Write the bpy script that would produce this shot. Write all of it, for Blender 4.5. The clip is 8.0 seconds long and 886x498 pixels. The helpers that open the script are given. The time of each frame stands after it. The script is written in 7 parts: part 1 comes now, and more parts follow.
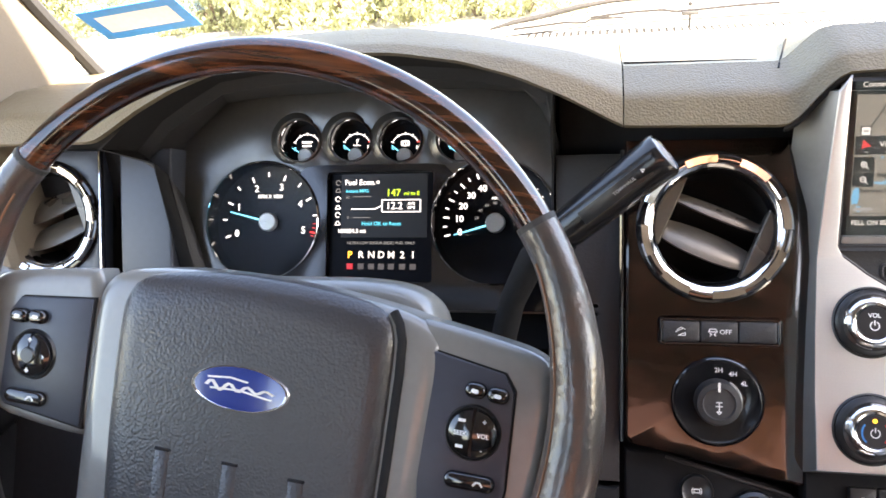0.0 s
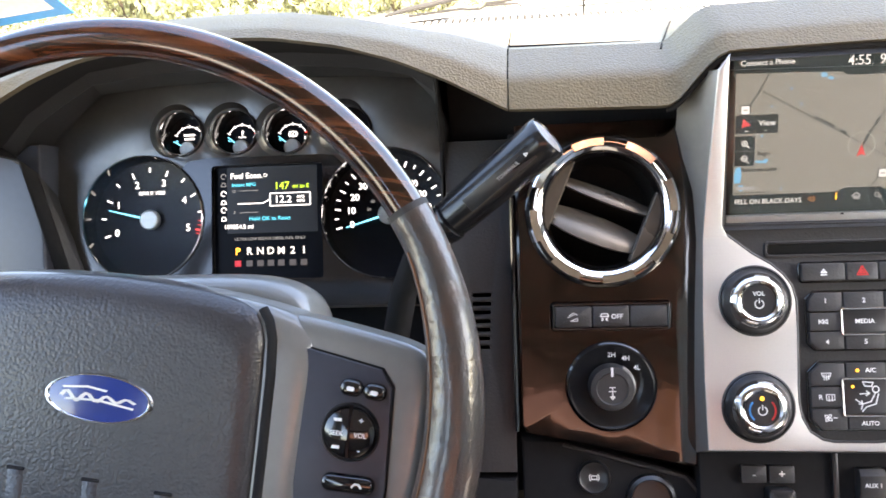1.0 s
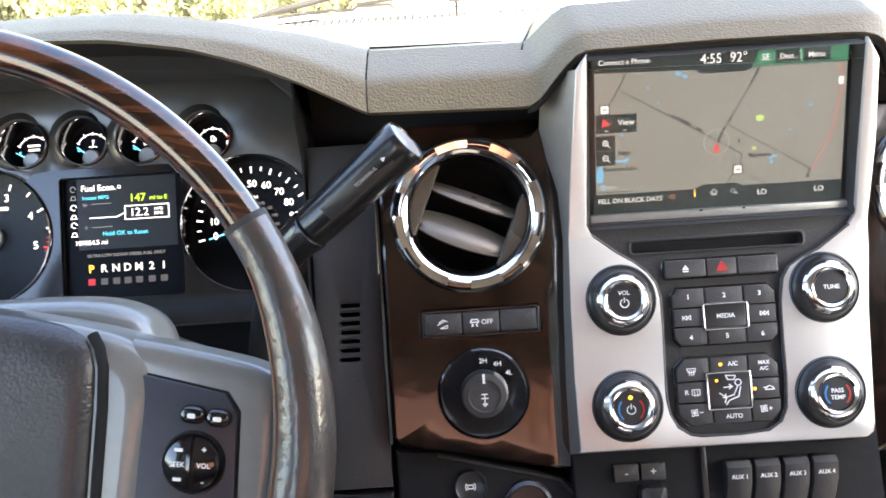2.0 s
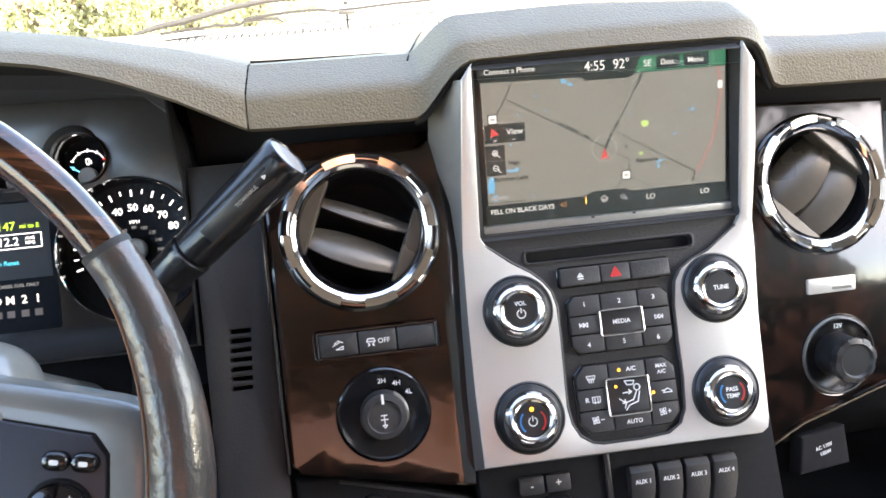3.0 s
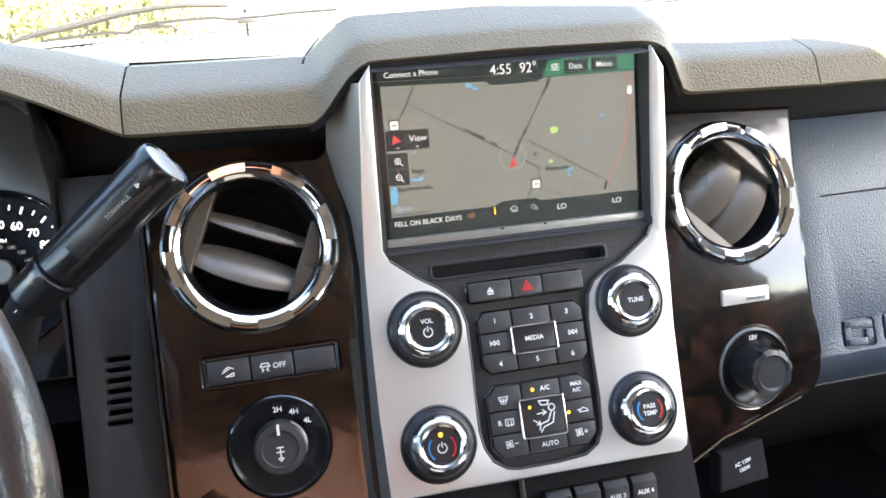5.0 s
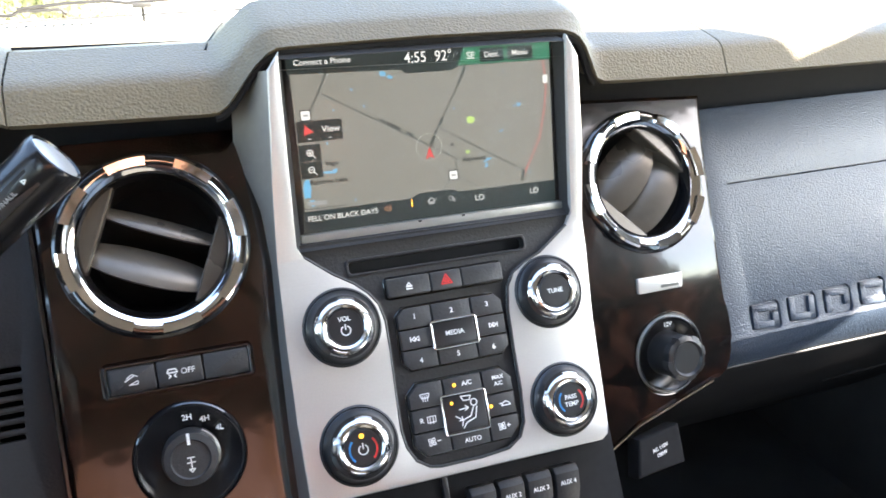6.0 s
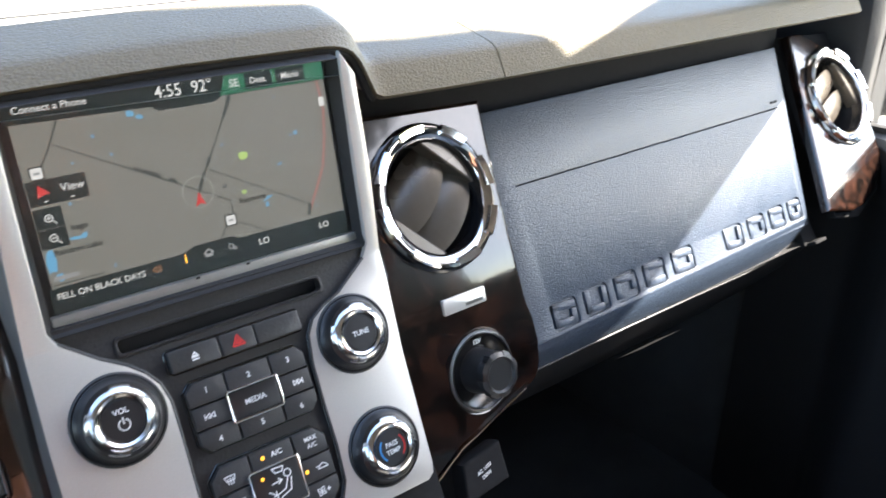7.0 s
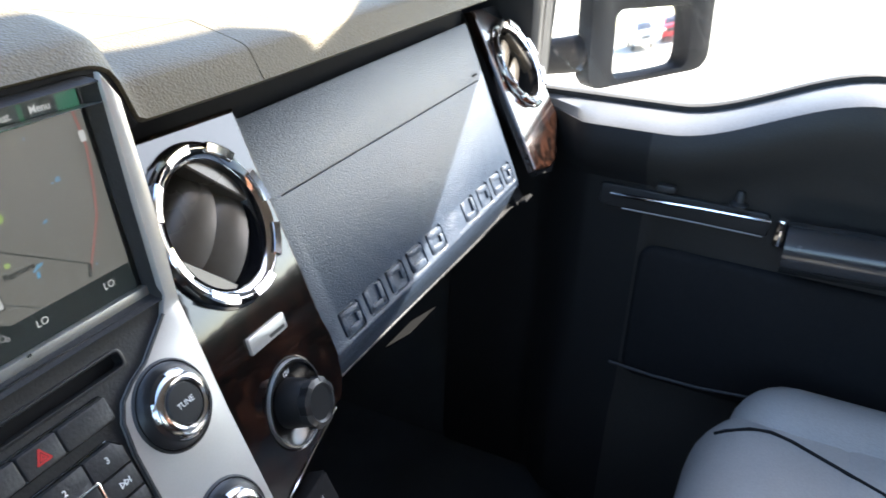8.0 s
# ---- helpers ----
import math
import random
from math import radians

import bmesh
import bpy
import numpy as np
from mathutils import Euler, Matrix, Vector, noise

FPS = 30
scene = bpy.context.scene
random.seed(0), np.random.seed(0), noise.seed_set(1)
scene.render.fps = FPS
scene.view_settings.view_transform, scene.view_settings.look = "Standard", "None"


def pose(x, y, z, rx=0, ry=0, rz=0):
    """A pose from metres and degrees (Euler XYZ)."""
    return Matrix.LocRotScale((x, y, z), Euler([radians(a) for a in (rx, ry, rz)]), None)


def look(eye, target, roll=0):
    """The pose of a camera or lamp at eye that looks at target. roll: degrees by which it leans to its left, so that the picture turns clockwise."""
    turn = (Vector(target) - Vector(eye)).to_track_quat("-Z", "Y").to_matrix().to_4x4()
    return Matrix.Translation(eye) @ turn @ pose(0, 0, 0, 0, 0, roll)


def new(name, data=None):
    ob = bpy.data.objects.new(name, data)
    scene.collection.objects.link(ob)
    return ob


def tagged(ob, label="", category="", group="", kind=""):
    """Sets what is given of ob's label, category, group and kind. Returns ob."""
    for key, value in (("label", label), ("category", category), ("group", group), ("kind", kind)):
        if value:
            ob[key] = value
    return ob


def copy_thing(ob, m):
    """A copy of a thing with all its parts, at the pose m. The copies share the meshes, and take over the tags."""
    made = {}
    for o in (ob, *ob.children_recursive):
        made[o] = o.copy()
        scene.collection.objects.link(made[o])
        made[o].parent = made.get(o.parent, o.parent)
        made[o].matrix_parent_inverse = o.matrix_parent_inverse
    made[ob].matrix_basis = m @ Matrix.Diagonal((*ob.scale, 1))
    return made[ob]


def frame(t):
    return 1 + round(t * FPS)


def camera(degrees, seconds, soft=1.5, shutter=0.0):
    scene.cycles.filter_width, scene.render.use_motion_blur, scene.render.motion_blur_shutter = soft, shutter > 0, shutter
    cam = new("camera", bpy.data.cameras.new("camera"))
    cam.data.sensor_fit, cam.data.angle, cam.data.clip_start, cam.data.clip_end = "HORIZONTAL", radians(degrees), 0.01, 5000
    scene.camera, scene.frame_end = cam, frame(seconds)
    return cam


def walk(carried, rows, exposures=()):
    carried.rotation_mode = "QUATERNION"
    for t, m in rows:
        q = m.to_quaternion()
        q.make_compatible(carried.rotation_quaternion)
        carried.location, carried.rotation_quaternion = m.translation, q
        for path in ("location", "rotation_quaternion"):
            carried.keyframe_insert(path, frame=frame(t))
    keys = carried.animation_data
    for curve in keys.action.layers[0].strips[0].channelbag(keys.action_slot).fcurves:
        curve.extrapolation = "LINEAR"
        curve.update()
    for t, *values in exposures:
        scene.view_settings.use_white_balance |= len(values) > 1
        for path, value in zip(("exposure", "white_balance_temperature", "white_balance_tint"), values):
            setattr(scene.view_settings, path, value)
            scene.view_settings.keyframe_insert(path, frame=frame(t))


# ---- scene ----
cam = camera(58.0, 8.0, soft=1.6, shutter=0.2)
PATH = [
    (0, (-0.249, -0.518, 0.922), (-0.646, 1.265, 0.107), -5.0),
    (0.5, (-0.236, -0.506, 0.916), (-0.555, 1.288, 0.092), -5.1),
    (1, (-0.223, -0.498, 0.909), (-0.444, 1.304, 0.07), -4.6),
    (1.5, (-0.207, -0.487, 0.906), (-0.314, 1.321, 0.056), -3.8),
    (2, (-0.194, -0.479, 0.903), (-0.187, 1.332, 0.054), -3.6),
    (3.5, (-0.17, -0.459, 0.891), (0.122, 1.35, 0.089), -3.2),
    (4, (-0.165, -0.449, 0.883), (0.18, 1.361, 0.106), -2.8),
    (5.5, (-0.158, -0.436, 0.873), (0.322, 1.342, 0.092), -1.2),
    (6, (-0.16, -0.425, 0.871), (0.462, 1.299, 0.069), -0.3),
    (6.5, (-0.15, -0.403, 0.869), (0.686, 1.209, 0.03), 0.0),
    (7, (-0.142, -0.368, 0.886), (0.951, 1.073, 0.03), -0.1),
    (7.5, (-0.149, -0.297, 0.899), (1.256, 0.816, 0.01), 0.6),
    (8, (-0.174, -0.26, 0.893), (1.451, 0.475, -0.013), 2.4),
]
# exposure of the picture along the way
walk(cam, [(t, look(eye, target, roll)) for t, eye, target, roll in PATH],
     exposures=[(0.0, 3.81, 7750, 18), (1.5, 3.89, 7550, 16), (4.0, 3.80, 7200, 12), (6.0, 3.82, 6950, 10), (7.0, 3.26, 6750, 11), (8.0, 2.90, 6550, 10)])

# ---- world, sun ----
SUN = Vector((1.0, -0.6, 1.05)).normalized()
world = bpy.data.worlds.new("sky")
scene.world = world
world.use_nodes = True
wn = world.node_tree.nodes
sky = wn.new("ShaderNodeTexSky")
sky.sky_type, sky.sun_disc = "NISHITA", False
sky.sun_elevation = math.asin(SUN.z)
sky.sun_rotation = math.atan2(SUN.x, SUN.y)
wn["Background"].inputs[1].default_value = 0.15
world.node_tree.links.new(sky.outputs[0], wn["Background"].inputs[0])
sun = new("sun", bpy.data.lights.new("sun", "SUN"))
sun.data.energy, sun.data.angle, sun.data.color = 5.0, radians(0.6), (1.0, 0.95, 0.87)
sun.matrix_world = look(SUN * 50, (0, 0, 0.7))

# ---- materials ----
def mat(name, base, rough=0.5, metal=0.0, grain=0.0, size=300.0, vary=0.12, coat=0.0, style="noise", spec=0.5, emit=None, power=1.0, sheen=0.0):
    """A surface: base colour varied at two scales, roughness varied, and a fine relief."""
    m = bpy.data.materials.new(name)
    m.use_nodes = True
    nt = m.node_tree
    n, l = nt.nodes, nt.links
    b = n["Principled BSDF"]
    b.inputs["Roughness"].default_value = rough
    b.inputs["Metallic"].default_value = metal
    b.inputs["Coat Weight"].default_value = coat
    b.inputs["Coat Roughness"].default_value = 0.07
    b.inputs["Specular IOR Level"].default_value = spec
    b.inputs["Base Color"].default_value = (*base, 1)
    if emit:
        b.inputs["Emission Color"].default_value = (*emit, 1)
        b.inputs["Emission Strength"].default_value = power
        return m
    tc = n.new("ShaderNodeTexCoord")
    big, fine = n.new("ShaderNodeTexNoise"), n.new("ShaderNodeTexNoise")
    big.inputs["Scale"].default_value, big.inputs["Detail"].default_value = 14.0, 4.0
    fine.inputs["Scale"].default_value, fine.inputs["Detail"].default_value = size * 0.6, 3.0
    mixn = n.new("ShaderNodeMath")
    mixn.operation = "ADD"
    for tex in (big, fine):
        l.new(tc.outputs["Object"], tex.inputs["Vector"])
    l.new(big.outputs[0], mixn.inputs[0])
    l.new(fine.outputs[0], mixn.inputs[1])
    ramp = n.new("ShaderNodeMapRange")
    ramp.inputs["From Min"].default_value, ramp.inputs["From Max"].default_value = 0.6, 1.4
    ramp.inputs["To Min"].default_value, ramp.inputs["To Max"].default_value = 1 - vary, 1 + vary
    l.new(mixn.outputs[0], ramp.inputs["Value"])
    mul = n.new("ShaderNodeMix")
    mul.data_type, mul.blend_type = "RGBA", "MULTIPLY"
    mul.inputs[0].default_value = 1.0
    mul.inputs[6].default_value = (*base, 1)
    l.new(ramp.outputs[0], mul.inputs[7])
    l.new(mul.outputs[2], b.inputs["Base Color"])
    rr = n.new("ShaderNodeMapRange")
    rr.inputs["To Min"].default_value, rr.inputs["To Max"].default_value = max(0.02, rough - 0.06), min(1, rough + 0.08)
    l.new(big.outputs[0], rr.inputs["Value"])
    l.new(rr.outputs[0], b.inputs["Roughness"])
    if grain:
        bump = n.new("ShaderNodeBump")
        bump.inputs["Strength"].default_value = grain
        bump.inputs["Distance"].default_value = 0.0012
        if style == "leather":
            vor = n.new("ShaderNodeTexVoronoi")
            vor.feature = "SMOOTH_F1"
            vor.inputs["Scale"].default_value = size
            warp = n.new("ShaderNodeTexNoise")
            warp.inputs["Scale"].default_value = size * 0.5
            off = n.new("ShaderNodeMix")
            off.data_type = "RGBA"
            off.inputs[0].default_value = 0.0008
            l.new(tc.outputs["Object"], warp.inputs["Vector"])
            l.new(tc.outputs["Object"], off.inputs[6])
            l.new(warp.outputs[1], off.inputs[7])
            l.new(off.outputs[2], vor.inputs["Vector"])
            bump.invert = True
            l.new(vor.outputs["Distance"], bump.inputs["Height"])
        elif style == "brushed":
            st = n.new("ShaderNodeMapping")
            st.inputs["Scale"].default_value = (30, 900, 900)
            l.new(tc.outputs["Object"], st.inputs["Vector"])
            br = n.new("ShaderNodeTexNoise")
            br.inputs["Scale"].default_value = 1.0
            l.new(st.outputs[0], br.inputs["Vector"])
            l.new(br.outputs[0], bump.inputs["Height"])
        else:
            l.new(fine.outputs[0], bump.inputs["Height"])
        l.new(bump.outputs[0], b.inputs["Normal"])
    return m


def wood(name, dark, light, scale, stretch, rough, coat=0.75):
    """Lacquered wood with a wandering figure."""
    m = mat(name, dark, rough, coat=coat, vary=0.2, spec=0.15)
    m.node_tree.nodes["Principled BSDF"].inputs["Coat Roughness"].default_value = 0.07
    m.node_tree.nodes["Principled BSDF"].inputs["Coat IOR"].default_value = 1.62
    n, l = m.node_tree.nodes, m.node_tree.links
    b = n["Principled BSDF"]
    tc = n.new("ShaderNodeTexCoord")
    mp = n.new("ShaderNodeMapping")
    mp.inputs["Scale"].default_value = stretch
    fig = n.new("ShaderNodeTexNoise")
    fig.inputs["Scale"].default_value, fig.inputs["Detail"].default_value = scale, 8.0
    fig.inputs["Roughness"].default_value, fig.inputs["Distortion"].default_value = 0.62, 1.6
    cr = n.new("ShaderNodeValToRGB")
    cr.color_ramp.elements[0].position, cr.color_ramp.elements[0].color = 0.46, (*dark, 1)
    cr.color_ramp.elements[1].position, cr.color_ramp.elements[1].color = 0.76, (*light, 1)
    l.new(tc.outputs["Object"], mp.inputs["Vector"])
    l.new(mp.outputs[0], fig.inputs["Vector"])
    l.new(fig.outputs[0], cr.inputs[0])
    l.new(cr.outputs[0], b.inputs["Base Color"])
    wave, lac = n.new("ShaderNodeTexNoise"), n.new("ShaderNodeBump")
    wave.inputs["Scale"].default_value, wave.inputs["Detail"].default_value = scale * 0.9, 2.0
    lac.inputs["Strength"].default_value, lac.inputs["Distance"].default_value = 0.09, 0.003
    l.new(mp.outputs[0], wave.inputs["Vector"])
    l.new(wave.outputs[0], lac.inputs["Height"])
    l.new(lac.outputs[0], b.inputs["Coat Normal"])
    return m


def pane(name, tint=(1, 1, 1), gloss=0.06, rough=0.01):
    """Thin clear glass: mostly clear, a little mirror-like."""
    m = bpy.data.materials.new(name)
    m.use_nodes = True
    n, l = m.node_tree.nodes, m.node_tree.links
    n.remove(n["Principled BSDF"])
    tr, gl, mx = n.new("ShaderNodeBsdfTransparent"), n.new("ShaderNodeBsdfGlossy"), n.new("ShaderNodeMixShader")
    tr.inputs[0].default_value = (*tint, 1)
    gl.inputs["Roughness"].default_value = rough
    mx.inputs[0].default_value = gloss
    l.new(tr.outputs[0], mx.inputs[1])
    l.new(gl.outputs[0], mx.inputs[2])
    l.new(mx.outputs[0], n["Material Output"].inputs[0])
    return m


M_PAD = mat("soft_grained_vinyl", (0.130, 0.107, 0.068), 0.50, grain=0.55, size=720, style="leather", spec=0.32)
M_GLOVE = mat("grained_black_vinyl", (0.032, 0.045, 0.067), 0.34, grain=0.40, size=880, style="leather")
M_BLACK = mat("black_plastic", (0.023, 0.023, 0.024), 0.5, spec=0.35, grain=0.25, size=900)
M_GREYPL = mat("charcoal_plastic", (0.030, 0.0302, 0.031), 0.48, grain=0.25, size=900)
M_SATIN = mat("satin_black", (0.018, 0.018, 0.019), 0.32, vary=0.2)
M_GLOSS = mat("gloss_black", (0.008, 0.008, 0.009), 0.12, coat=0.6, vary=0.2)
M_CAVITY = mat("matt_black", (0.020, 0.020, 0.021), 0.85, spec=0.08)
M_SILVER = mat("champagne_silver_paint", (0.57, 0.55, 0.52), 0.36, metal=0.55, grain=0.06, size=1500, vary=0.05, style="brushed")
M_SILVER2 = mat("satin_silver_plastic", (0.40, 0.39, 0.37), 0.38, metal=0.5, vary=0.06)
M_BEZEL = mat("pewter_plastic", (0.125, 0.123, 0.117), 0.3, metal=0.75, vary=0.08)
M_DULL = mat("dull_silver_plastic", (0.27, 0.265, 0.25), 0.38, metal=0.5, vary=0.08)
M_VANE = mat("pewter_vane", (0.112, 0.097, 0.080), 0.27, metal=0.45, vary=0.08)
M_CHROME = mat("chrome", (0.86, 0.86, 0.87), 0.07, metal=1.0, vary=0.04)
M_RINGS = mat("satin_chrome", (0.74, 0.74, 0.74), 0.17, metal=1.0, vary=0.05)
M_WOOD = wood("burl_wood", (0.0022, 0.0014, 0.0011), (0.0420, 0.0165, 0.0100), 34.0, (1, 1, 1), 0.2)
M_RIMWOOD = wood("lacquered_rim_wood", (0.010, 0.0042, 0.0024), (0.160, 0.052, 0.022), 9.0, (1, 6, 6), 0.18, 0.9)
M_LEATHER = mat("worn_black_leather", (0.030, 0.028, 0.027), 0.33, grain=0.16, size=700, style="leather", vary=0.25, coat=0.5)
M_PADDED = mat("airbag_vinyl", (0.034, 0.0335, 0.036), 0.32, grain=0.26, size=620, style="leather")
M_SPOKE = mat("satin_spoke_plastic", (0.155, 0.157, 0.148), 0.30, vary=0.08, coat=0.6)
M_SWITCH = mat("blue_black_switch_panel", (0.034, 0.040, 0.054), 0.38, vary=0.1)
M_TAN = mat("tan_trim_cloth", (0.14, 0.114, 0.085), 0.85, grain=0.3, size=1200)
# unseen roof cloth, kept dark so the burl mirrors less brightness
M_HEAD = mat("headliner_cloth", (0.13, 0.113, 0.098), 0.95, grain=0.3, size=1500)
M_DOOR = mat("door_vinyl", (0.030, 0.0285, 0.0265), 0.5, spec=0.3, grain=0.2, size=520, style="leather")
M_SEAT = mat("grey_seat_leather", (0.38, 0.372, 0.356), 0.34, grain=0.3, size=650, style="leather")
M_CARPET = mat("black_carpet", (0.040, 0.039, 0.037), 0.98, grain=0.8, size=1800, vary=0.35)
M_EMBLEM = mat("blue_enamel", (0.012, 0.035, 0.20), 0.15, coat=0.7, vary=0.05)
M_WHITE = mat("white_print", (0.8, 0.8, 0.78), 0.5)
M_GREYPRINT = mat("grey_print", (0.30, 0.30, 0.30), 0.5)
M_RED = mat("red_print", (0.55, 0.03, 0.03), 0.4)
M_BLUEP = mat("blue_print", (0.03, 0.25, 0.6), 0.5)
M_DIAL = mat("dial_face", (0.0025, 0.003, 0.005), 0.3, vary=0.1, spec=0.12)
M_HUB = mat("brushed_hub", (0.42, 0.42, 0.40), 0.35, metal=0.7, grain=0.3, size=900, style="brushed")
M_HOOD = mat("silver_white_paint", (0.62, 0.62, 0.62), 0.25, coat=0.8, vary=0.04)
M_RUBBER = mat("rubber", (0.02, 0.02, 0.02), 0.75, grain=0.3, size=500)
M_LEVER = mat("polished_black_plastic", (0.010, 0.010, 0.011), 0.2, vary=0.2)
M_GLASS = pane("window_glass", (0.97, 0.985, 0.97))
# copper tint picked for the warm patches mirrored in the burl
M_TINTED = pane("copper_tinted_glass", (0.70, 0.43, 0.33))
M_LENS = pane("gauge_lens", (0.98, 0.98, 0.98), 0.004, 0.05)
M_HOUSING = mat("black_mirror_plastic", (0.010, 0.010, 0.011), 0.6, grain=0.3, size=500, spec=0.15)
M_POST = mat("dark_post_trim", (0.075, 0.064, 0.052), 0.7, grain=0.2, size=900)
# lighter than the door skin: sun glare on the ledge put into its colour
M_LEDGE = mat("sun_lightened_ledge_vinyl", (0.125, 0.127, 0.13), 0.24, grain=0.12, size=700, style="leather")
M_ARM = mat("polished_armrest_vinyl", (0.030, 0.030, 0.031), 0.24, grain=0.08, size=700, style="leather", coat=0.4)
# black plastic taken darker, so the colour itself carries shade
M_SHADE = mat("shade_black_plastic", (0.015, 0.015, 0.0155), 0.55, spec=0.2, grain=0.2, size=700)
M_MIRROR = mat("mirror_silver", (0.92, 0.92, 0.93), 0.015, metal=1.0, vary=0.01)

# lumps and worn brown patches of the wheel's leather
wn_, wl_ = M_LEATHER.node_tree.nodes, M_LEATHER.node_tree.links
lump, lift, fade, worn = wn_.new("ShaderNodeTexNoise"), wn_.new("ShaderNodeBump"), wn_.new("ShaderNodeValToRGB"), wn_.new("ShaderNodeTexNoise")
place = wn_.new("ShaderNodeTexCoord")
lump.inputs["Scale"].default_value, worn.inputs["Scale"].default_value, worn.inputs["Detail"].default_value = 70.0, 20.0, 6.0
lift.inputs["Strength"].default_value, lift.inputs["Distance"].default_value = 0.34, 0.0028
fade.color_ramp.elements[0].position, fade.color_ramp.elements[0].color = 0.45, (0.030, 0.028, 0.027, 1)
fade.color_ramp.elements[1].position, fade.color_ramp.elements[1].color = 0.64, (0.070, 0.034, 0.022, 1)
for tex in (lump, worn):
    wl_.new(place.outputs["Object"], tex.inputs["Vector"])
wl_.new(lump.outputs[0], lift.inputs["Height"])
wl_.new(lift.outputs[0], wn_["Bump"].inputs["Normal"])
wl_.new(lift.outputs[0], wn_["Principled BSDF"].inputs["Coat Normal"])
wn_["Principled BSDF"].inputs["Coat Roughness"].default_value = 0.15
wl_.new(worn.outputs[0], fade.inputs[0])
wl_.new(fade.outputs[0], wn_["Principled BSDF"].inputs["Base Color"])


def glow(name, colour, power):
    return mat(name, (0.01, 0.01, 0.01), 0.4, emit=colour, power=power * 0.22)


E_WHITE = glow("lit_white", (0.95, 0.97, 1.0), 1.1)
E_CYAN = glow("lit_cyan", (0.06, 0.62, 0.85), 0.9)
E_GREEN = glow("lit_green", (0.55, 0.95, 0.05), 0.9)
E_AMBER = glow("lit_amber", (1.0, 0.45, 0.04), 1.3)
E_RED = glow("lit_red", (0.9, 0.04, 0.03), 0.7)
E_DIMRED = glow("lit_dim_red", (0.6, 0.03, 0.05), 0.45)
E_GREY = glow("lit_grey", (0.28, 0.29, 0.30), 0.5)
E_FAINT = glow("lit_faint_grey", (0.16, 0.15, 0.16), 0.25)
E_MAP = glow("map_ground", (0.475, 0.48, 0.435), 0.205)
E_ROAD = glow("map_road", (0.07, 0.085, 0.08), 0.42)
E_MAJOR = glow("map_highway", (0.45, 0.20, 0.18), 0.42)
E_LAKE = glow("map_water", (0.15, 0.45, 0.72), 0.42)
E_PALE = glow("map_circle", (0.70, 0.72, 0.68), 0.25)
E_BRONZE = glow("lit_bronze", (0.5, 0.25, 0.12), 0.3)
E_PARK = glow("map_park", (0.50, 0.72, 0.22), 0.42)
E_BAR = glow("screen_bar", (0.012, 0.02, 0.02), 0.5)
E_BARG = glow("screen_green_bar", (0.03, 0.16, 0.09), 0.5)
E_TEXT = glow("screen_text", (0.72, 0.74, 0.74), 0.5)
E_NAVRED = glow("screen_red", (0.62, 0.06, 0.06), 0.5)
E_ICE = glow("lit_ice_blue", (0.12, 0.65, 0.95), 1.2)
E_PRND = glow("lit_gear_letters", (0.8, 0.8, 0.78), 0.9)
E_ORANGE = glow("lit_gear_chosen", (1.0, 0.5, 0.05), 1.2)


# ---- builders ----
def lean_frame(p, lean, turn=0.0):
    """Local x right, y up along a panel that leans back by lean degrees, z out of it towards the seats."""
    s, c = math.sin(radians(lean)), math.cos(radians(lean))
    m = Matrix(((1, 0, 0), (0, s, -c), (0, c, s))).to_4x4()
    return Matrix.Translation(p) @ Matrix.Rotation(radians(turn), 4, "Z") @ m


def thing(name, m=None, label="", category="", group="", kind=""):
    ob = new(name)
    ob.empty_display_size = 0.02
    if m is not None:
        ob.matrix_world = m
    return tagged(ob, label, category, group, kind)


def finish(bm, name, angle=38):
    bmesh.ops.recalc_face_normals(bm, faces=bm.faces)
    for f in bm.faces:
        f.smooth = True
    me = bpy.data.meshes.new(name)
    bm.to_mesh(me)
    bm.free()
    me.set_sharp_from_angle(angle=radians(angle))
    return me


def part(name, bm, material, parent=None, label="", angle=38, m=None):
    me = finish(bm, name, angle)
    me.materials.append(material)
    ob = new(name, me)
    if parent is not None:
        ob.parent = parent
    if m is not None:
        ob.matrix_local = m
    if label:
        ob["label"] = label
    return ob


def solo(name, bm, material, label, category, kind="", group="", m=None):
    """A thing, or a piece of the setting, that is one mesh."""
    ob = part(name, bm, material, None)
    if m is not None:
        ob.matrix_world = m
    return tagged(ob, label, category, group, kind)


def BM():
    return bmesh.new()


def shift(verts, m):
    for v in verts:
        v.co = m @ v.co


def box(bm, size, at=(0, 0, 0), bev=0.0, seg=2, m=None):
    r = bmesh.ops.create_cube(bm, size=1.0)
    vs = r["verts"]
    for v in vs:
        v.co = Vector((v.co.x * size[0], v.co.y * size[1], v.co.z * size[2]))
    if bev:
        es = list({e for v in vs for e in v.link_edges})
        r = bmesh.ops.bevel(bm, geom=es, offset=bev, segments=seg, affect="EDGES", profile=0.5)
        vs = list({v for f in r["faces"] for v in f.verts} | {v for v in vs if v.is_valid})
    shift(vs, Matrix.Translation(at) @ (m or Matrix()))
    return bm


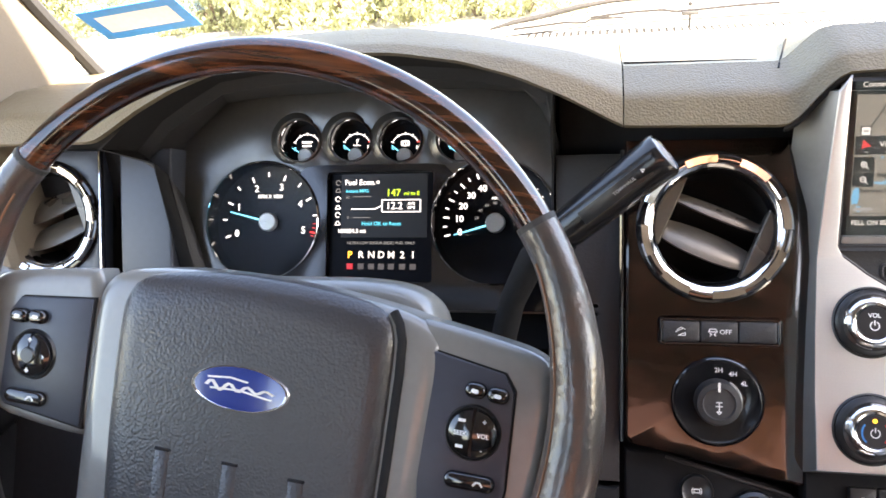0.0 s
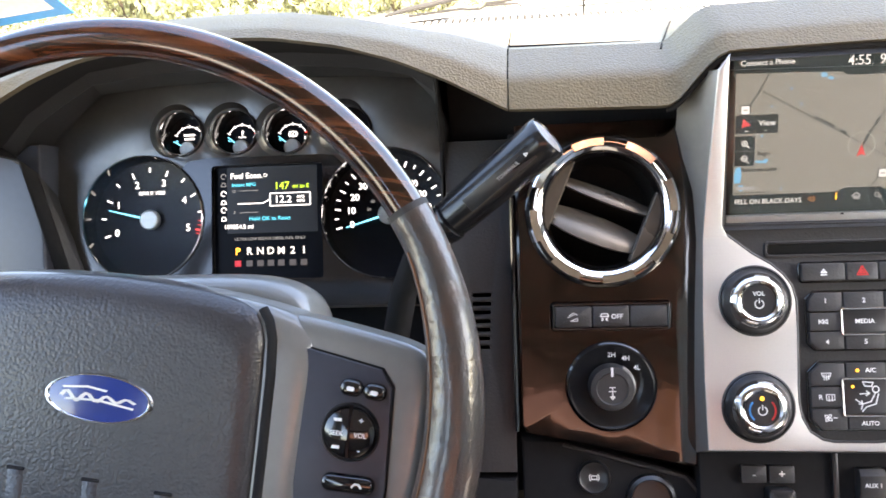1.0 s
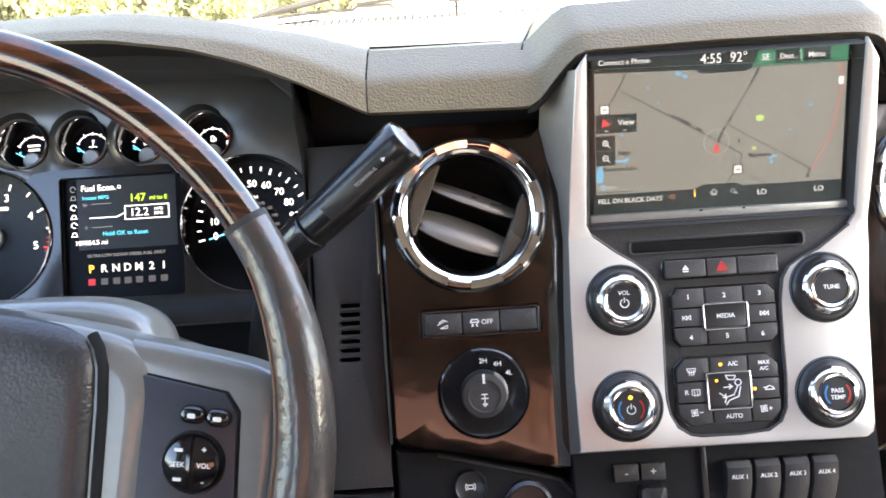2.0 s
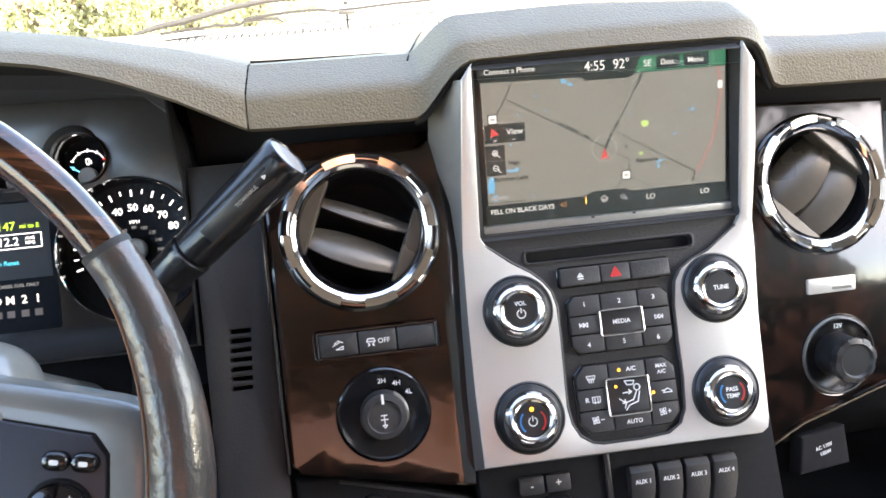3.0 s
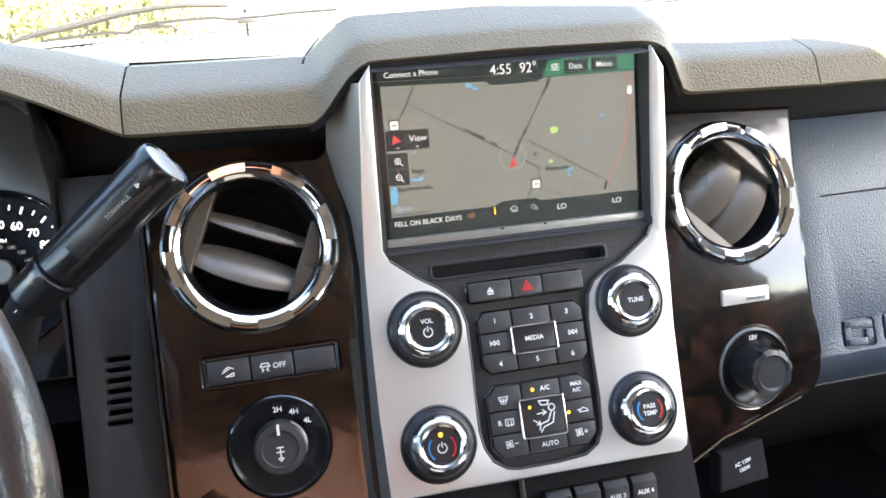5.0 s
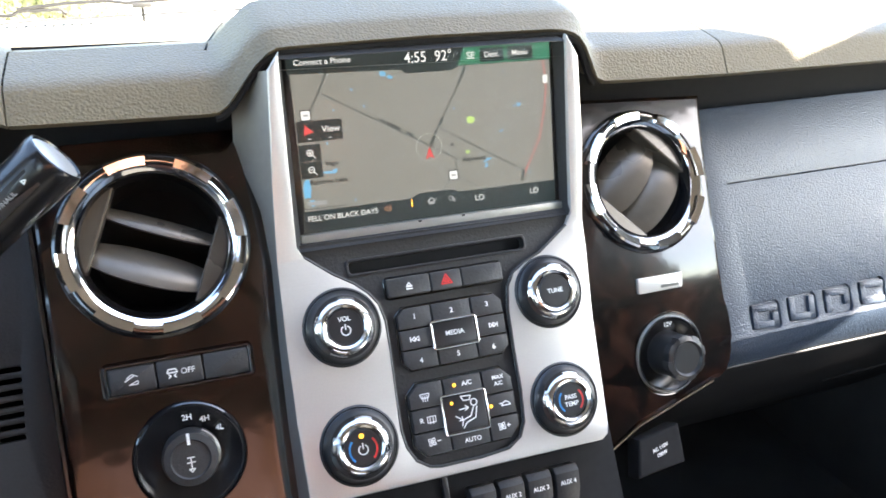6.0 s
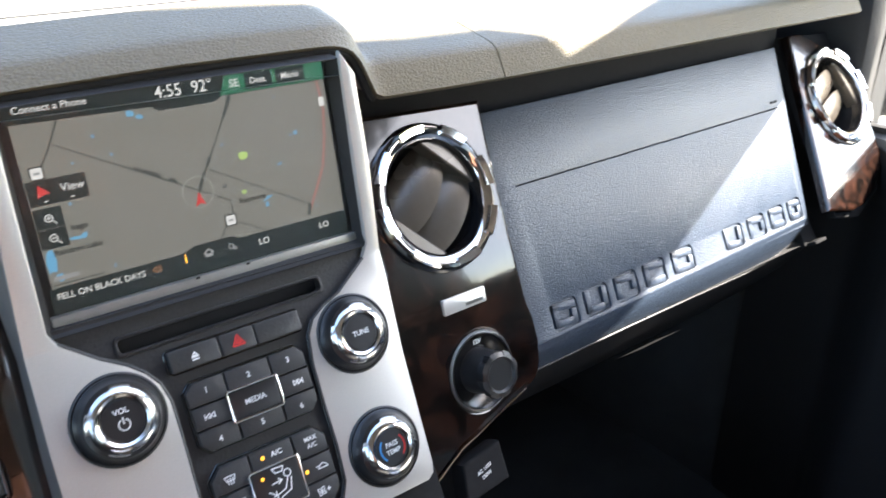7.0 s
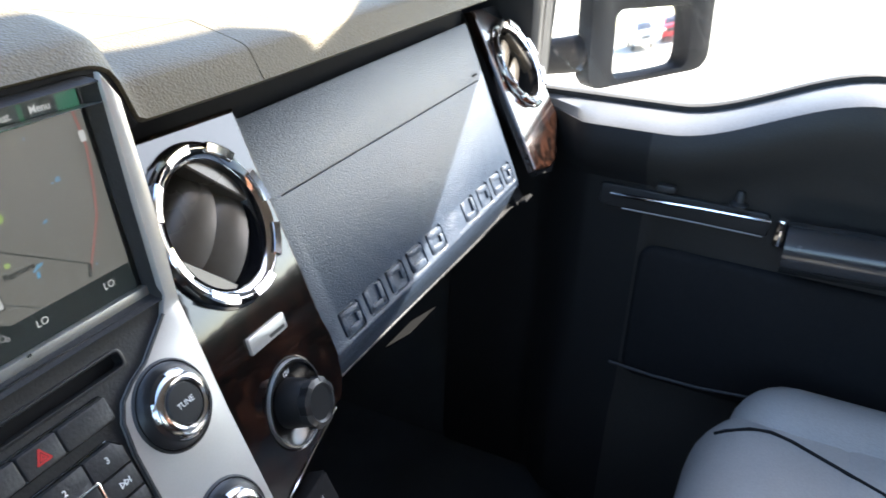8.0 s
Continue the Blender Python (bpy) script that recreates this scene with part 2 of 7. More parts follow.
def lathe(bm, prof, n=40, m=None, arc=None, close=False):
    """Turns a profile of (radius, height) about z; arc: start and end in degrees."""
    a0, a1 = arc or (0, 360)
    full = arc is None
    cols = n if full else n + 1
    rows = []
    for i in range(cols):
        a = radians(a0 + (a1 - a0) * i / n)
        rows.append([bm.verts.new((r * math.cos(a), r * math.sin(a), z)) for r, z in prof])
    for i in range(n):
        p, q = rows[i], rows[(i + 1) % cols]
        for k in range(len(prof) - 1):
            bm.faces.new((p[k], q[k], q[k + 1], p[k + 1]))
        if close:
            bm.faces.new((p[-1], q[-1], q[0], p[0]))
    if not full and close:
        bm.faces.new(rows[0])
        bm.faces.new(rows[-1])
    vs = [v for r in rows for v in r]
    if m:
        shift(vs, m)
    bmesh.ops.remove_doubles(bm, verts=vs, dist=1e-6)
    return bm


def prism(bm, pts, z0, z1, bev=0.0, seg=2, m=None, both=False):
    """A flat outline drawn out from z0 to z1, its front edge rounded."""
    lo = [bm.verts.new((x, y, z0)) for x, y in pts]
    hi = [bm.verts.new((x, y, z1)) for x, y in pts]
    n = len(pts)
    top = bm.faces.new(hi)
    bot = bm.faces.new(lo[::-1])
    sides = [bm.faces.new((lo[i], lo[(i + 1) % n], hi[(i + 1) % n], hi[i])) for i in range(n)]
    vs = set(lo) | set(hi)
    if bev:
        es = list(top.edges) + (list(bot.edges) if both else [])
        r = bmesh.ops.bevel(bm, geom=es, offset=bev, segments=seg, affect="EDGES", profile=0.5)
        vs = {v for v in vs if v.is_valid} | {v for f in r["faces"] for v in f.verts}
    if m:
        shift(vs, m)
    return bm


def sheet(bm, outer, holes, z0, z1, m=None, cut=None, bev=0.0):
    """A flat panel with holes, from z0 (back) to z1 (front)."""
    edges, vs = [], []
    for loop in [outer] + holes:
        ring = [bm.verts.new((x, y, z1)) for x, y in loop]
        vs += ring
        edges += [bm.edges.new((ring[i], ring[(i + 1) % len(ring)])) for i in range(len(ring))]
    rim = list(edges)
    faces = [g for g in bmesh.ops.triangle_fill(bm, edges=edges, use_beauty=True)["geom"] if isinstance(g, bmesh.types.BMFace)]
    r = bmesh.ops.extrude_face_region(bm, geom=faces)
    low = [g for g in r["geom"] if isinstance(g, bmesh.types.BMVert)]
    for v in low:
        v.co.z = z0
    vs += low
    if bev:
        r = bmesh.ops.bevel(bm, geom=[e for e in rim if e.is_valid], offset=bev, segments=2, affect="EDGES", profile=0.5)
        vs = [v for v in vs if v.is_valid] + list({v for f in r["faces"] for v in f.verts})
    if m:
        shift(set(vs), m)
    return bm


def sweep(bm, pts, radius, n=12, closed=False, flat=1.0):
    """A tube along points; radius: a number or one per point."""
    k = len(pts)
    P = [Vector(p) for p in pts]
    rad = radius if isinstance(radius, (list, tuple)) else [radius] * k
    rings, up = [], None
    for i in range(k):
        a, b = P[(i - 1) % k] if (closed or i) else P[0], P[(i + 1) % k] if (closed or i < k - 1) else P[-1]
        t = (b - a).normalized()
        if up is None:
            up = t.orthogonal().normalized()
        up = (up - t * up.dot(t)).normalized()
        side = t.cross(up)
        rings.append([bm.verts.new(P[i] + (up * math.cos(2 * math.pi * j / n) * flat + side * math.sin(2 * math.pi * j / n)) * rad[i]) for j in range(n)])
    for i in range(k if closed else k - 1):
        p, q = rings[i], rings[(i + 1) % k]
        for j in range(n):
            bm.faces.new((p[j], p[(j + 1) % n], q[(j + 1) % n], q[j]))
    if not closed:
        bm.faces.new(rings[0][::-1])
        bm.faces.new(rings[-1])
    return bm


def loft(bm, rows, closed=False, caps=False):
    """Faces between rows of points."""
    g = [[bm.verts.new(p) for p in r] for r in rows]
    n = len(g[0])
    for a, b in zip(g, g[1:]):
        for j in range(n if closed else n - 1):
            bm.faces.new((a[j], a[(j + 1) % n], b[(j + 1) % n], b[j]))
    if caps:
        bm.faces.new(g[0][::-1])
        bm.faces.new(g[-1])
    return bm


def thick(bm, d):
    bmesh.ops.recalc_face_normals(bm, faces=bm.faces)
    bmesh.ops.solidify(bm, geom=bm.faces[:], thickness=d)
    return bm


def circle(r, n=40, c=(0, 0), a0=0.0, sx=1.0, sy=1.0):
    return [(c[0] + r * sx * math.cos(a0 + 2 * math.pi * i / n), c[1] + r * sy * math.sin(a0 + 2 * math.pi * i / n)) for i in range(n)]


def rrect(w, h, r, c=(0, 0), n=4):
    out = []
    for k, (sx, sy) in enumerate(((1, 1), (-1, 1), (-1, -1), (1, -1))):
        for i in range(n + 1):
            a = math.pi / 2 * (k + i / n)
            out.append((c[0] + sx * (w / 2 - r) + r * math.cos(a), c[1] + sy * (h / 2 - r) + r * math.sin(a)))
    return out


def text(words, size, material, parent, at, turn=0.0, align="CENTER", wide=1.0, name="lettering", heavy=0.0):
    """Words in the built-in font as a thin mesh on the parent's face."""
    cu = bpy.data.curves.new(name, "FONT")
    cu.body, cu.size, cu.align_x, cu.align_y = words, size, align, "CENTER"
    cu.extrude, cu.offset, cu.resolution_u = 0.00006, heavy, 3
    tmp = bpy.data.objects.new(name, cu)
    scene.collection.objects.link(tmp)
    bpy.context.view_layer.update()
    me = bpy.data.meshes.new_from_object(tmp)
    bpy.data.objects.remove(tmp)
    me.materials.clear()
    me.materials.append(material)
    ob = new(name, me)
    ob.parent = parent
    ob.matrix_local = Matrix.Translation(at) @ Matrix.Rotation(radians(turn), 4, "Z") @ Matrix.Diagonal((wide, 1, 1, 1))
    return ob


def bar(name, w, h, material, parent, at, turn=0.0, d=0.0002, r=0.0):
    """A thin printed or lit bar."""
    bm = prism(BM(), rrect(w, h, min(r, w / 2.01, h / 2.01), n=3), 0, d) if r else box(BM(), (w, h, d), (0, 0, d / 2))
    return part(name, bm, material, parent, m=Matrix.Translation(at) @ Matrix.Rotation(radians(turn), 4, "Z"))


def strokes(name, lines, width, material, parent, at, turn=0.0, d=0.0002):
    """Line drawing: each line a list of points, made of thin bars in one mesh."""
    bm = BM()
    for line in lines:
        for (x0, y0), (x1, y1) in zip(line, line[1:]):
            ln = math.hypot(x1 - x0, y1 - y0)
            box(bm, (ln + width * 0.6, width, d), m=Matrix.Translation(((x0 + x1) / 2, (y0 + y1) / 2, d / 2)) @ Matrix.Rotation(math.atan2(y1 - y0, x1 - x0), 4, "Z"))
    return part(name, bm, material, parent, m=Matrix.Translation(at) @ Matrix.Rotation(radians(turn), 4, "Z"))


def arc_pts(r, a0, a1, n=12, c=(0, 0)):
    return [(c[0] + r * math.cos(radians(a0 + (a1 - a0) * i / n)), c[1] + r * math.sin(radians(a0 + (a1 - a0) * i / n))) for i in range(n + 1)]


def lerp_table(table, x):
    """Height from a table of (x, value), straight between the entries."""
    if x <= table[0][0]:
        return table[0][1]
    for (a, va), (b, vb) in zip(table, table[1:]):
        if x <= b:
            return va + (vb - va) * (x - a) / (b - a)
    return table[-1][1]


def smooth_table(table, x, w=0.012):
    return sum(lerp_table(table, x + w * k / 3) * c for k, c in ((-3, 1), (-2, 2), (-1, 3), (0, 4), (1, 3), (2, 2), (3, 1))) / 16


# ---- the cab: floor, roof, walls, windows ----
CAB_X, ROOF_Z, REAR_Y = 0.86, 1.32, -2.20
GROUND_Z = -0.85
W_FRAME = lean_frame((0, 0.013, 0.621), 29)
WL_FRAME = W_FRAME @ Matrix.Translation((0, 0, 0.0115)) @ Matrix.Rotation(radians(4), 4, "X")
WR_FRAME = W_FRAME @ Matrix.Translation((0.10, 0, 0.004)) @ Matrix.Rotation(radians(4), 4, "Y") @ Matrix.Translation((-0.10, 0, 0))
SLOPE_LOW, SLOPE_HIGH, BEND_V, BEND_H = 0.19, 0.015, -0.012, 0.045


def bend(v):
    """Height and slope of the burl panel beside the screen: upright below, leaning back above a soft bend."""
    grow = lambda x: 0.0 if x < 0 else x ** 3 - x ** 4 / 2 if x < 1 else x - 0.5
    x = (v - BEND_V) / BEND_H
    q = min(1.0, max(0.0, x))
    rise = SLOPE_HIGH - SLOPE_LOW
    return SLOPE_LOW * v + rise * BEND_H * (grow(x) - grow(-BEND_V / BEND_H)), SLOPE_LOW + rise * (3 * q * q - 2 * q ** 3)


def on_bow(u, v):
    """Place on the bent burl panel beside the screen."""
    z, slope = bend(v)
    return WR_FRAME @ Matrix.Translation((u, v, z)) @ Matrix.Rotation(math.atan(slope), 4, "X")


A_FRAME = lean_frame((0, -0.013, 0.622), 29)
B_FRAME = lean_frame((0, 0.0399, 0.734), 11.5)
G_FRAME = lean_frame((0, 0.020, 0.579), 27)
C_FRAME = lean_frame((-0.46, 0.103, 0.667), 28)


def slab(name, x0, x1, y0, y1, z0, z1, material, label, category, bev=0.0):
    bm = box(BM(), (x1 - x0, y1 - y0, z1 - z0), ((x0 + x1) / 2, (y0 + y1) / 2, (z0 + z1) / 2), bev)
    return solo(name, bm, material, label, category, "structure")


slab("floor", -0.9, 0.9, REAR_Y, 0.62, -0.04, 0.0, M_CARPET, "black carpeted floor of the cab", "floor")
slab("wall_firewall", -0.9, 0.9, 0.58, 0.62, 0.0, 0.74, M_CARPET, "dark firewall at the end of the footwell", "wall")
slab("ceiling", -0.82, 0.82, REAR_Y, -0.27, ROOF_Z, ROOF_Z + 0.05, M_HEAD, "cloth headliner of the cab roof, darkened for the wood's reflections", "ceiling")
for s_, nm in ((-1, "wall_kick_left"), (1, "wall_kick_right")):
    slab(nm, min(0.80 * s_, 0.85 * s_), max(0.80 * s_, 0.85 * s_), 0.125, 0.62, 0.0, 0.757, M_CARPET, "dark carpeted side wall of the footwell", "wall")
# unseen rear cab, added to shape light and reflections: rear wall with its tinted window, and the plain sides with
# their windows
slab("wall_rear", -0.9, 0.9, REAR_Y - 0.04, REAR_Y, 0.0, 0.84, M_DOOR, "plain dark trimmed wall behind the seats", "wall")
slab("wall_rear_upper", -0.9, 0.9, REAR_Y - 0.04, REAR_Y, 1.16, ROOF_Z + 0.04, M_HEAD, "cloth-trimmed band above the rear window", "wall")
for s_, nm in ((-1, "left"), (1, "right")):
    span = lambda a, c: (min(a * s_, c * s_), max(a * s_, c * s_))
    slab("wall_rear_corner_" + nm, *span(0.60, 0.9), REAR_Y - 0.04, REAR_Y, 0.84, 1.16, M_HEAD, "cloth-trimmed corner beside the rear window", "wall")
    # unseen post, made wide and dark to darken the lower burl's reflection
    slab("pillar_middle_" + nm, *span(0.74, 0.83), -1.00, -0.70, 0.0, ROOF_Z, M_POST, "dark brown trimmed post behind the front door", "pillar", 0.01)
    slab("wall_side_" + nm, *span(0.78, 0.85), REAR_Y, -1.33, 0.0, 0.70, M_DOOR, "plain dark side wall of the rear cab", "wall")
    slab("wall_side_upper_" + nm, *span(0.76, 0.85), REAR_Y, -1.33, 1.24, ROOF_Z + 0.04, M_HEAD, "cloth-trimmed roof edge of the rear cab", "wall")
    slab("pillar_rear_" + nm, *span(0.74, 0.85), REAR_Y, -1.85, 0.70, 1.24, M_HEAD, "cloth-trimmed rear corner post", "pillar")


# added behind the seats, out of view, to be mirrored in the wood
slab("window_2", -0.60, 0.60, REAR_Y - 0.022, REAR_Y - 0.018, 0.84, 1.16, M_TINTED, "unseen copper-tinted rear window, added for the wood's reflections", "window")


def belt(y):
    """Height of the window sill along the door: low in front, a step up behind."""
    t = min(1.0, max(0.0, (-y - 0.125) / 0.215))
    return 0.612 + 0.004 * min(1, max(0, 0.05 - y) / 0.2) + 0.066 * (t * t * (3 - 2 * t))


def pillar_back(z):
    """y of the rear edge of the windscreen pillar at height z."""
    return 0.055 if z < 0.807 else 0.055 - (z - 0.807) * 1.36


def door(side, name, label):
    s = side
    root = thing(name, None, label, "car door", kind="structure")
    # ledge and inner skin, swept along the door
    ys = [0.16 - 0.0135 * i for i in range(111)]
    rows = []
    for y in ys:
        b = belt(y)
        away = min(1.0, max(0.0, (y + 0.03) / 0.06))
        rows.append([(s * (max(abs(x), 0.79) * away + abs(x) * (1 - away)), q, z) for x, q, z in ((s * 0.835, y, b + 0.002), (s * 0.80, y, b), (s * 0.752, y, b - 0.004), (s * 0.735, y, b - 0.013), (s * 0.7285, y, b - 0.025), (s * 0.728, y, b - 0.047),
                     (s * 0.742, y, b - 0.068), (s * 0.752, y, 0.535), (s * 0.752, y, 0.24), (s * 0.735, y, 0.20), (s * 0.735, y, 0.03), (s * 0.80, y, 0.0))])
    part("ledge", thick(loft(BM(), [r[:4] for r in rows]), 0.004), M_LEDGE, root, "smooth rounded window ledge")
    part("inner_skin", thick(loft(BM(), [r[3:] for r in rows[20:]]), 0.004), M_DOOR, root, "grained dark vinyl door skin")
    # same skin continued; shade beside the dashboard is put into its darker colour
    part("shaded_front_skin", thick(loft(BM(), [r[3:] for r in rows[:21]]), 0.004), M_SHADE, root, "front end of the door skin, darkened for the shade there")
    # rubber strip at the foot of the window
    rub = [[(s * 0.797, y, belt(y)), (s * 0.797, y, belt(y) + 0.006), (s * 0.803, y, belt(y) + 0.008), (s * 0.811, y, belt(y) + 0.006), (s * 0.811, y, belt(y))] for y in ys]
    part("window_seal", loft(BM(), rub, caps=False), M_RUBBER, root, "black rubber window seal")
    # window frame: front post, header
    post = [(0.055, 0.60), (0.12, 0.60), (0.12, 0.80), (pillar_back(1.28) + 0.05, 1.285), (-1.55, 1.285), (-1.55, 1.25), (pillar_back(1.25), 1.25), (0.055, 0.807)]
    fb = BM()
    prism(fb, post, -0.02, 0.02, 0.006, 2, Matrix(((0, 0, 1, s * 0.815), (1, 0, 0, 0), (0, 1, 0, 0), (0, 0, 0, 1))))
    part("window_frame", fb, M_RUBBER, root, "black window frame")
    gl = BM()
    gl.faces.new([gl.verts.new((s * 0.808, y, z)) for y, z in ((0.10, 0.60), (-1.5, 0.60), (-1.5, 1.26), (pillar_back(1.26), 1.26), (0.06, 0.80))])
    g = part("pane", gl, M_GLASS, root)
    g.visible_shadow = False
    # outer skin
    box_bm = box(BM(), (0.03, 1.75, 0.95), (s * 0.86, -0.70, 0.12), 0.01)
    part("outer_skin", box_bm, M_HOOD, root, "light painted outer skin")
    return root


def door_right():
    d = door(1, "door_2", "open-topped dark vinyl passenger door with bright trim strip")
    # wide dark switch and map-pocket recess, with the bright strip above it
    part("trim_strip", sweep(BM(), [(0.742, -0.069, 0.5165), (0.738, -0.11, 0.5185), (0.735, -0.18, 0.5225), (0.735, -0.256, 0.5235)], 0.0024, 8), M_CHROME, d, "thin polished trim strip")
    part("trim_strip", sweep(BM(), [(0.744, -0.085, 0.4985), (0.742, -0.17, 0.5005), (0.741, -0.250, 0.5005)], 0.0011, 6), M_SILVER2, d, "thin lower trim line")
    bm = BM()
    prism(bm, rrect(0.20, 0.030, 0.006, (-0.155, 0.5135)), -0.012, 0.004, 0.003, 2, Matrix(((0, 0, -1, 0.747), (1, 0, 0, 0), (0, 1, 0, 0), (0, 0, 0, 1))))
    part("trim_panel", bm, M_BLACK, d, "dark trim panel")
    bm = box(BM(), (0.016, 0.012, 0.034), (0.735, -0.268, 0.5135), 0.004)
    part("handle_end", bm, M_CHROME, d, "bright end of the pull handle")
    rows = []
    for i in range(11):
        y = -0.275 - 0.045 * i
        rows.append([(0.735 + 0.028 * math.cos(a) - 0.02, y, 0.506 + 0.006 * i / 3 + 0.030 * math.sin(a)) for a in [k * math.pi / 6 for k in range(12)]])
    part("armrest", loft(BM(), rows, closed=True, caps=True), M_ARM, d, "padded black armrest")
    bm = BM()
    lathe(bm, [(0.011, 0), (0.011, 0.003), (0.006, 0.006), (0.005, 0.016), (0.0035, 0.019), (0, 0.0195)], 16, pose(0.742, -0.218, 0.5315))
    part("lock_button", bm, M_GREYPL, d)
    bm = box(BM(), (0.02, 0.022, 0.010), (0.742, -0.135, 0.538), 0.003)
    part("window_switch", bm, M_GREYPL, d)
    bm = BM()
    prism(bm, rrect(0.72, 0.19, 0.02, (-0.475, 0.362)), -0.01, 0.012, 0.008, 3, Matrix(((0, 0, -1, 0.748), (1, 0, 0, 0), (0, 1, 0, 0), (0, 0, 0, 1))))
    part("map_pocket", bm, M_CAVITY, d)
    part("speaker_edge", sweep(BM(), [(0.735, -0.10, 0.280), (0.732, -0.16, 0.279), (0.732, -0.22, 0.280), (0.734, -0.30, 0.288)], 0.0022, 6), M_GREYPL, d, "worn scuffed lower edge")
    return d


door_right()
door(-1, "door_1", "dark vinyl driver's door with a rounded top ledge")


def pillar(side, name):
    s = side
    rows = []
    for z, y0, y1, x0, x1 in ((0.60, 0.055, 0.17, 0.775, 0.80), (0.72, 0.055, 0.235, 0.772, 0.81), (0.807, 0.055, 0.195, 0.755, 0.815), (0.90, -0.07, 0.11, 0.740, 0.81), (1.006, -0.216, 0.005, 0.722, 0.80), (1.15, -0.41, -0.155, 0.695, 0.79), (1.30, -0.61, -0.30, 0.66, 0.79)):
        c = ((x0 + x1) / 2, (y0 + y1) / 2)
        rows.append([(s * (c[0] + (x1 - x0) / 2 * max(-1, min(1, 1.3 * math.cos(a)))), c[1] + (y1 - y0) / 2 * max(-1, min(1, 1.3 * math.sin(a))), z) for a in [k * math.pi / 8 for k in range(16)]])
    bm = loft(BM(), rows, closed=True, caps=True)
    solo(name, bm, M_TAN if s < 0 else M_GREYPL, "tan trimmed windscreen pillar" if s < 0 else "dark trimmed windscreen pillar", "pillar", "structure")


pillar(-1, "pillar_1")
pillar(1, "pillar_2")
part("gasket", sweep(BM(), [(-0.765, 0.235, 0.775), (-0.752, 0.16, 0.84), (-0.72, 0.0, 0.985), (-0.67, -0.23, 1.19)], 0.007, 8), M_RUBBER, bpy.data.objects["pillar_1"], "black windscreen gasket")

# windscreen
wind = BM()
rows = []
for i in range(9):
    u = i / 8
    rows.append([((-0.80 + 1.6 * j / 12) * (1 - 0.14 * u), 0.345 - 0.515 * u - 0.07 * (2 * j / 12 - 1) ** 2 * (1 - u * 0.1), 0.765 + 0.55 * u) for j in range(13)])
loft(wind, rows)
ws = solo("window_1", wind, M_GLASS, "clear raked windscreen of the cab", "windscreen", "structure")
ws.visible_shadow = False
HEAD_X = [0.82 * k / 12 for k in range(-12, 13)]
header = prism(BM(), [(x, -0.188 - 0.062 * min(1.0, abs(x) / 0.74) ** 2) for x in HEAD_X] + [(0.82, -0.36), (-0.82, -0.36)], 1.295, 1.37)
solo("wall_header", header, M_HEAD, "cloth-trimmed curved header above the windscreen", "wall", "structure")
slab("wall_bulkhead_upper", -0.86, 0.86, 0.325, 0.350, 0.55, 0.758, M_CAVITY, "black panel under the foot of the windscreen", "wall")

# sticker on the glass: a blue frame round a pale field
st = thing("sticker", None, "blue-framed inspection sticker on the windscreen glass", "sticker")
# ---- outside ----
g = BM()
box(g, (400, 400, 0.1), (0, 0, GROUND_Z - 0.05))
solo("ground", g, mat("pale_gravel", (0.44, 0.41, 0.35), 0.9, grain=0.6, size=60, vary=0.3), "pale sunlit gravel yard", "ground", "structure")


def truck_front():
    root = thing("hood", None, "light painted hood in front of the windscreen", "hood")
    rows = []
    for i in range(15):
        x = -0.84 + 1.68 * i / 14
        k = 1 - (x / 0.84) ** 4
        bulge = 0.022 * max(0.0, 1 - abs(abs(x) - 0.40) / 0.14)
        rows.append([(x, 0.47, 0.50 + 0.09 * k), (x, 0.475, 0.60 + 0.09 * k), (x, 0.60, 0.59 + 0.09 * k + bulge * 0.5), (x, 1.1, 0.50 + 0.08 * k + bulge), (x, 1.55, 0.40 + 0.07 * k + bulge), (x, 1.62, 0.30)])
    part("hood_panel", thick(loft(BM(), rows), 0.004), M_HOOD, root)
    cowl = thing("cowl", None, "slotted plastic cowl below the windscreen, its grey raised for the sun", "cowl")
    # pale grey stands in for hard sun on the cowl
    cowl_grey = mat("sunlit_grey_plastic", (0.40, 0.38, 0.33), 0.6, grain=0.3, size=500)
    for y0, y1 in ((0.332, 0.384), (0.418, 0.462)):
        part("cowl_panel", box(BM(), (1.6, y1 - y0, 0.0014), (0, (y0 + y1) / 2, 0.7653)), cowl_grey, cowl)
    part("cowl_panel", box(BM(), (0.46, 0.034, 0.0014), (-0.57, 0.401, 0.7653)), cowl_grey, cowl)
    part("cowl_panel", box(BM(), (0.18, 0.034, 0.0014), (0.70, 0.401, 0.7653)), cowl_grey, cowl)
    bar_mesh = finish(box(BM(), (0.0042, 0.034, 0.0014), (0, 0, 0), 0.0003, 1), "slat")
    bar_mesh.materials.append(cowl_grey)
    for i in range(119):
        ob = new("slat", bar_mesh)
        ob.parent = cowl
        ob.location = (-0.338 + 0.0079 * i, 0.401, 0.7653)
    for k in (0.0, 0.006):
        part("cowl_seam", sweep(BM(), [(-0.36, 0.398 + k, 0.7665), (-0.26, 0.442 + k, 0.7665), (-0.10, 0.458 + k, 0.7665), (0.30, 0.4595 + k * 0.4, 0.7665)], 0.0009, 6), M_RUBBER, cowl)
    part("drain_tray", box(BM(), (1.6, 0.12, 0.01), (0, 0.40, 0.745)), M_CAVITY, cowl)
    return root


truck_front()


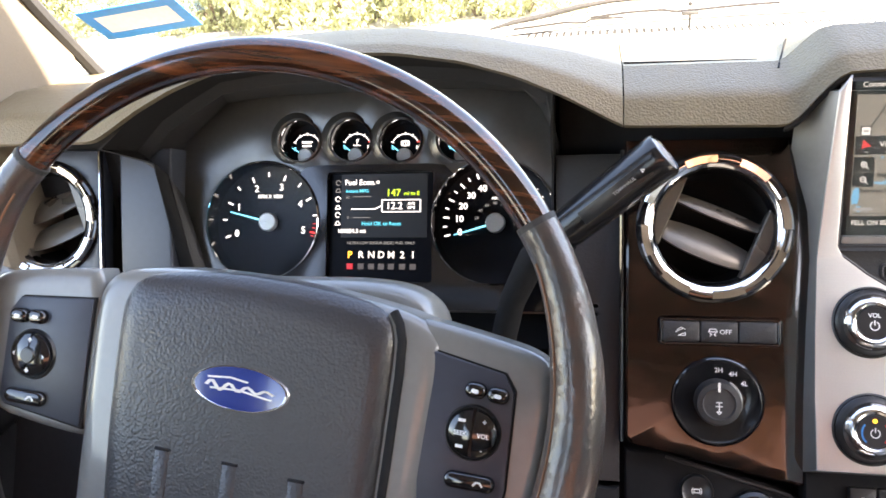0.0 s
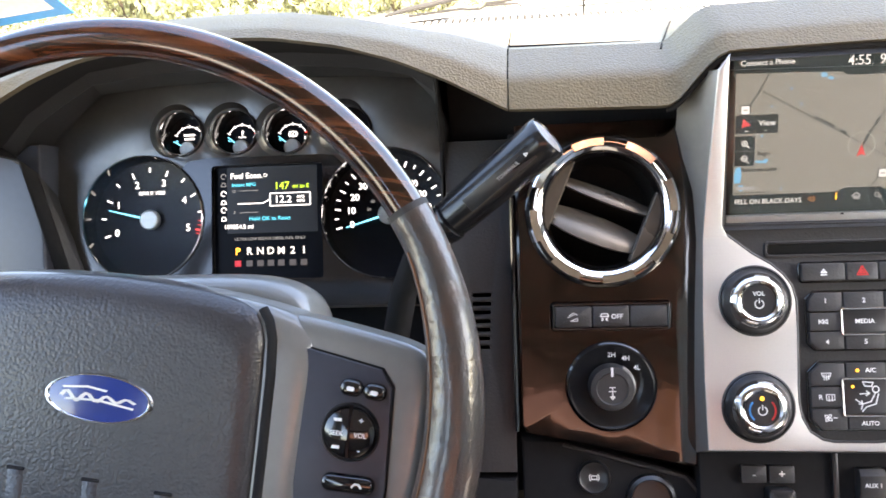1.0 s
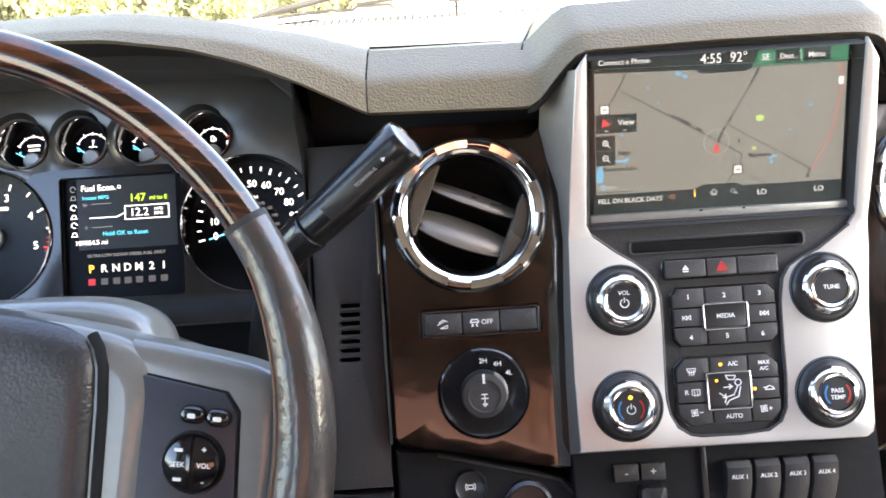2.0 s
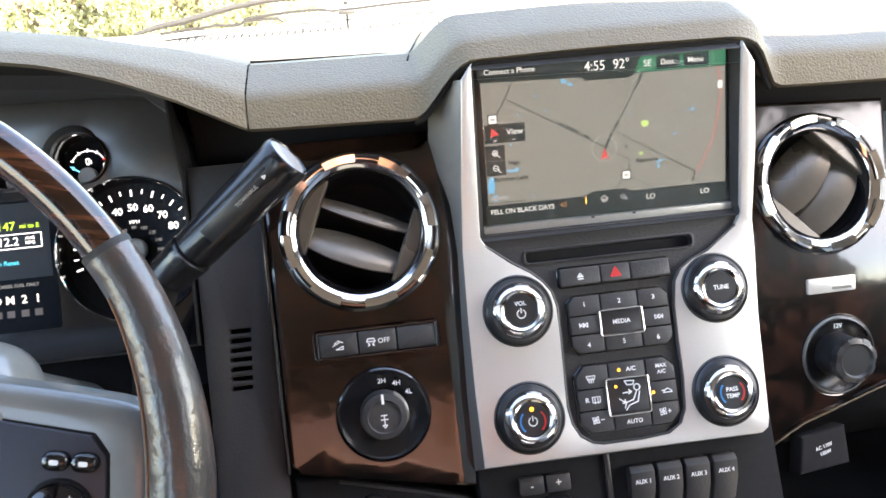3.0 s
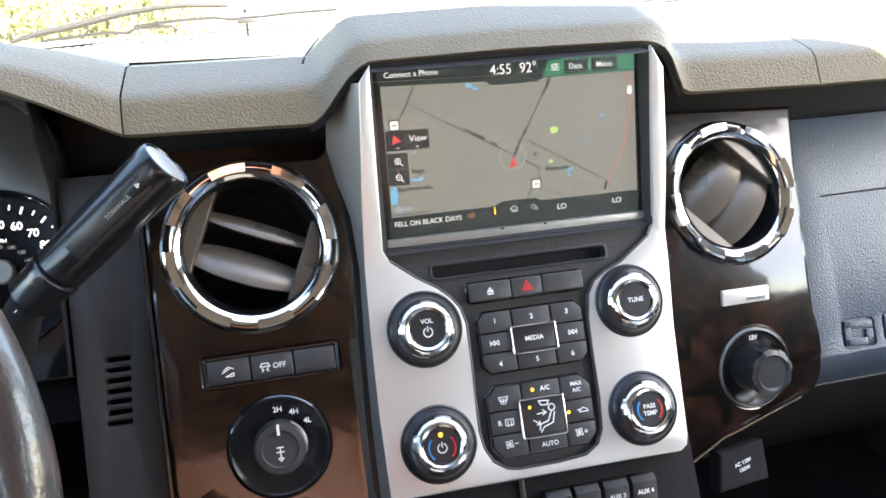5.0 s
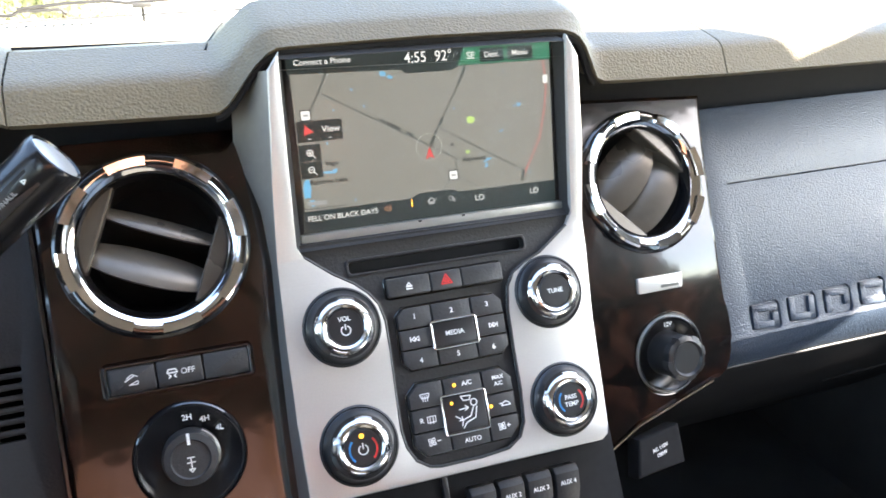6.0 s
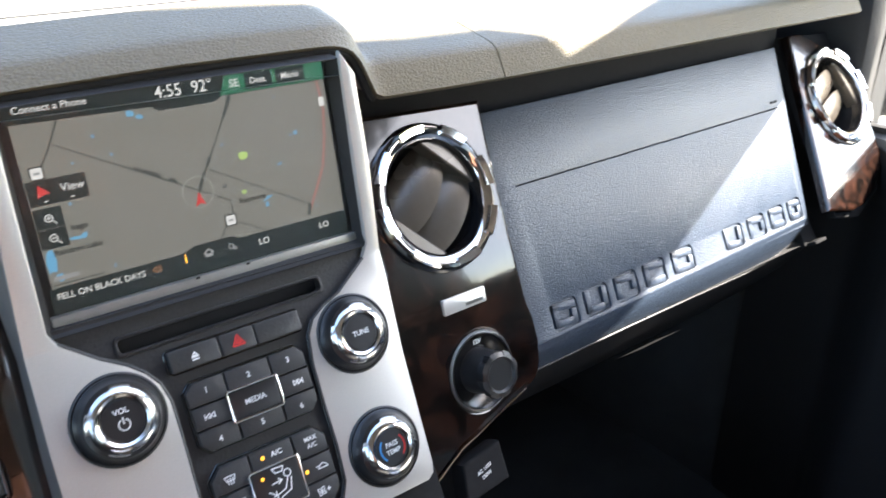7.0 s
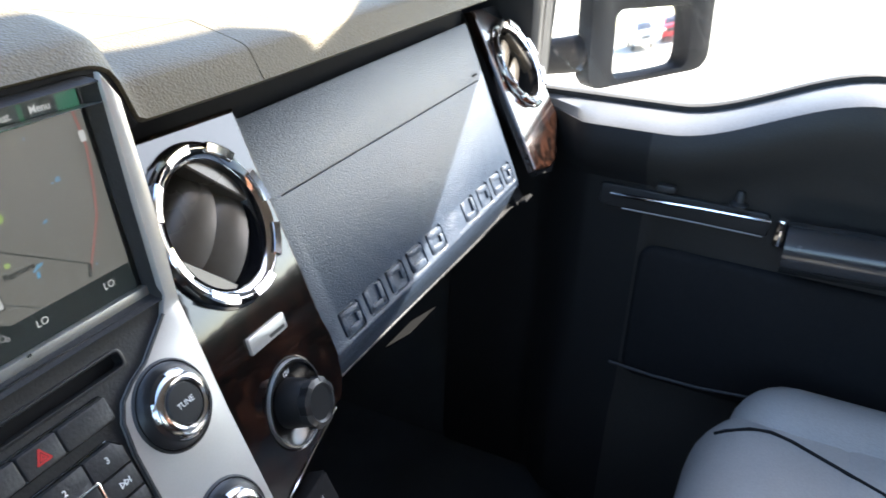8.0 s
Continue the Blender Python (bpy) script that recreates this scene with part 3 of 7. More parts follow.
def wiper(m, label):
    """Wiper at rest: bent rubber blade above, its carrier and arm, a nut on the spindle."""
    root = thing("wiper", m, label, "wiper", group="windscreen wipers")
    part("blade", sweep(BM(), [(-0.377, 0, 0.7756), (-0.352, 0, 0.7815), (-0.325, 0, 0.7855), (-0.276, 0, 0.7950), (-0.245, 0, 0.7988), (-0.221, 0, 0.7997), (-0.176, 0, 0.7975)], [0.0016, 0.0030, 0.0032, 0.0030, 0.0026, 0.0022, 0.0020], 8), M_RUBBER, root, "thin rubber blade")
    part("blade_carrier", sweep(BM(), [(-0.351, 0, 0.7741), (-0.292, 0, 0.7789), (-0.284, 0, 0.7778), (-0.271, 0, 0.7775), (-0.265, 0, 0.7808), (-0.231, 0, 0.7812), (-0.226, 0, 0.7772)], 0.0017, 6), M_SATIN, root)
    part("arm", sweep(BM(), [(-0.266, 0, 0.7826), (-0.223, 0, 0.7862), (-0.190, 0, 0.7868), (-0.174, 0, 0.7843), (-0.1455, 0, 0.7854), (-0.111, 0, 0.7872), (-0.070, 0, 0.7880)], 0.0018, 6), M_SATIN, root)
    part("spindle_block", box(BM(), (0.018, 0.010, 0.0046), (-0.160, 0, 0.7822), 0.001), M_GREYPL, root)
    part("spindle", lathe(BM(), [(0.0016, -0.013), (0.0016, 0), (0, 0.001)], 14, Matrix.Translation((-0.160, 0.002, 0.7800))), M_SATIN, root)
    part("nut", lathe(BM(), [(0.0, -0.0025), (0.0026, -0.002), (0.0026, 0.002), (0.0, 0.0025)], 6, pose(-0.1604, 0, 0.7915, 90)), M_SATIN, root)


wiper(pose(0, 0.40, 0), "black windscreen wiper at rest on the cowl")
wiper(pose(0.645, 0.40, 0.002), "black windscreen wiper at rest on the cowl")


def tree(name, x, y, h, seed):
    rng = random.Random(seed)
    root = thing(name, pose(x, y, GROUND_Z), "leafy green summer tree beyond the yard", "tree", group="trees beyond the yard")
    bm = BM()
    sweep(bm, [(0, 0, -0.1), (0.05, 0, h * 0.2), (0.0, 0.08, h * 0.42), (0.1, 0.05, h * 0.75)], [0.24, 0.19, 0.14, 0.05], 9)
    for k in range(7):
        a, z = k * 0.9 + rng.random(), h * (0.28 + 0.06 * k)
        sweep(bm, [(0.03, 0.04, z), (math.cos(a) * h * 0.13, math.sin(a) * h * 0.13, z + h * 0.06), (math.cos(a) * h * 0.26, math.sin(a) * h * 0.26, z + h * 0.15)], [0.08, 0.05, 0.02], 6)
    part("trunk", bm, M_BARK, root)
    vs, fs = [], []
    clumps = []
    for k in range(60):
        a, r, z = rng.random() * 6.28, h * 0.34 * math.sqrt(rng.random()), h * (0.16 + 0.84 * rng.random())
        r *= 1.0 - 0.55 * abs(z / h - 0.5)
        clumps.append((math.cos(a) * r, math.sin(a) * r, z, h * (0.05 + 0.06 * rng.random())))
    for cx, cy, cz, cr in clumps:
        for _ in range(95):
            d = Vector((rng.gauss(0, 1), rng.gauss(0, 1), rng.gauss(0, 0.8))).normalized() * cr * (0.5 + 0.6 * rng.random())
            c = Vector((cx, cy, cz)) + d
            q = Euler((rng.random() * 6.3, rng.random() * 6.3, rng.random() * 6.3)).to_matrix()
            s = 0.10 + 0.09 * rng.random()
            i = len(vs)
            vs += [c + q @ Vector(p) * s for p in ((-0.5, 0, 0), (0, -0.28, 0.08), (0.5, 0, 0), (0, 0.28, 0.08))]
            fs.append((i, i + 1, i + 2, i + 3))
    me = bpy.data.meshes.new("crown")
    me.from_pydata([tuple(v) for v in vs], [], fs)
    me.materials.append(M_LEAF)
    ob = new("crown", me)
    ob.parent = root
    return root


M_BARK = mat("bark", (0.10, 0.075, 0.055), 0.9, grain=0.8, size=30)
M_LEAF = mat("leaves", (0.15, 0.16, 0.08), 0.55, vary=0.5)
ln_, ll_ = M_LEAF.node_tree.nodes, M_LEAF.node_tree.links
thin, both = ln_.new("ShaderNodeBsdfTranslucent"), ln_.new("ShaderNodeAddShader")
thin.inputs[0].default_value = (0.15, 0.16, 0.08, 1)
ll_.new(ln_["Principled BSDF"].outputs[0], both.inputs[0])
ll_.new(thin.outputs[0], both.inputs[1])
ll_.new(both.outputs[0], ln_["Material Output"].inputs[0])
first = tree("tree", -7.5, 15.0, 7.5, 3)
for k, (tx, ty, sc, rz) in enumerate(((-13, 17, 1.1, 60), (-3.2, 18, 1.0, 130), (-10, 24, 1.3, 20), (-5.5, 25, 1.25, 290), (-18, 21, 1.2, 170), (-16, 11, 1.0, 250))):
    c = copy_thing(first, pose(tx, ty, GROUND_Z, 0, 0, rz) @ Matrix.Diagonal((sc, sc, sc, 1)))



def shrub(name, x, y, seed):
    rng = random.Random(seed)
    root = thing(name, pose(x, y, GROUND_Z), "dense sunlit green shrub at the edge of the yard", "shrub", group="shrubs along the yard")
    bm = BM()
    for k in range(6):
        a = k * 1.05
        sweep(bm, [(0, 0, -0.05), (0.3 * math.cos(a), 0.3 * math.sin(a), 0.5), (0.7 * math.cos(a), 0.7 * math.sin(a), 1.1)], [0.04, 0.03, 0.012], 6)
    part("stems", bm, M_BARK, root)
    vs, fs = [], []
    for k in range(70):
        a, r = rng.random() * 6.28, 1.5 * math.sqrt(rng.random())
        c0 = Vector((math.cos(a) * r, math.sin(a) * r * 0.7, 0.12 + (1.7 - 0.5 * r) * rng.random()))
        cr = 0.16 + 0.2 * rng.random()
        for _ in range(70):
            c = c0 + Vector((rng.gauss(0, 1), rng.gauss(0, 1), rng.gauss(0, 0.8))).normalized() * cr * (0.4 + 0.7 * rng.random())
            q = Euler((rng.random() * 6.3, rng.random() * 6.3, rng.random() * 6.3)).to_matrix()
            s = 0.06 + 0.06 * rng.random()
            i = len(vs)
            vs += [c + q @ Vector(p) * s for p in ((-0.5, 0, 0), (0, -0.28, 0.08), (0.5, 0, 0), (0, 0.28, 0.08))]
            fs.append((i, i + 1, i + 2, i + 3))
    me = bpy.data.meshes.new("foliage")
    me.from_pydata([tuple(v) for v in vs], [], fs)
    me.materials.append(M_LEAF)
    ob = new("foliage", me)
    ob.parent = root
    return root


bush = shrub("shrub", -4.0, 11.5, 11)
rs = random.Random(8)
for k in range(15):
    bx = -16.2 + 1.06 * k + rs.uniform(-0.4, 0.4)
    by = 11.0 + 0.10 * abs(bx + 5) + rs.uniform(-1.0, 2.2)
    sc = rs.uniform(0.75, 1.35)
    copy_thing(bush, pose(bx, by, GROUND_Z, 0, 0, rs.uniform(0, 360)) @ Matrix.Diagonal((sc, sc, sc, 1)))

# ---- the dashboard ----
LOW_Z = [(-0.84, 0.757), (-0.655, 0.757), (-0.61, 0.782), (-0.577, 0.797), (-0.54, 0.809), (-0.49, 0.817), (-0.444, 0.819), (-0.397, 0.817), (-0.349, 0.809), (-0.311, 0.797),
         (-0.278, 0.782), (-0.2366, 0.759), (-0.127, 0.756), (-0.1215, 0.760), (-0.1065, 0.779), (-0.0995, 0.7865), (-0.092, 0.7910), (0.0, 0.7925), (0.088, 0.7915), (0.1000, 0.7893), (0.1108, 0.7835), (0.1186, 0.7705), (0.1252, 0.7550), (0.132, 0.7528), (0.235, 0.7505), (0.80, 0.7485)]
LOW_Y = [(-0.24, 0.042), (-0.11, 0.044), (-0.09, 0.044), (0.09, 0.046), (0.13, 0.055), (0.80, 0.057)]
FACE = [(-0.84, 0.024), (-0.655, 0.024), (-0.60, 0.014), (-0.54, 0.009), (-0.444, 0.007), (-0.349, 0.009), (-0.30, 0.014), (-0.24, 0.022), (-0.13, 0.024), (-0.09, 0.0135), (0.09, 0.0135), (0.13, 0.024), (0.8, 0.024)]
CREST = [(-0.84, 0.010), (-0.655, 0.010), (-0.58, 0.003), (-0.31, 0.003), (-0.24, 0.010), (0.8, 0.010)]


def pad_profile(x):
    wz = 0.004 if -0.26 < x < 0.26 else 0.010
    z, y, f = smooth_table(LOW_Z, x, wz), lerp_table(LOW_Y, x), lerp_table(FACE, x)
    a, fold, crest = Vector((y, z + 0.003)), Vector((y + 0.012, z + f)), Vector((y + 0.057, z + f + lerp_table(CREST, x)))
    rear, mid = Vector((0.322, 0.772)), Vector((0.18, 0.5 * (z + f) + 0.5 * 0.782))
    out = [Vector((y + 0.060, z + 0.006)), Vector((y + 0.004, z)), a, a.lerp(fold, 0.45), a.lerp(fold, 0.74)]
    p, q = a.lerp(fold, 0.80), fold.lerp(crest, 0.22)
    for k in range(5):
        t = k / 4
        out.append(p * (1 - t) ** 2 + fold * 2 * t * (1 - t) + q * t * t)
    out += [fold.lerp(crest, 0.6), crest]
    for k in range(1, 6):
        t = k / 5
        out.append(crest * (1 - t) ** 2 + mid * 2 * t * (1 - t) + rear * t * t)
    return out


def pad_piece(name, x0, x1, first_i, last_i, parent, label, gap=0.0):
    n = max(6, int((x1 - x0) / 0.006))
    rows = []
    for i in range(n + 1):
        x = x0 + (x1 - x0) * i / n
        pr = pad_profile(x)[first_i:last_i]
        if gap:
            pr[0] = pr[0] + (pr[1] - pr[0]).normalized() * gap
            pr = [pr[0] + Vector((0.001, -0.006))] + pr
        rows.append([(x, p.x, p.y) for p in pr])
    return part(name, thick(loft(BM(), rows), 0.003), M_PAD, parent, label, angle=50)


dash = thing("dashboard_pad", None, "grained charcoal soft dashboard top with arched gauge hood", "dashboard")
pad_piece("pad_section", -0.835, -0.2369, 0, 17, dash, "arched pad over the gauges")
pad_piece("pad_section", -0.2359, 0.2345, 0, 12, dash, "raised pad around the screen")
pad_piece("pad_lid", -0.2359, 0.2345, 11, 17, dash, "flat lid on the dashboard top", 0.0014)
pad_piece("pad_section", 0.2355, 0.735, 0, 17, dash, "plain pad above the glove box")
part("lid_gap", sweep(BM(), [(-0.2355 + 0.012 * k, 0.1075, pad_profile(-0.2355 + 0.012 * k)[11].y + 0.0008) for k in range(9)], [0.0009 - 0.00008 * k for k in range(9)], 8), M_CAVITY, dash, "open gap at the front of the lid")
part("pad_backing", box(BM(), (0.5, 0.02, 0.02), (0, 0.125, 0.770)), M_CAVITY, dash)

# black lip under the raised pad, following its edge round the screen
rows = []
for i in range(91):
    x = -0.129 + 0.256 * i / 90
    z0, z1 = smooth_table(LOW_Z, x - 0.002, 0.004), smooth_table(LOW_Z, x + 0.002, 0.004)
    d = Vector((z1 - z0, -0.004)).normalized()
    y, z = lerp_table(LOW_Y, x), smooth_table(LOW_Z, x, 0.004)
    rows.append([(x + d.x * k, y + 0.0025 + q, z + 0.0006 + d.y * k) for k, q in ((-0.001, 0.004), (0.0, 0.0), (0.0018, -0.0006), (0.0036, 0.0002), (0.0044, 0.004))])
part("pad_lip", thick(loft(BM(), rows), 0.0015), M_CAVITY, dash, "black lip under the edge of the pad")

# short diagonal seam where the flat lid meets the raised hump
def pad_height(x, y):
    pr = pad_profile(x)[9:]
    for p, q in zip(pr, pr[1:]):
        if p.x <= y <= q.x:
            return p.y + (q.y - p.y) * (y - p.x) / (q.x - p.x)
    return pr[-1].y


part("hump_seam", sweep(BM(), [(-0.1275 + 0.0032 * k, 0.090 + 0.013 * k, pad_height(-0.1275 + 0.0032 * k, 0.090 + 0.013 * k) + 0.0002) for k in range(7)], 0.0008, 6), M_CAVITY, dash, "fine seam beside the raised hump")

# black carrier behind the panels
carrier = thing("dashboard_carrier", None, "black plastic carrier behind the dashboard panels", "dashboard")
part("rail", box(BM(), (0.955, 0.03, 0.10), (0.1925, 0.125, 0.725), 0.003), M_CAVITY, carrier)
part("rail", box(BM(), (0.19, 0.03, 0.10), (-0.745, 0.128, 0.735), 0.003), M_CAVITY, carrier)
part("back_wall", box(BM(), (1.6, 0.02, 0.40), (0, 0.27, 0.56)), M_CAVITY, carrier)
SIDE = Matrix(((0, 0, 1, 0), (1, 0, 0, 0), (0, 1, 0, 0), (0, 0, 0, 1)))
part("lower_body", prism(BM(), [(-0.03, 0.49), (0.05, 0.53), (0.20, 0.53), (0.26, 0.30), (0.20, 0.18), (0.02, 0.30)], -0.30, 0.112, 0.01, 2, SIDE), M_BLACK, carrier)
# shade below the glove box lip is put into this panel's colour
part("lower_door", prism(BM(), [(0.016, 0.524), (0.048, 0.478), (0.098, 0.42), (0.165, 0.35), (0.235, 0.28), (0.26, 0.27), (0.26, 0.54), (0.05, 0.535)], 0.112, 0.655, 0.003, 2, SIDE), M_SHADE, carrier, "lower panel under the glove box, darkened for the shade there")
part("pull_edge", prism(BM(), [(0.0250, 0.4826), (0.0258, 0.4812), (0.052, 0.4560), (0.052, 0.4575)], 0.390, 0.446, 0.0005, 1, SIDE), M_CAVITY, carrier, "thin pull edge")
# glove box
glove = thing("glove_box", G_FRAME, "dark grained glove box panel with raised blocks and a long crease", "glove box")
GL_OUT = [(0.2215, -0.0500), (0.28, -0.0500), (0.35, -0.0502), (0.44, -0.0512), (0.53, -0.0530), (0.575, -0.0515), (0.603, -0.0445), (0.6195, -0.030), (0.6385, 0.158), (0.232, 0.156)]
GL_LOW = GL_OUT[:8]
crease = [(0.2565, 0.0944), (0.6170, 0.0969), (0.6170, 0.0976), (0.2565, 0.0951)]
BLOCKS = [(0.2700, 0.0290), (0.3065, 0.0290), (0.3430, 0.0290), (0.3800, 0.0290), (0.4195, 0.0310), (0.4960, 0.0300), (0.5340, 0.0290), (0.5690, 0.0260), (0.6010, 0.0240)]
BLOCK_V = lambda u: -0.0136 + 0.0062 * (u - 0.27) / 0.33
wells = [rrect(w, 0.0225, 0.0040, (u, BLOCK_V(u)), 3) for u, w in BLOCKS]
GL_ROLL = [(u, v, max(0.006, BLOCK_V(u) - 0.0145 - v)) for u, v in GL_LOW]
GL_FACE = [(u, v + r) for u, v, r in GL_ROLL] + GL_OUT[8:]
part("upper_panel", sheet(BM(), GL_FACE, [crease] + wells, -0.010, 0.0, bev=0.0007), M_GLOVE, glove, "leather-grained upper panel", angle=60)
rows = []
for a in range(0, 9):
    q = a / 8
    rows.append([(u, v + r - r * q, -0.0002 - 0.85 * r * q ** 1.4) for u, v, r in GL_ROLL])
rows.append([(u, v - 0.0005, -0.06) for u, v, r in GL_ROLL])
part("lower_roll", loft(BM(), rows), M_GLOVE, glove, "rounded lower edge", angle=60)
part("crease_bottom", box(BM(), (0.37, 0.004, 0.002), (0.437, 0.0958, -0.0035)), M_CAVITY, glove)
part("block_bed", box(BM(), (0.37, 0.034, 0.002), (0.436, -0.0105, -0.0030)), M_GLOVE, glove)
part("lower_lip", sweep(BM(), [(u, v - 0.0006, -0.001 - 0.85 * r) for u, v, r in GL_ROLL], 0.0013, 8), M_BLACK, glove, "rounded lower lip")


def emboss(k, u, w):
    """A moulded mark standing in its groove: a broad band bent round with one or two openings, in place of the worded moulding."""
    h, b = 0.0188, 0.0058
    w -= 0.0040
    x0, x1, y0, y1 = -w / 2 + b / 2, w / 2 - b / 2, -h / 2 + b / 2, h / 2 - b / 2
    lines = ([[(x1, y1), (x0, y1), (x0, y0), (x1, y0)], [(x1, y0), (x1, 0)]], [[(x0, y1), (x0, y0), (x1, y0)], [(x1, y0), (x1, y1)]], [[(x0, y0), (x0, y1), (x1, y1), (x1, y0 * 0.2)]], [[(x1, y1), (x0, y1), (x0, y0), (x1, y0)]])[k % 4]
    bm = BM()
    for line in lines:
        for (ax, ay), (bx, by) in zip(line, line[1:]):
            box(bm, (abs(bx - ax) + b, abs(by - ay) + b, 0.0032), ((ax + bx) / 2, (ay + by) / 2, -0.0012), 0.0007, 2)
    part("raised_block", bm, M_GLOVE, glove, m=Matrix.Translation((u, BLOCK_V(u), 0.0)) @ Matrix(((1, 0.12, 0, 0), (0, 1, 0, 0), (0, 0, 1, 0), (0, 0, 0, 1))))


for k, (u, w) in enumerate(BLOCKS):
    emboss(k, u, w)
for du in (0.0, 0.0068):
    bar("moulded_mark", 0.0056, 0.0026, M_CAVITY, glove, (0.6085 + du, 0.1040, 0.0001), 2, r=0.0008)

# passenger end of the dashboard: panel, round vent
END_FRAME = G_FRAME @ Matrix.Translation((0.722, 0.088, 0)) @ Matrix.Rotation(radians(2), 4, "Y") @ Matrix.Rotation(radians(-6), 4, "X") @ Matrix.Translation((-0.722, -0.088, 0))
end = thing("dashboard_end_panel", END_FRAME, "wood-trimmed end panel beside the passenger door", "trim panel")
END_HUG = [(0.7225 + 0.0575 * math.cos(radians(a)), 0.0915 + 0.0575 * math.sin(radians(a))) for a in range(-22, 76, 8)]
part("end_plate", sheet(BM(), [(0.630, -0.020), (0.644, -0.0235), (0.675, -0.0300), (0.702, -0.0285), (0.735, -0.017), (0.762, -0.001), (0.770, 0.02), (0.774, 0.05)] + END_HUG + [(0.712, 0.1600), (0.6985, 0.1675), (0.672, 0.1680)], [circle(0.0462, 36, (0.7225, 0.0915))], -0.005, 0.004, bev=0.003), M_WOOD, end, "glossy dark wood plate", angle=14)
part("end_backing", sheet(BM(), [(0.657, -0.030), (0.70, -0.040), (0.757, -0.022), (0.782, 0.010), (0.788, 0.10), (0.785, 0.165), (0.670, 0.170)], [circle(0.0470, 36, (0.7225, 0.0915))], -0.016, -0.008), M_CAVITY, end, "black backing behind the plate")
part("end_clip", box(BM(), (0.022, 0.0035, 0.010), (0.6455, -0.049, -0.030), 0.001), M_CAVITY, end)
part("end_post", box(BM(), (0.026, 0.225, 0.02), (0.643, 0.062, -0.045), 0.002), M_CAVITY, end, "black gap strip")

# lower dark panel left of the wood, with slots
kn = thing("knee_panel", W_FRAME, "dark plastic panel with a small slotted grille", "trim panel")
slots = [rrect(0.0145, 0.0030, 0.0012, (-0.2608 - 0.00035 * k, 0.0108 - 0.0064 * k), 2) for k in range(7)]
part("panel", sheet(BM(), [(-0.284, -0.118), (-0.238, -0.118), (-0.2375, 0.1265), (-0.2865, 0.1265)], slots, -0.012, -0.004, bev=0.0012), M_GREYPL, kn)
part("slot_backing", box(BM(), (0.03, 0.06, 0.002), (-0.261, -0.008, -0.018)), M_CAVITY, kn)
part("lower_panel", prism(BM(), [(-0.83, -0.40), (-0.238, -0.40), (-0.238, -0.122), (-0.30, -0.122), (-0.34, -0.06), (-0.56, -0.06), (-0.60, -0.02), (-0.83, -0.02)], -0.03, -0.006, 0.003, 2), M_CAVITY, kn)

# left of the gauges: grey panel, bright strip, driver's vent panel
lp = thing("driver_side_panel", lean_frame((-0.70, 0.085, 0.68), 22), "charcoal panel with a bright strip beside the driver's vent", "trim panel")
# grey plastic; the blue in its colour stands in for reflected sky
part("panel", prism(BM(), [(0.022, -0.09), (0.073, -0.09), (0.073, 0.058), (0.022, 0.058)], -0.03, 0.0, 0.003, 3), M_SWITCH, lp)
part("outer_panel", sheet(BM(), [(-0.12, -0.10), (-0.0005, -0.10), (0.003, 0.058), (-0.12, 0.058)], [circle(0.044, 36, (-0.052, -0.004))], -0.02, 0.0, bev=0.002), M_SWITCH, lp)
part("bright_strip", box(BM(), (0.0022, 0.15, 0.006), (0.0045, -0.018, 0.001), 0.0008), M_CHROME, lp)

# passenger seat
def seat():
    root = thing("passenger_seat", None, "grey leather passenger seat cushion with a sewn front panel", "seat")
    def cushion(name, x0, x1, y0, y1, z0, z1, r, label=""):
        bm = BM()
        box(bm, (x1 - x0, y1 - y0, z1 - z0), ((x0 + x1) / 2, (y0 + y1) / 2, (z0 + z1) / 2), r, 6)
        return part(name, bm, M_SEAT, root, label)
    cushion("front_bolster", 0.15, 0.664, -0.46, -0.228, 0.15, 0.3595, 0.088, "rounded leather front bolster")
    cushion("side_bolster", 0.556, 0.690, -0.86, -0.262, 0.14, 0.3740, 0.064, "raised side bolster")
    cushion("side_bolster", 0.13, 0.25, -0.86, -0.30, 0.18, 0.3735, 0.045, "raised side bolster")
    cushion("cushion", 0.20, 0.612, -0.86, -0.36, 0.20, 0.3600, 0.03)
    part("piping", sweep(BM(), [(0.577, -0.252, 0.3335), (0.576, -0.262, 0.3418), (0.574, -0.270, 0.3472), (0.574, -0.285, 0.3548), (0.572, -0.305, 0.3598), (0.5655, -0.325, 0.3608), (0.5460, -0.367, 0.3605), (0.526, -0.41, 0.3602), (0.49, -0.46, 0.3602), (0.42, -0.49, 0.3602)], 0.0019, 6), M_CAVITY, root, "dark sewn seam")
    part("seat_base", box(BM(), (0.44, 0.5, 0.18), (0.415, -0.58, 0.09), 0.01), M_BLACK, root)
    part("backrest", box(BM(), (0.50, 0.14, 0.62), (0.415, -0.93, 0.68), 0.05, 5), M_SEAT, root)


seat()
# sticker faces
nx = Vector((0.99, -0.08, 0.10)).normalized()
nn = Vector((0, -0.64, -0.77))
ny = nn.cross(nx).normalized()
nn = nx.cross(ny)
st.matrix_world = Matrix(((nx.x, ny.x, nn.x, -0.697), (nx.y, ny.y, nn.y, 0.2195), (nx.z, ny.z, nn.z, 0.8315), (0, 0, 0, 1)))
part("sticker_frame", sheet(BM(), [(-0.056, -0.025), (0.056, -0.025), (0.056, 0.025), (-0.056, 0.025)], [[(-0.043, -0.014), (0.043, -0.014), (0.043, 0.014), (-0.043, 0.014)]], 0, 0.0006), mat("blue_film", (0.01, 0.22, 0.62), 0.4), st, "bright blue border")
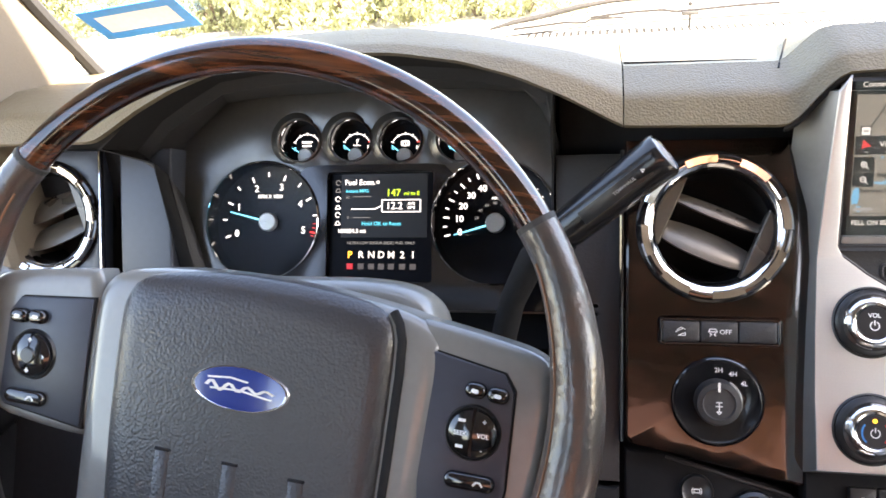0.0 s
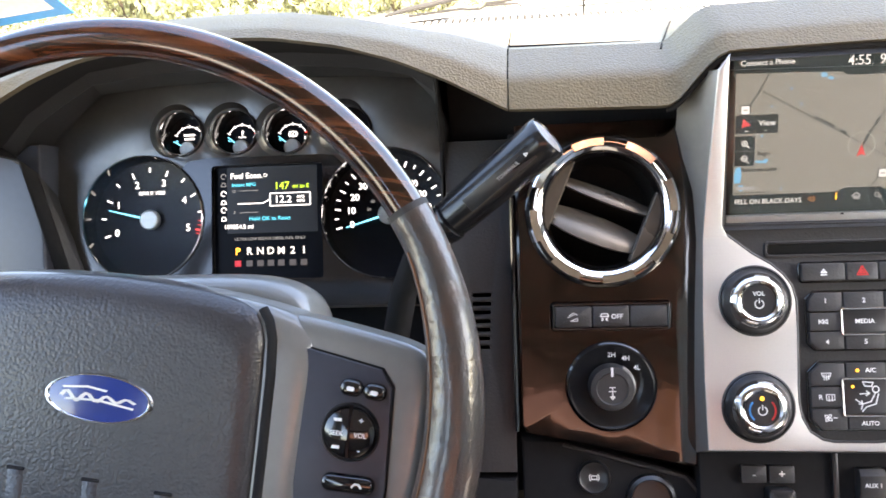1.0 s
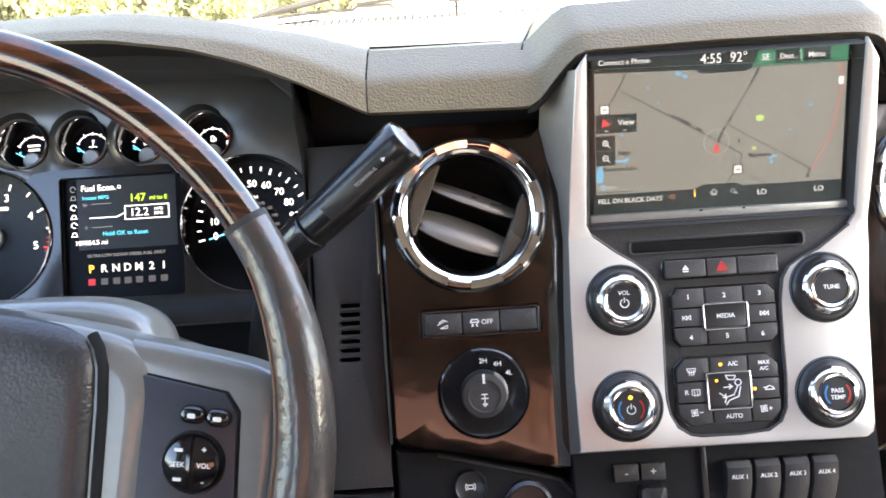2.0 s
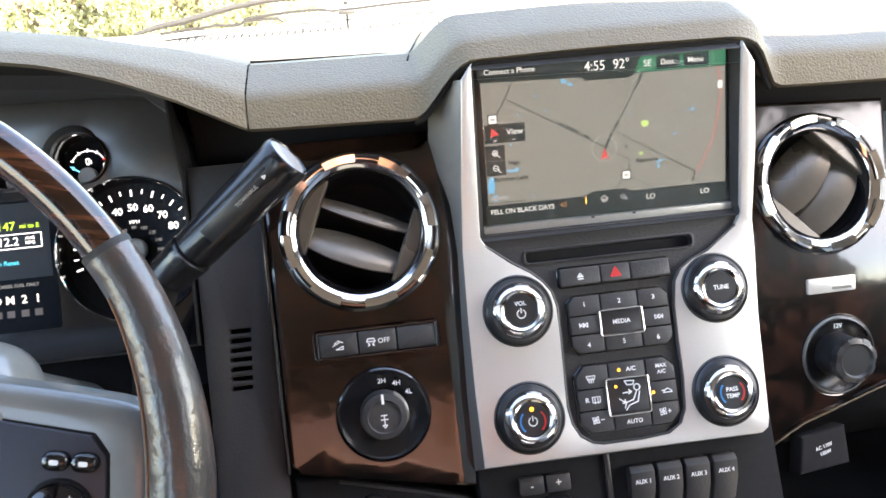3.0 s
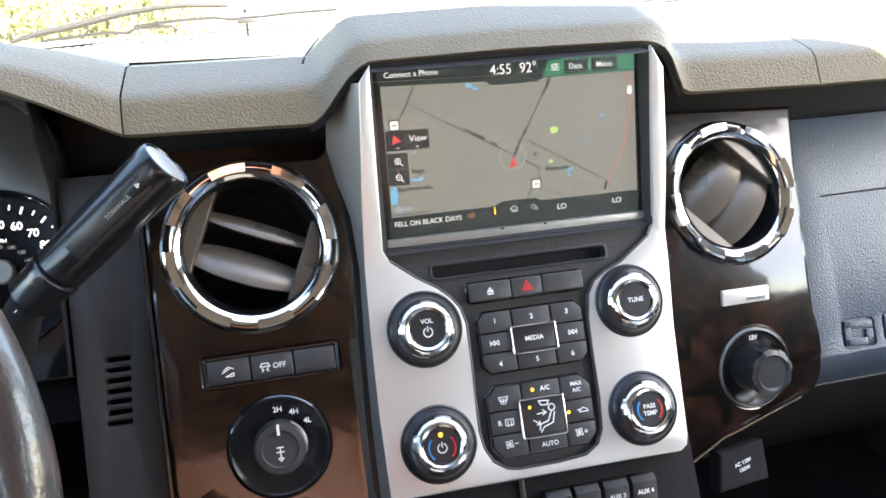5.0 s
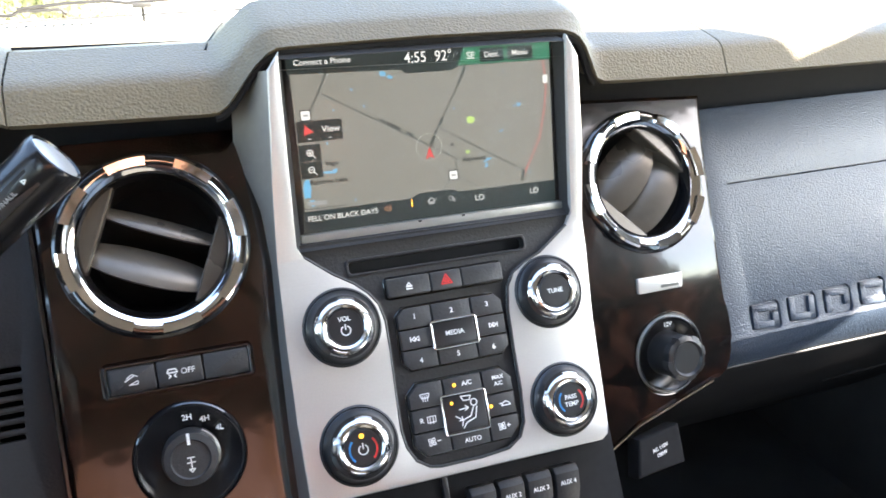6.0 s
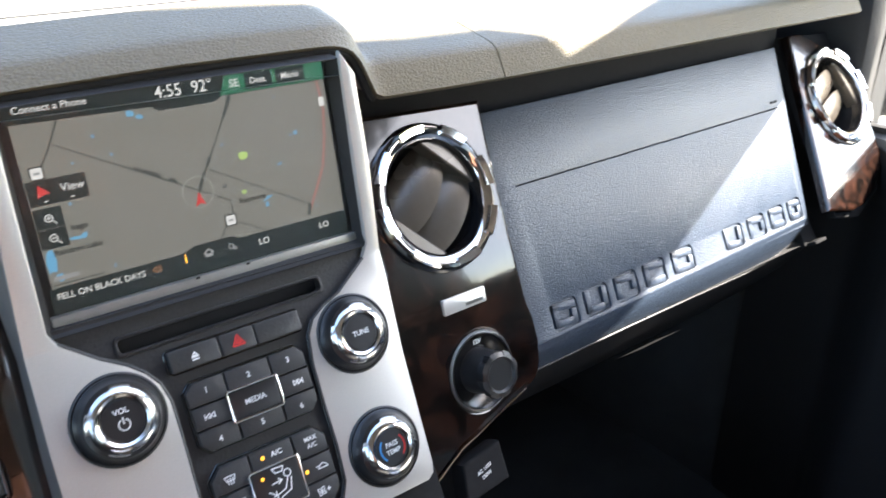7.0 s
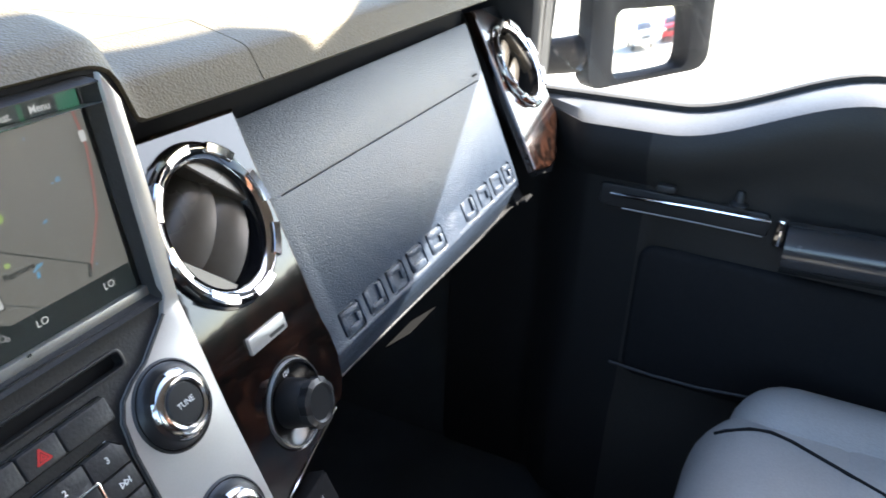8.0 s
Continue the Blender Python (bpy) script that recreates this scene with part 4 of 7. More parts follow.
part("sticker_field", box(BM(), (0.086, 0.028, 0.0004), (0, 0, 0.0001)), mat("pale_film", (0.72, 0.72, 0.74), 0.5), st)


# ---- air vents ----
def air_vent(name, m, r, spin, tilt, width, label, thin_top=1.0):
    root = thing(name, m, label, "air vent", group="round dashboard vents")
    ri = r * 0.79
    part("outer_ring", lathe(BM(), [(r * 0.796, 0.0004), (r * 0.800, 0.0020), (r * 0.812, 0.0026), (r * 0.905, 0.0058), (r * 0.922, 0.0060), (r * 0.930, 0.0050), (r * 0.932, 0.0020)], 64), M_CHROME, root, "polished chrome ring")
    part("ring_seat", lathe(BM(), [(r * 0.91, 0.0022), (r * 0.985, 0.0022), (r, 0.0018), (r + 0.0016, 0.0008), (r + 0.0024, -0.002), (r * 0.91, -0.003)], 64, close=True), M_GLOSS, root)
    for k in range(8):
        a = 45 * k - 92
        part("ring_tooth", lathe(BM(), [(r * 0.858, 0.002), (r * 0.860, 0.0062), (r * 0.872, 0.0072), (r * 0.965, 0.0084), (r * 0.990, 0.0074), (r * 0.998, 0.0)], 6, arc=(a, a + 26), close=True), M_CHROME, root)
    part("barrel", lathe(BM(), [(ri, 0.002), (ri - 0.001, -0.02), (ri * 0.9, -0.05), (0.0, -0.052)], 40), M_CAVITY, root, "black barrel")
    part("barrel_lip", lathe(BM(), [(r * 0.803, 0.0030), (ri, 0.0032), (ri - 0.0010, -0.001), (ri - 0.002, -0.008)], 48), M_GLOSS, root, "gloss black inner lip")
    turn = Matrix.Rotation(radians(spin), 4, "Z")
    # two curved vanes across the barrel
    for off in (0.30, -0.32):
        half = math.sqrt(1 - (off * 0.9) ** 2) * ri * 0.97
        rows = []
        for i in range(15):
            s = -1 + 2 * i / 14
            w = width * (1 - 0.55 * abs(s) ** 2.4) * (thin_top if off > 0 else 1.0)
            row = []
            for j in range(7):
                q = -1 + 2 * j / 6
                loc = Matrix.Rotation(radians(tilt), 4, "X") @ Vector((0, q * w / 2, -0.10 * w * q * q))
                row.append((s * half, loc.y + off * ri, loc.z - 0.010 - 0.004 * abs(s) ** 2))
            rows.append(row)
        part("vane", thick(loft(BM(), rows), 0.0022), M_VANE, root, "satin pewter vane", m=turn)
    # crescents that hold the vanes
    for sgn in (1, -1):
        pts = [(sgn * ri * math.cos(radians(a)), ri * math.sin(radians(a))) for a in range(-42, 43, 6)]
        part("side_crescent", prism(BM(), [(x * 0.985, y * 0.985) for x, y in pts], -0.014, -0.0015, 0.001, 1), M_VANE, root, m=turn)
    return root


air_vent("air_vent", WL_FRAME @ Matrix.Translation((-0.1728, 0.0682, 0.0)), 0.0525, -23, -38, 0.024, "round chrome vent with level vanes above the switch row", 0.5)
air_vent("air_vent", on_bow(0.1635, 0.0690), 0.0510, 46, -28, 0.036, "round chrome vent with upright vanes beside the screen")
air_vent("air_vent", END_FRAME @ Matrix.Translation((0.7225, 0.0915, 0.004)), 0.0548, 20, 20, 0.030, "round chrome vent at the passenger end")
air_vent("air_vent", lean_frame((-0.70, 0.085, 0.68), 22) @ Matrix.Translation((-0.052, -0.004, 0)), 0.0525, 20, -30, 0.024, "round chrome vent at the driver's door end")


# ---- burl wood panels beside the centre stack ----
def split_at(bm, d, axis=(0, 1, 0)):
    bmesh.ops.bisect_plane(bm, geom=bm.verts[:] + bm.edges[:] + bm.faces[:], plane_co=Vector(axis) * d, plane_no=axis)
    return bm


wl = thing("wood_panel", WL_FRAME, "glossy dark burl panel with vent, switches and axle dial", "trim panel", group="burl panels")
WL = [(-0.2340, 0.1330), (-0.2345, -0.0830), (-0.2300, -0.0890), (-0.170, -0.1010), (-0.104, -0.1150), (-0.1035, 0.05), (-0.108, 0.09), (-0.1165, 0.1330)]
roll_wl = sheet(BM(), WL, [circle(0.0475, 48, (-0.1728, 0.0682)), rrect(0.0806, 0.0176, 0.002, (-0.1692, -0.0062)), circle(0.0300, 40, (-0.1702, -0.0558))], -0.010, 0.0, bev=0.0022)
for k in range(9):
    split_at(roll_wl, 0.070 + 0.007 * k)
for k in range(6):
    split_at(roll_wl, -0.128 + 0.004 * k, (1, 0, 0))
for v in roll_wl.verts:
    v.co.z -= 2.6 * max(0.0, v.co.y - 0.072) ** 2 + 9.0 * max(0.0, v.co.x + 0.127) ** 2
part("panel", roll_wl, M_WOOD, wl, "lacquered burl veneer", angle=14)
part("edge_strip", sweep(BM(), [(-0.2365, 0.125, -0.003), (-0.2368, 0.0, -0.003), (-0.2368, -0.088, -0.004)], 0.0016, 6), M_GLOSS, wl)


def key(parent, u0, u1, v0, v1, h, material, name="key", base=0.0, bev=0.0012, chamfer=None):
    w, hh = u1 - u0, v1 - v0
    pts = chamfer or rrect(w - 0.0007, hh - 0.0007, 0.0012, (0, 0), 3)
    return part(name, prism(BM(), pts, 0, h, bev, 2), material, parent, m=Matrix.Translation(((u0 + u1) / 2, (v0 + v1) / 2, base)))


bank = thing("switch_bank", WL_FRAME @ Matrix.Translation((-0.1692, -0.0062, 0)) @ Matrix.Diagonal((0.965, 0.965, 1, 1)), "row of three black switches set in the wood", "switch")
part("tray", sheet(BM(), rrect(0.0850, 0.0196, 0.002), [rrect(0.0812, 0.0160, 0.001)], -0.004, 0.0012, bev=0.0006), M_GLOSS, bank)
part("tray_back", box(BM(), (0.083, 0.018, 0.002), (0, 0, -0.006)), M_CAVITY, bank)
sw = [key(bank, -0.0405 + 0.027 * k, -0.0405 + 0.027 * (k + 1), -0.0080, 0.0080, 0.0055, M_GREYPL, "switch", -0.004) for k in range(3)]
strokes("car_symbol", [[(-0.003, 0.001), (0.0, 0.003), (0.003, 0.0015)], [(-0.004, -0.0005), (0.001, 0.002)], [(-0.002, -0.003), (0.003, -0.001), (0.003, -0.003), (-0.002, -0.003)]], 0.0006, M_WHITE, sw[0], (0, 0, 0.0056))
strokes("car_symbol", [[(-0.002, 0.002), (0.002, 0.002), (0.003, 0), (-0.003, 0), (-0.002, 0.002)], [(-0.002, -0.001), (-0.001, -0.002), (-0.002, -0.003)], [(0.002, -0.001), (0.001, -0.002), (0.002, -0.003)]], 0.0008, M_WHITE, sw[1], (-0.0045, 0, 0.0056))
text("OFF", 0.0048, M_WHITE, sw[1], (0.0045, -0.0002, 0.0056), heavy=0.00005)

dial = thing("axle_dial", WL_FRAME @ Matrix.Translation((-0.1702, -0.0558, 0)) @ Matrix.Diagonal((0.93, 0.93, 1, 1)), "round black axle selector dial with white marks", "dial")
part("dish", lathe(BM(), [(0.0, -0.004), (0.017, -0.004), (0.024, -0.0025), (0.0290, 0.0), (0.0315, 0.0016), (0.0330, 0.001), (0.0335, -0.002)], 48), M_LEVER, dial)
part("dish_rim", lathe(BM(), [(0.0318, 0.0012), (0.0326, 0.0020), (0.0336, 0.0012), (0.0336, -0.001)], 48), M_GLOSS, dial)
kb = part("knob", lathe(BM(), [(0.0172, -0.004), (0.0172, 0.006), (0.0160, 0.010), (0.0120, 0.0108), (0.0112, 0.0098), (0.0, 0.0098)], 40), M_GREYPL, dial)
part("knob_flange", lathe(BM(), [(0.0130, 0.0100), (0.0168, 0.0080), (0.0172, 0.0045), (0.0180, 0.004), (0.0182, 0.0)], 12, arc=(-20, 60), close=True), M_BEZEL, kb)
bar("pointer", 0.0018, 0.0070, M_WHITE, kb, (0, 0.0125, 0.0106))
strokes("axle_symbol", [[(-0.002, 0.004), (0.002, 0.004)], [(0, 0.004), (0, -0.003)], [(-0.0024, 0.001), (0.0024, 0.001)], [(-0.0016, -0.003), (0.0, -0.0048), (0.0016, -0.003), (-0.0016, -0.003)]], 0.0008, M_WHITE, kb, (0, -0.003, 0.0099))
for w, a in (("2H", 88), ("4H", 62), ("4L", 36)):
    text(w, 0.0050, M_WHITE, dial, (0.0240 * math.cos(radians(a)), 0.0240 * math.sin(radians(a)), 0.0004), heavy=0.00006)

wr = thing("wood_panel", WR_FRAME, "glossy dark burl panel with vent, bright badge and power socket", "trim panel", group="burl panels")
WR = [(0.1105, 0.1330), (0.2290, 0.1300), (0.2250, 0.09), (0.2210, 0.027), (0.2210, 0.003), (0.2226, -0.015), (0.2257, -0.037), (0.2276, -0.055), (0.2283, -0.0640), (0.2262, -0.0735), (0.2215, -0.0808), (0.2150, -0.0845),
      (0.2092, -0.0846), (0.1771, -0.0936), (0.1561, -0.1000), (0.1400, -0.1042), (0.1175, -0.1157), (0.1069, -0.1205), (0.094, -0.1275), (0.093, -0.113), (0.0965, 0.0), (0.1035, 0.06)]
bow = sheet(BM(), WR, [circle(0.0455, 48, (0.1635, 0.0690)), circle(0.0272, 36, (0.1685, -0.0577))], -0.012, 0.0, bev=0.0035)
for k in range(32):
    split_at(bow, -0.125 + 0.0081 * k)
for v in bow.verts:
    v.co.z += bend(v.co.y)[0]
part("panel", bow, M_WOOD, wr, "lacquered burl veneer", angle=14)
part("edge_strip", sweep(BM(), [(u, v, bend(v)[0] - 0.002) for u, v in ((0.2092, -0.0858), (0.1771, -0.0948), (0.1561, -0.1012), (0.1400, -0.1054), (0.1175, -0.1169), (0.1060, -0.1218))], 0.0010, 6), M_CHROME, wr, "thin bright lower edge")
part("seam_edge", sweep(BM(), [(0.1055, -0.1225, -0.026), (0.0935, -0.143, -0.034), (0.0855, -0.155, -0.040)], 0.0011, 6), M_GREYPL, wr, "dull lower seam")
bd = thing("badge", on_bow(0.1638, -0.0054), "small satin metal badge on the burl panel", "badge")
part("badge_plate", prism(BM(), rrect(0.0390, 0.0112, 0.0012), 0, 0.0022, 0.0009, 2), M_SILVER, bd)
bar("badge_mark", 0.016, 0.0022, M_BEZEL, bd, (0.008, -0.0024, 0.00225))
sk = thing("power_socket", on_bow(0.1685, -0.0577) @ Matrix.Diagonal((1.06, 1.06, 1.06, 1)), "round black power socket with a plugged-in cap", "power socket")
part("socket_plate", lathe(BM(), [(0.0, -0.010), (0.0145, -0.010), (0.0150, -0.004), (0.0242, -0.0005), (0.0258, 0.0018), (0.0268, 0.0016), (0.0274, -0.001)], 44), M_LEVER, sk)
part("socket_rim", lathe(BM(), [(0.0265, 0.0012), (0.0270, 0.0022), (0.0277, 0.0012), (0.0277, 0.0)], 44), M_DULL, sk, "thin silver rim")
cap = part("cap", lathe(BM(), [(0.0160, -0.008), (0.0150, 0.005), (0.0138, 0.012), (0.0148, 0.013), (0.0150, 0.0185), (0.0120, 0.020), (0.0105, 0.0186), (0.0, 0.0186)], 36), M_SATIN, sk, "protruding black cap")
for k in range(8):
    part("grip", lathe(BM(), [(0.0140, 0.0122), (0.0156, 0.0127), (0.0158, 0.0186), (0.0130, 0.0199), (0.0122, 0.0186)], 4, arc=(45 * k, 45 * k + 24), close=True), M_GREYPL, cap)
text("12V", 0.0044, M_WHITE, sk, (0.0, 0.0205, 0.0004), heavy=0.00007)
ac = thing("outlet_cover", W_FRAME @ Matrix.Translation((0.1465, -0.1245, -0.016)) @ Matrix.Rotation(radians(8), 4, "Z"), "black flap over the household power outlet", "outlet cover")
part("flap", prism(BM(), [(-0.0225, -0.0135), (0.0175, -0.0150), (0.0215, 0.0125), (-0.0135, 0.0125)], -0.014, 0.002, 0.002, 3), M_CAVITY, ac, angle=14)
text("AC 110V", 0.0036, M_WHITE, ac, (0.001, 0.0015, 0.0021), turn=6, heavy=0.00007)
text("150W", 0.0036, M_WHITE, ac, (0.001, -0.0030, 0.0021), turn=6, heavy=0.00007)

# ---- centre stack ----
FOLD = 0.058


def fold(bm):
    c, s = math.cos(radians(17.5)), math.sin(radians(17.5))
    for v in bm.verts:
        if v.co.y > FOLD:
            d, w = v.co.y - FOLD, v.co.z
            v.co.y, v.co.z = FOLD + d * c - w * s, d * s + w * c
    return bm


stack = thing("center_stack", A_FRAME, "champagne silver control plate round black radio and climate keys", "control panel")
OUT = [(-0.1085, -0.0860), (0.0845, -0.0876), (0.0890, -0.0845), (0.0905, -0.0780), (0.0936, -0.0073), (0.0973, 0.0375), (0.0990, 0.058), (0.1010, 0.11), (0.1000, 0.166), (0.0920, 0.180), (-0.0910, 0.180), (-0.0985, 0.170), (-0.1030, 0.11), (-0.1060, 0.058), (-0.1080, 0.01), (-0.1090, -0.04)]
HOLE = [(-0.0915, 0.1775), (-0.0935, 0.066), (-0.0905, 0.0600), (-0.0742, 0.0468), (-0.0621, 0.0391), (-0.0545, 0.0322), (-0.0492, 0.0245), (-0.0467, 0.0140), (-0.0470, -0.0060), (-0.0478, -0.0300), (-0.0482, -0.0540), (-0.0465, -0.0645), (-0.0418, -0.0736), (-0.0340, -0.0789),
        (-0.0270, -0.0803), (0.0, -0.0805), (0.0190, -0.0790), (0.0280, -0.0734), (0.0320, -0.0650), (0.0337, -0.0436), (0.0338, -0.0188), (0.0345, 0.0061), (0.0372, 0.0222), (0.0425, 0.0304), (0.0512, 0.0358), (0.0633, 0.0405), (0.0860, 0.0560), (0.0905, 0.0640), (0.0915, 0.1775)]
bm = sheet(BM(), OUT[:10] + HOLE[::-1] + OUT[10:], [], -0.004, 0.0, bev=0.0012)
split_at(bm, FOLD)
part("faceplate", fold(bm), M_SILVER, stack, "satin champagne silver faceplate", angle=30)
# side walls that fall back to the wood
rows = []
for d, grow in ((-0.001, -0.0004), (-0.010, 0.002), (-0.034, 0.0075)):
    row = []
    for u, v in OUT[:9] + OUT[11:] + OUT[:1]:
        uu = u + (grow if u > 0 else -grow) * (1.0 if v < 0.06 else 2.4)
        vv = v - (grow if v < -0.08 else 0)
        row.append((uu, vv, d))
    rows.append(row)
sb = loft(BM(), rows, closed=False)
# duller than the faceplate: the side's shading is put into its silver
part("side_wall", fold(sb), M_DULL, stack, "silver side of the plate, darkened for its shading", angle=25)
ins = [(u * 1.04 + 0.0002, v * 1.02 if v < 0 else v) for u, v in HOLE[1:-1]]
bm = sheet(BM(), ins, [rrect(0.1180, 0.0075, 0.0025, (-0.0045, 0.0490), 3)], -0.010, -0.0042)
split_at(bm, FOLD)
part("insert", fold(bm), M_BLACK, stack, "matt black insert", angle=30)
part("disc_slot", box(BM(), (0.122, 0.011, 0.002), (-0.0045, 0.049, -0.012)), M_CAVITY, stack, "dark disc slot")
part("slot_lip", sheet(BM(), rrect(0.1215, 0.0110, 0.003, (-0.0045, 0.0490), 3), [rrect(0.1180, 0.0075, 0.0025, (-0.0045, 0.0490), 3)], -0.006, -0.0030, bev=0.0005), M_SATIN, stack)
part("inner_trim", sweep(BM(), [(u, v, -0.0008) for u, v in HOLE[2:27]], 0.0011, 6), M_GREYPL, stack)


def row_key(u0, u1, v0, v1, pts=None, parent=stack, material=M_GREYPL):
    return key(parent, u0, u1, v0, v1, 0.0060, material, "key", -0.0052, 0.0010, pts)


part("key_well", prism(BM(), rrect(0.0800, 0.0146, 0.003, (-0.0039, 0.0327), 3), -0.0044, -0.0030, 0.0004, 1), M_GLOSS, stack)
k1 = row_key(-0.0428, -0.0143, 0.0264, 0.0390)
k2 = row_key(-0.0143, 0.0067, 0.0264, 0.0390)
row_key(0.0067, 0.0350, 0.0264, 0.0390)
strokes("eject_symbol", [[(-0.0018, -0.0006), (0, 0.0018), (0.0018, -0.0006), (-0.0018, -0.0006)], [(-0.0018, -0.0020), (0.0018, -0.0020)], [(-0.0009, 0), (0.0009, 0)]], 0.0008, M_WHITE, k1, (0, 0, 0.0061))
strokes("hazard_symbol", [[(-0.0034, -0.0024), (0, 0.0034), (0.0034, -0.0024), (-0.0034, -0.0024)], [(-0.0014, -0.0012), (0, 0.0010), (0.0014, -0.0012), (-0.0014, -0.0012)]], 0.0010, M_RED, k2, (0, 0, 0.0061))


def keypad(cols, rows, ch, centre, name, words):
    c0, c3, r0, r3 = cols[0], cols[-1], rows[-1], rows[0]
    well = [(c0 + ch, r0 - 0.001), (c3 - ch, r0 - 0.001), (c3 + 0.001, r0 + ch), (c3 + 0.001, r3 - ch), (c3 - ch, r3 + 0.001), (c0 + ch, r3 + 0.001), (c0 - 0.001, r3 - ch), (c0 - 0.001, r0 + ch)]
    part("key_well", prism(BM(), well, -0.0044, -0.0028, 0.0004, 1), M_GLOSS, stack)
    made = {}
    for i in range(3):
        for j in range(3):
            if (i, j) == (1, 1):
                continue
            u0, u1, v1, v0 = cols[i], cols[i + 1], rows[j], rows[j + 1]
            w, h, g = (u1 - u0) / 2 - 0.0004, (v1 - v0) / 2 - 0.0004, ch
            pts = [(-w, -h), (w, -h), (w, h), (-w, h)]
            corner = {(0, 0): 3, (2, 0): 2, (2, 2): 1, (0, 2): 0}.get((i, j))
            if corner is not None:
                here, before, after = Vector(pts[corner]), Vector(pts[corner - 1]), Vector(pts[(corner + 1) % 4])
                pts[corner:corner + 1] = [tuple(here + (before - here).normalized() * g), tuple(here + (after - here).normalized() * g)]
            made[i, j] = row_key(u0, u1, v0, v1, pts)
    u0, u1, v0, v1 = centre
    part("chrome_frame", sheet(BM(), rrect(u1 - u0, v1 - v0, 0.0015, ((u0 + u1) / 2, (v0 + v1) / 2), 2), [rrect(u1 - u0 - 0.0026, v1 - v0 - 0.0026, 0.0008, ((u0 + u1) / 2, (v0 + v1) / 2), 2)], -0.004, 0.0026, bev=0.0005), M_CHROME, stack, "bright frame round the middle key")
    mid = key(stack, u0 + 0.001, u1 - 0.001, v0 + 0.001, v1 - 0.001, 0.0064, M_SATIN, "key", -0.0045, 0.0008)
    return made, mid


pad1, media = keypad((-0.0398, -0.0172, 0.0092, 0.0308), (0.0193, 0.0058, -0.0070, -0.0195), 0.0045, (-0.0200, 0.0110, -0.0100, 0.0086), "radio", None)
for (i, j), w in {(0, 0): "1", (1, 0): "2", (2, 0): "3", (0, 2): "4", (1, 2): "5", (2, 2): "6"}.items():
    text(w, 0.0044, M_WHITE, pad1[i, j], (0, 0.0006 if j == 0 else -0.0010, 0.0061), heavy=0.00009)
text("MEDIA", 0.0042, M_WHITE, media, (0, 0, 0.0065), heavy=0.00006)
for i, s in ((0, 1), (2, -1)):
    strokes("skip_symbol", [[(-0.0028 * s, -0.0014), (-0.0028 * s, 0.0014)], [(0, 0.0014), (-0.0022 * s, 0), (0, -0.0014), (0, 0.0014)], [(0.0026 * s, 0.0014), (0.0003 * s, 0), (0.0026 * s, -0.0014), (0.0026 * s, 0.0014)]], 0.0006, M_WHITE, pad1[i, 1], (-0.002 * s, 0, 0.0061))
pad2, seatk = keypad((-0.0410, -0.0180, 0.0080, 0.0284), (-0.0280, -0.0436, -0.0580, -0.0726), 0.0065, (-0.0217, 0.0088, -0.0634, -0.0378), "climate", None)
strokes("defrost_symbol", [[(-0.003, 0.002), (0.003, 0.002), (0.0022, -0.0005), (-0.0022, -0.0005), (-0.003, 0.002)], [(-0.0014, 0.001), (-0.0014, -0.0024)], [(0, 0.001), (0, -0.0026)], [(0.0014, 0.001), (0.0014, -0.0024)]], 0.0005, M_WHITE, pad2[0, 0], (-0.001, -0.001, 0.0061))
text("R", 0.0044, M_WHITE, pad2[0, 1], (-0.0052, 0, 0.0061), heavy=0.00007)
strokes("rear_window_symbol", [[(-0.0026, -0.0018), (0.0026, -0.0018), (0.0026, 0.0018), (-0.0026, 0.0018), (-0.0026, -0.0018)], [(-0.001, -0.0026), (-0.001, 0.001)], [(0.001, -0.0026), (0.001, 0.001)]], 0.0005, M_WHITE, pad2[0, 1], (0.001, 0, 0.0061))
FAN = [[(0.0003, 0.0003), (0.0018, 0.0006), (0.0018, 0.0022), (0.0004, 0.002), (0.0003, 0.0003)], [(-0.0003, 0.0003), (-0.0006, 0.0018), (-0.0022, 0.0018), (-0.002, 0.0004), (-0.0003, 0.0003)],
       [(-0.0003, -0.0003), (-0.0018, -0.0006), (-0.0018, -0.0022), (-0.0004, -0.002), (-0.0003, -0.0003)], [(0.0003, -0.0003), (0.0006, -0.0018), (0.0022, -0.0018), (0.002, -0.0004), (0.0003, -0.0003)]]
strokes("fan_symbol", FAN + [[(0.0034, 0.0), (0.0056, 0.0)]], 0.0005, M_WHITE, pad2[0, 2], (-0.001, 0.001, 0.0061))
strokes("fan_symbol", FAN + [[(0.0034, 0.0), (0.0056, 0.0)], [(0.0045, -0.0011), (0.0045, 0.0011)]], 0.0005, M_WHITE, pad2[2, 2], (-0.002, 0.001, 0.0061))
text("A/C", 0.0040, M_WHITE, pad2[1, 0], (0.0028, 0.0026, 0.0061), heavy=0.00007)
text("MAX", 0.0036, M_WHITE, pad2[2, 0], (0.0005, 0.0022, 0.0061), heavy=0.00007)
text("A/C", 0.0036, M_WHITE, pad2[2, 0], (0.0005, -0.0018, 0.0061), heavy=0.00007)
text("AUTO", 0.0040, M_WHITE, pad2[1, 2], (0.0010, -0.0028, 0.0061), heavy=0.00007)
strokes("recirculate_symbol", [[(-0.003, -0.001), (-0.002, 0.0005), (0.0, 0.0016), (0.0022, 0.0004), (0.003, -0.001), (-0.003, -0.001)], [(-0.004, 0.0005), (-0.002, 0.0005)]], 0.0006, M_WHITE, pad2[2, 1], (0.003, 0.0, 0.0061))
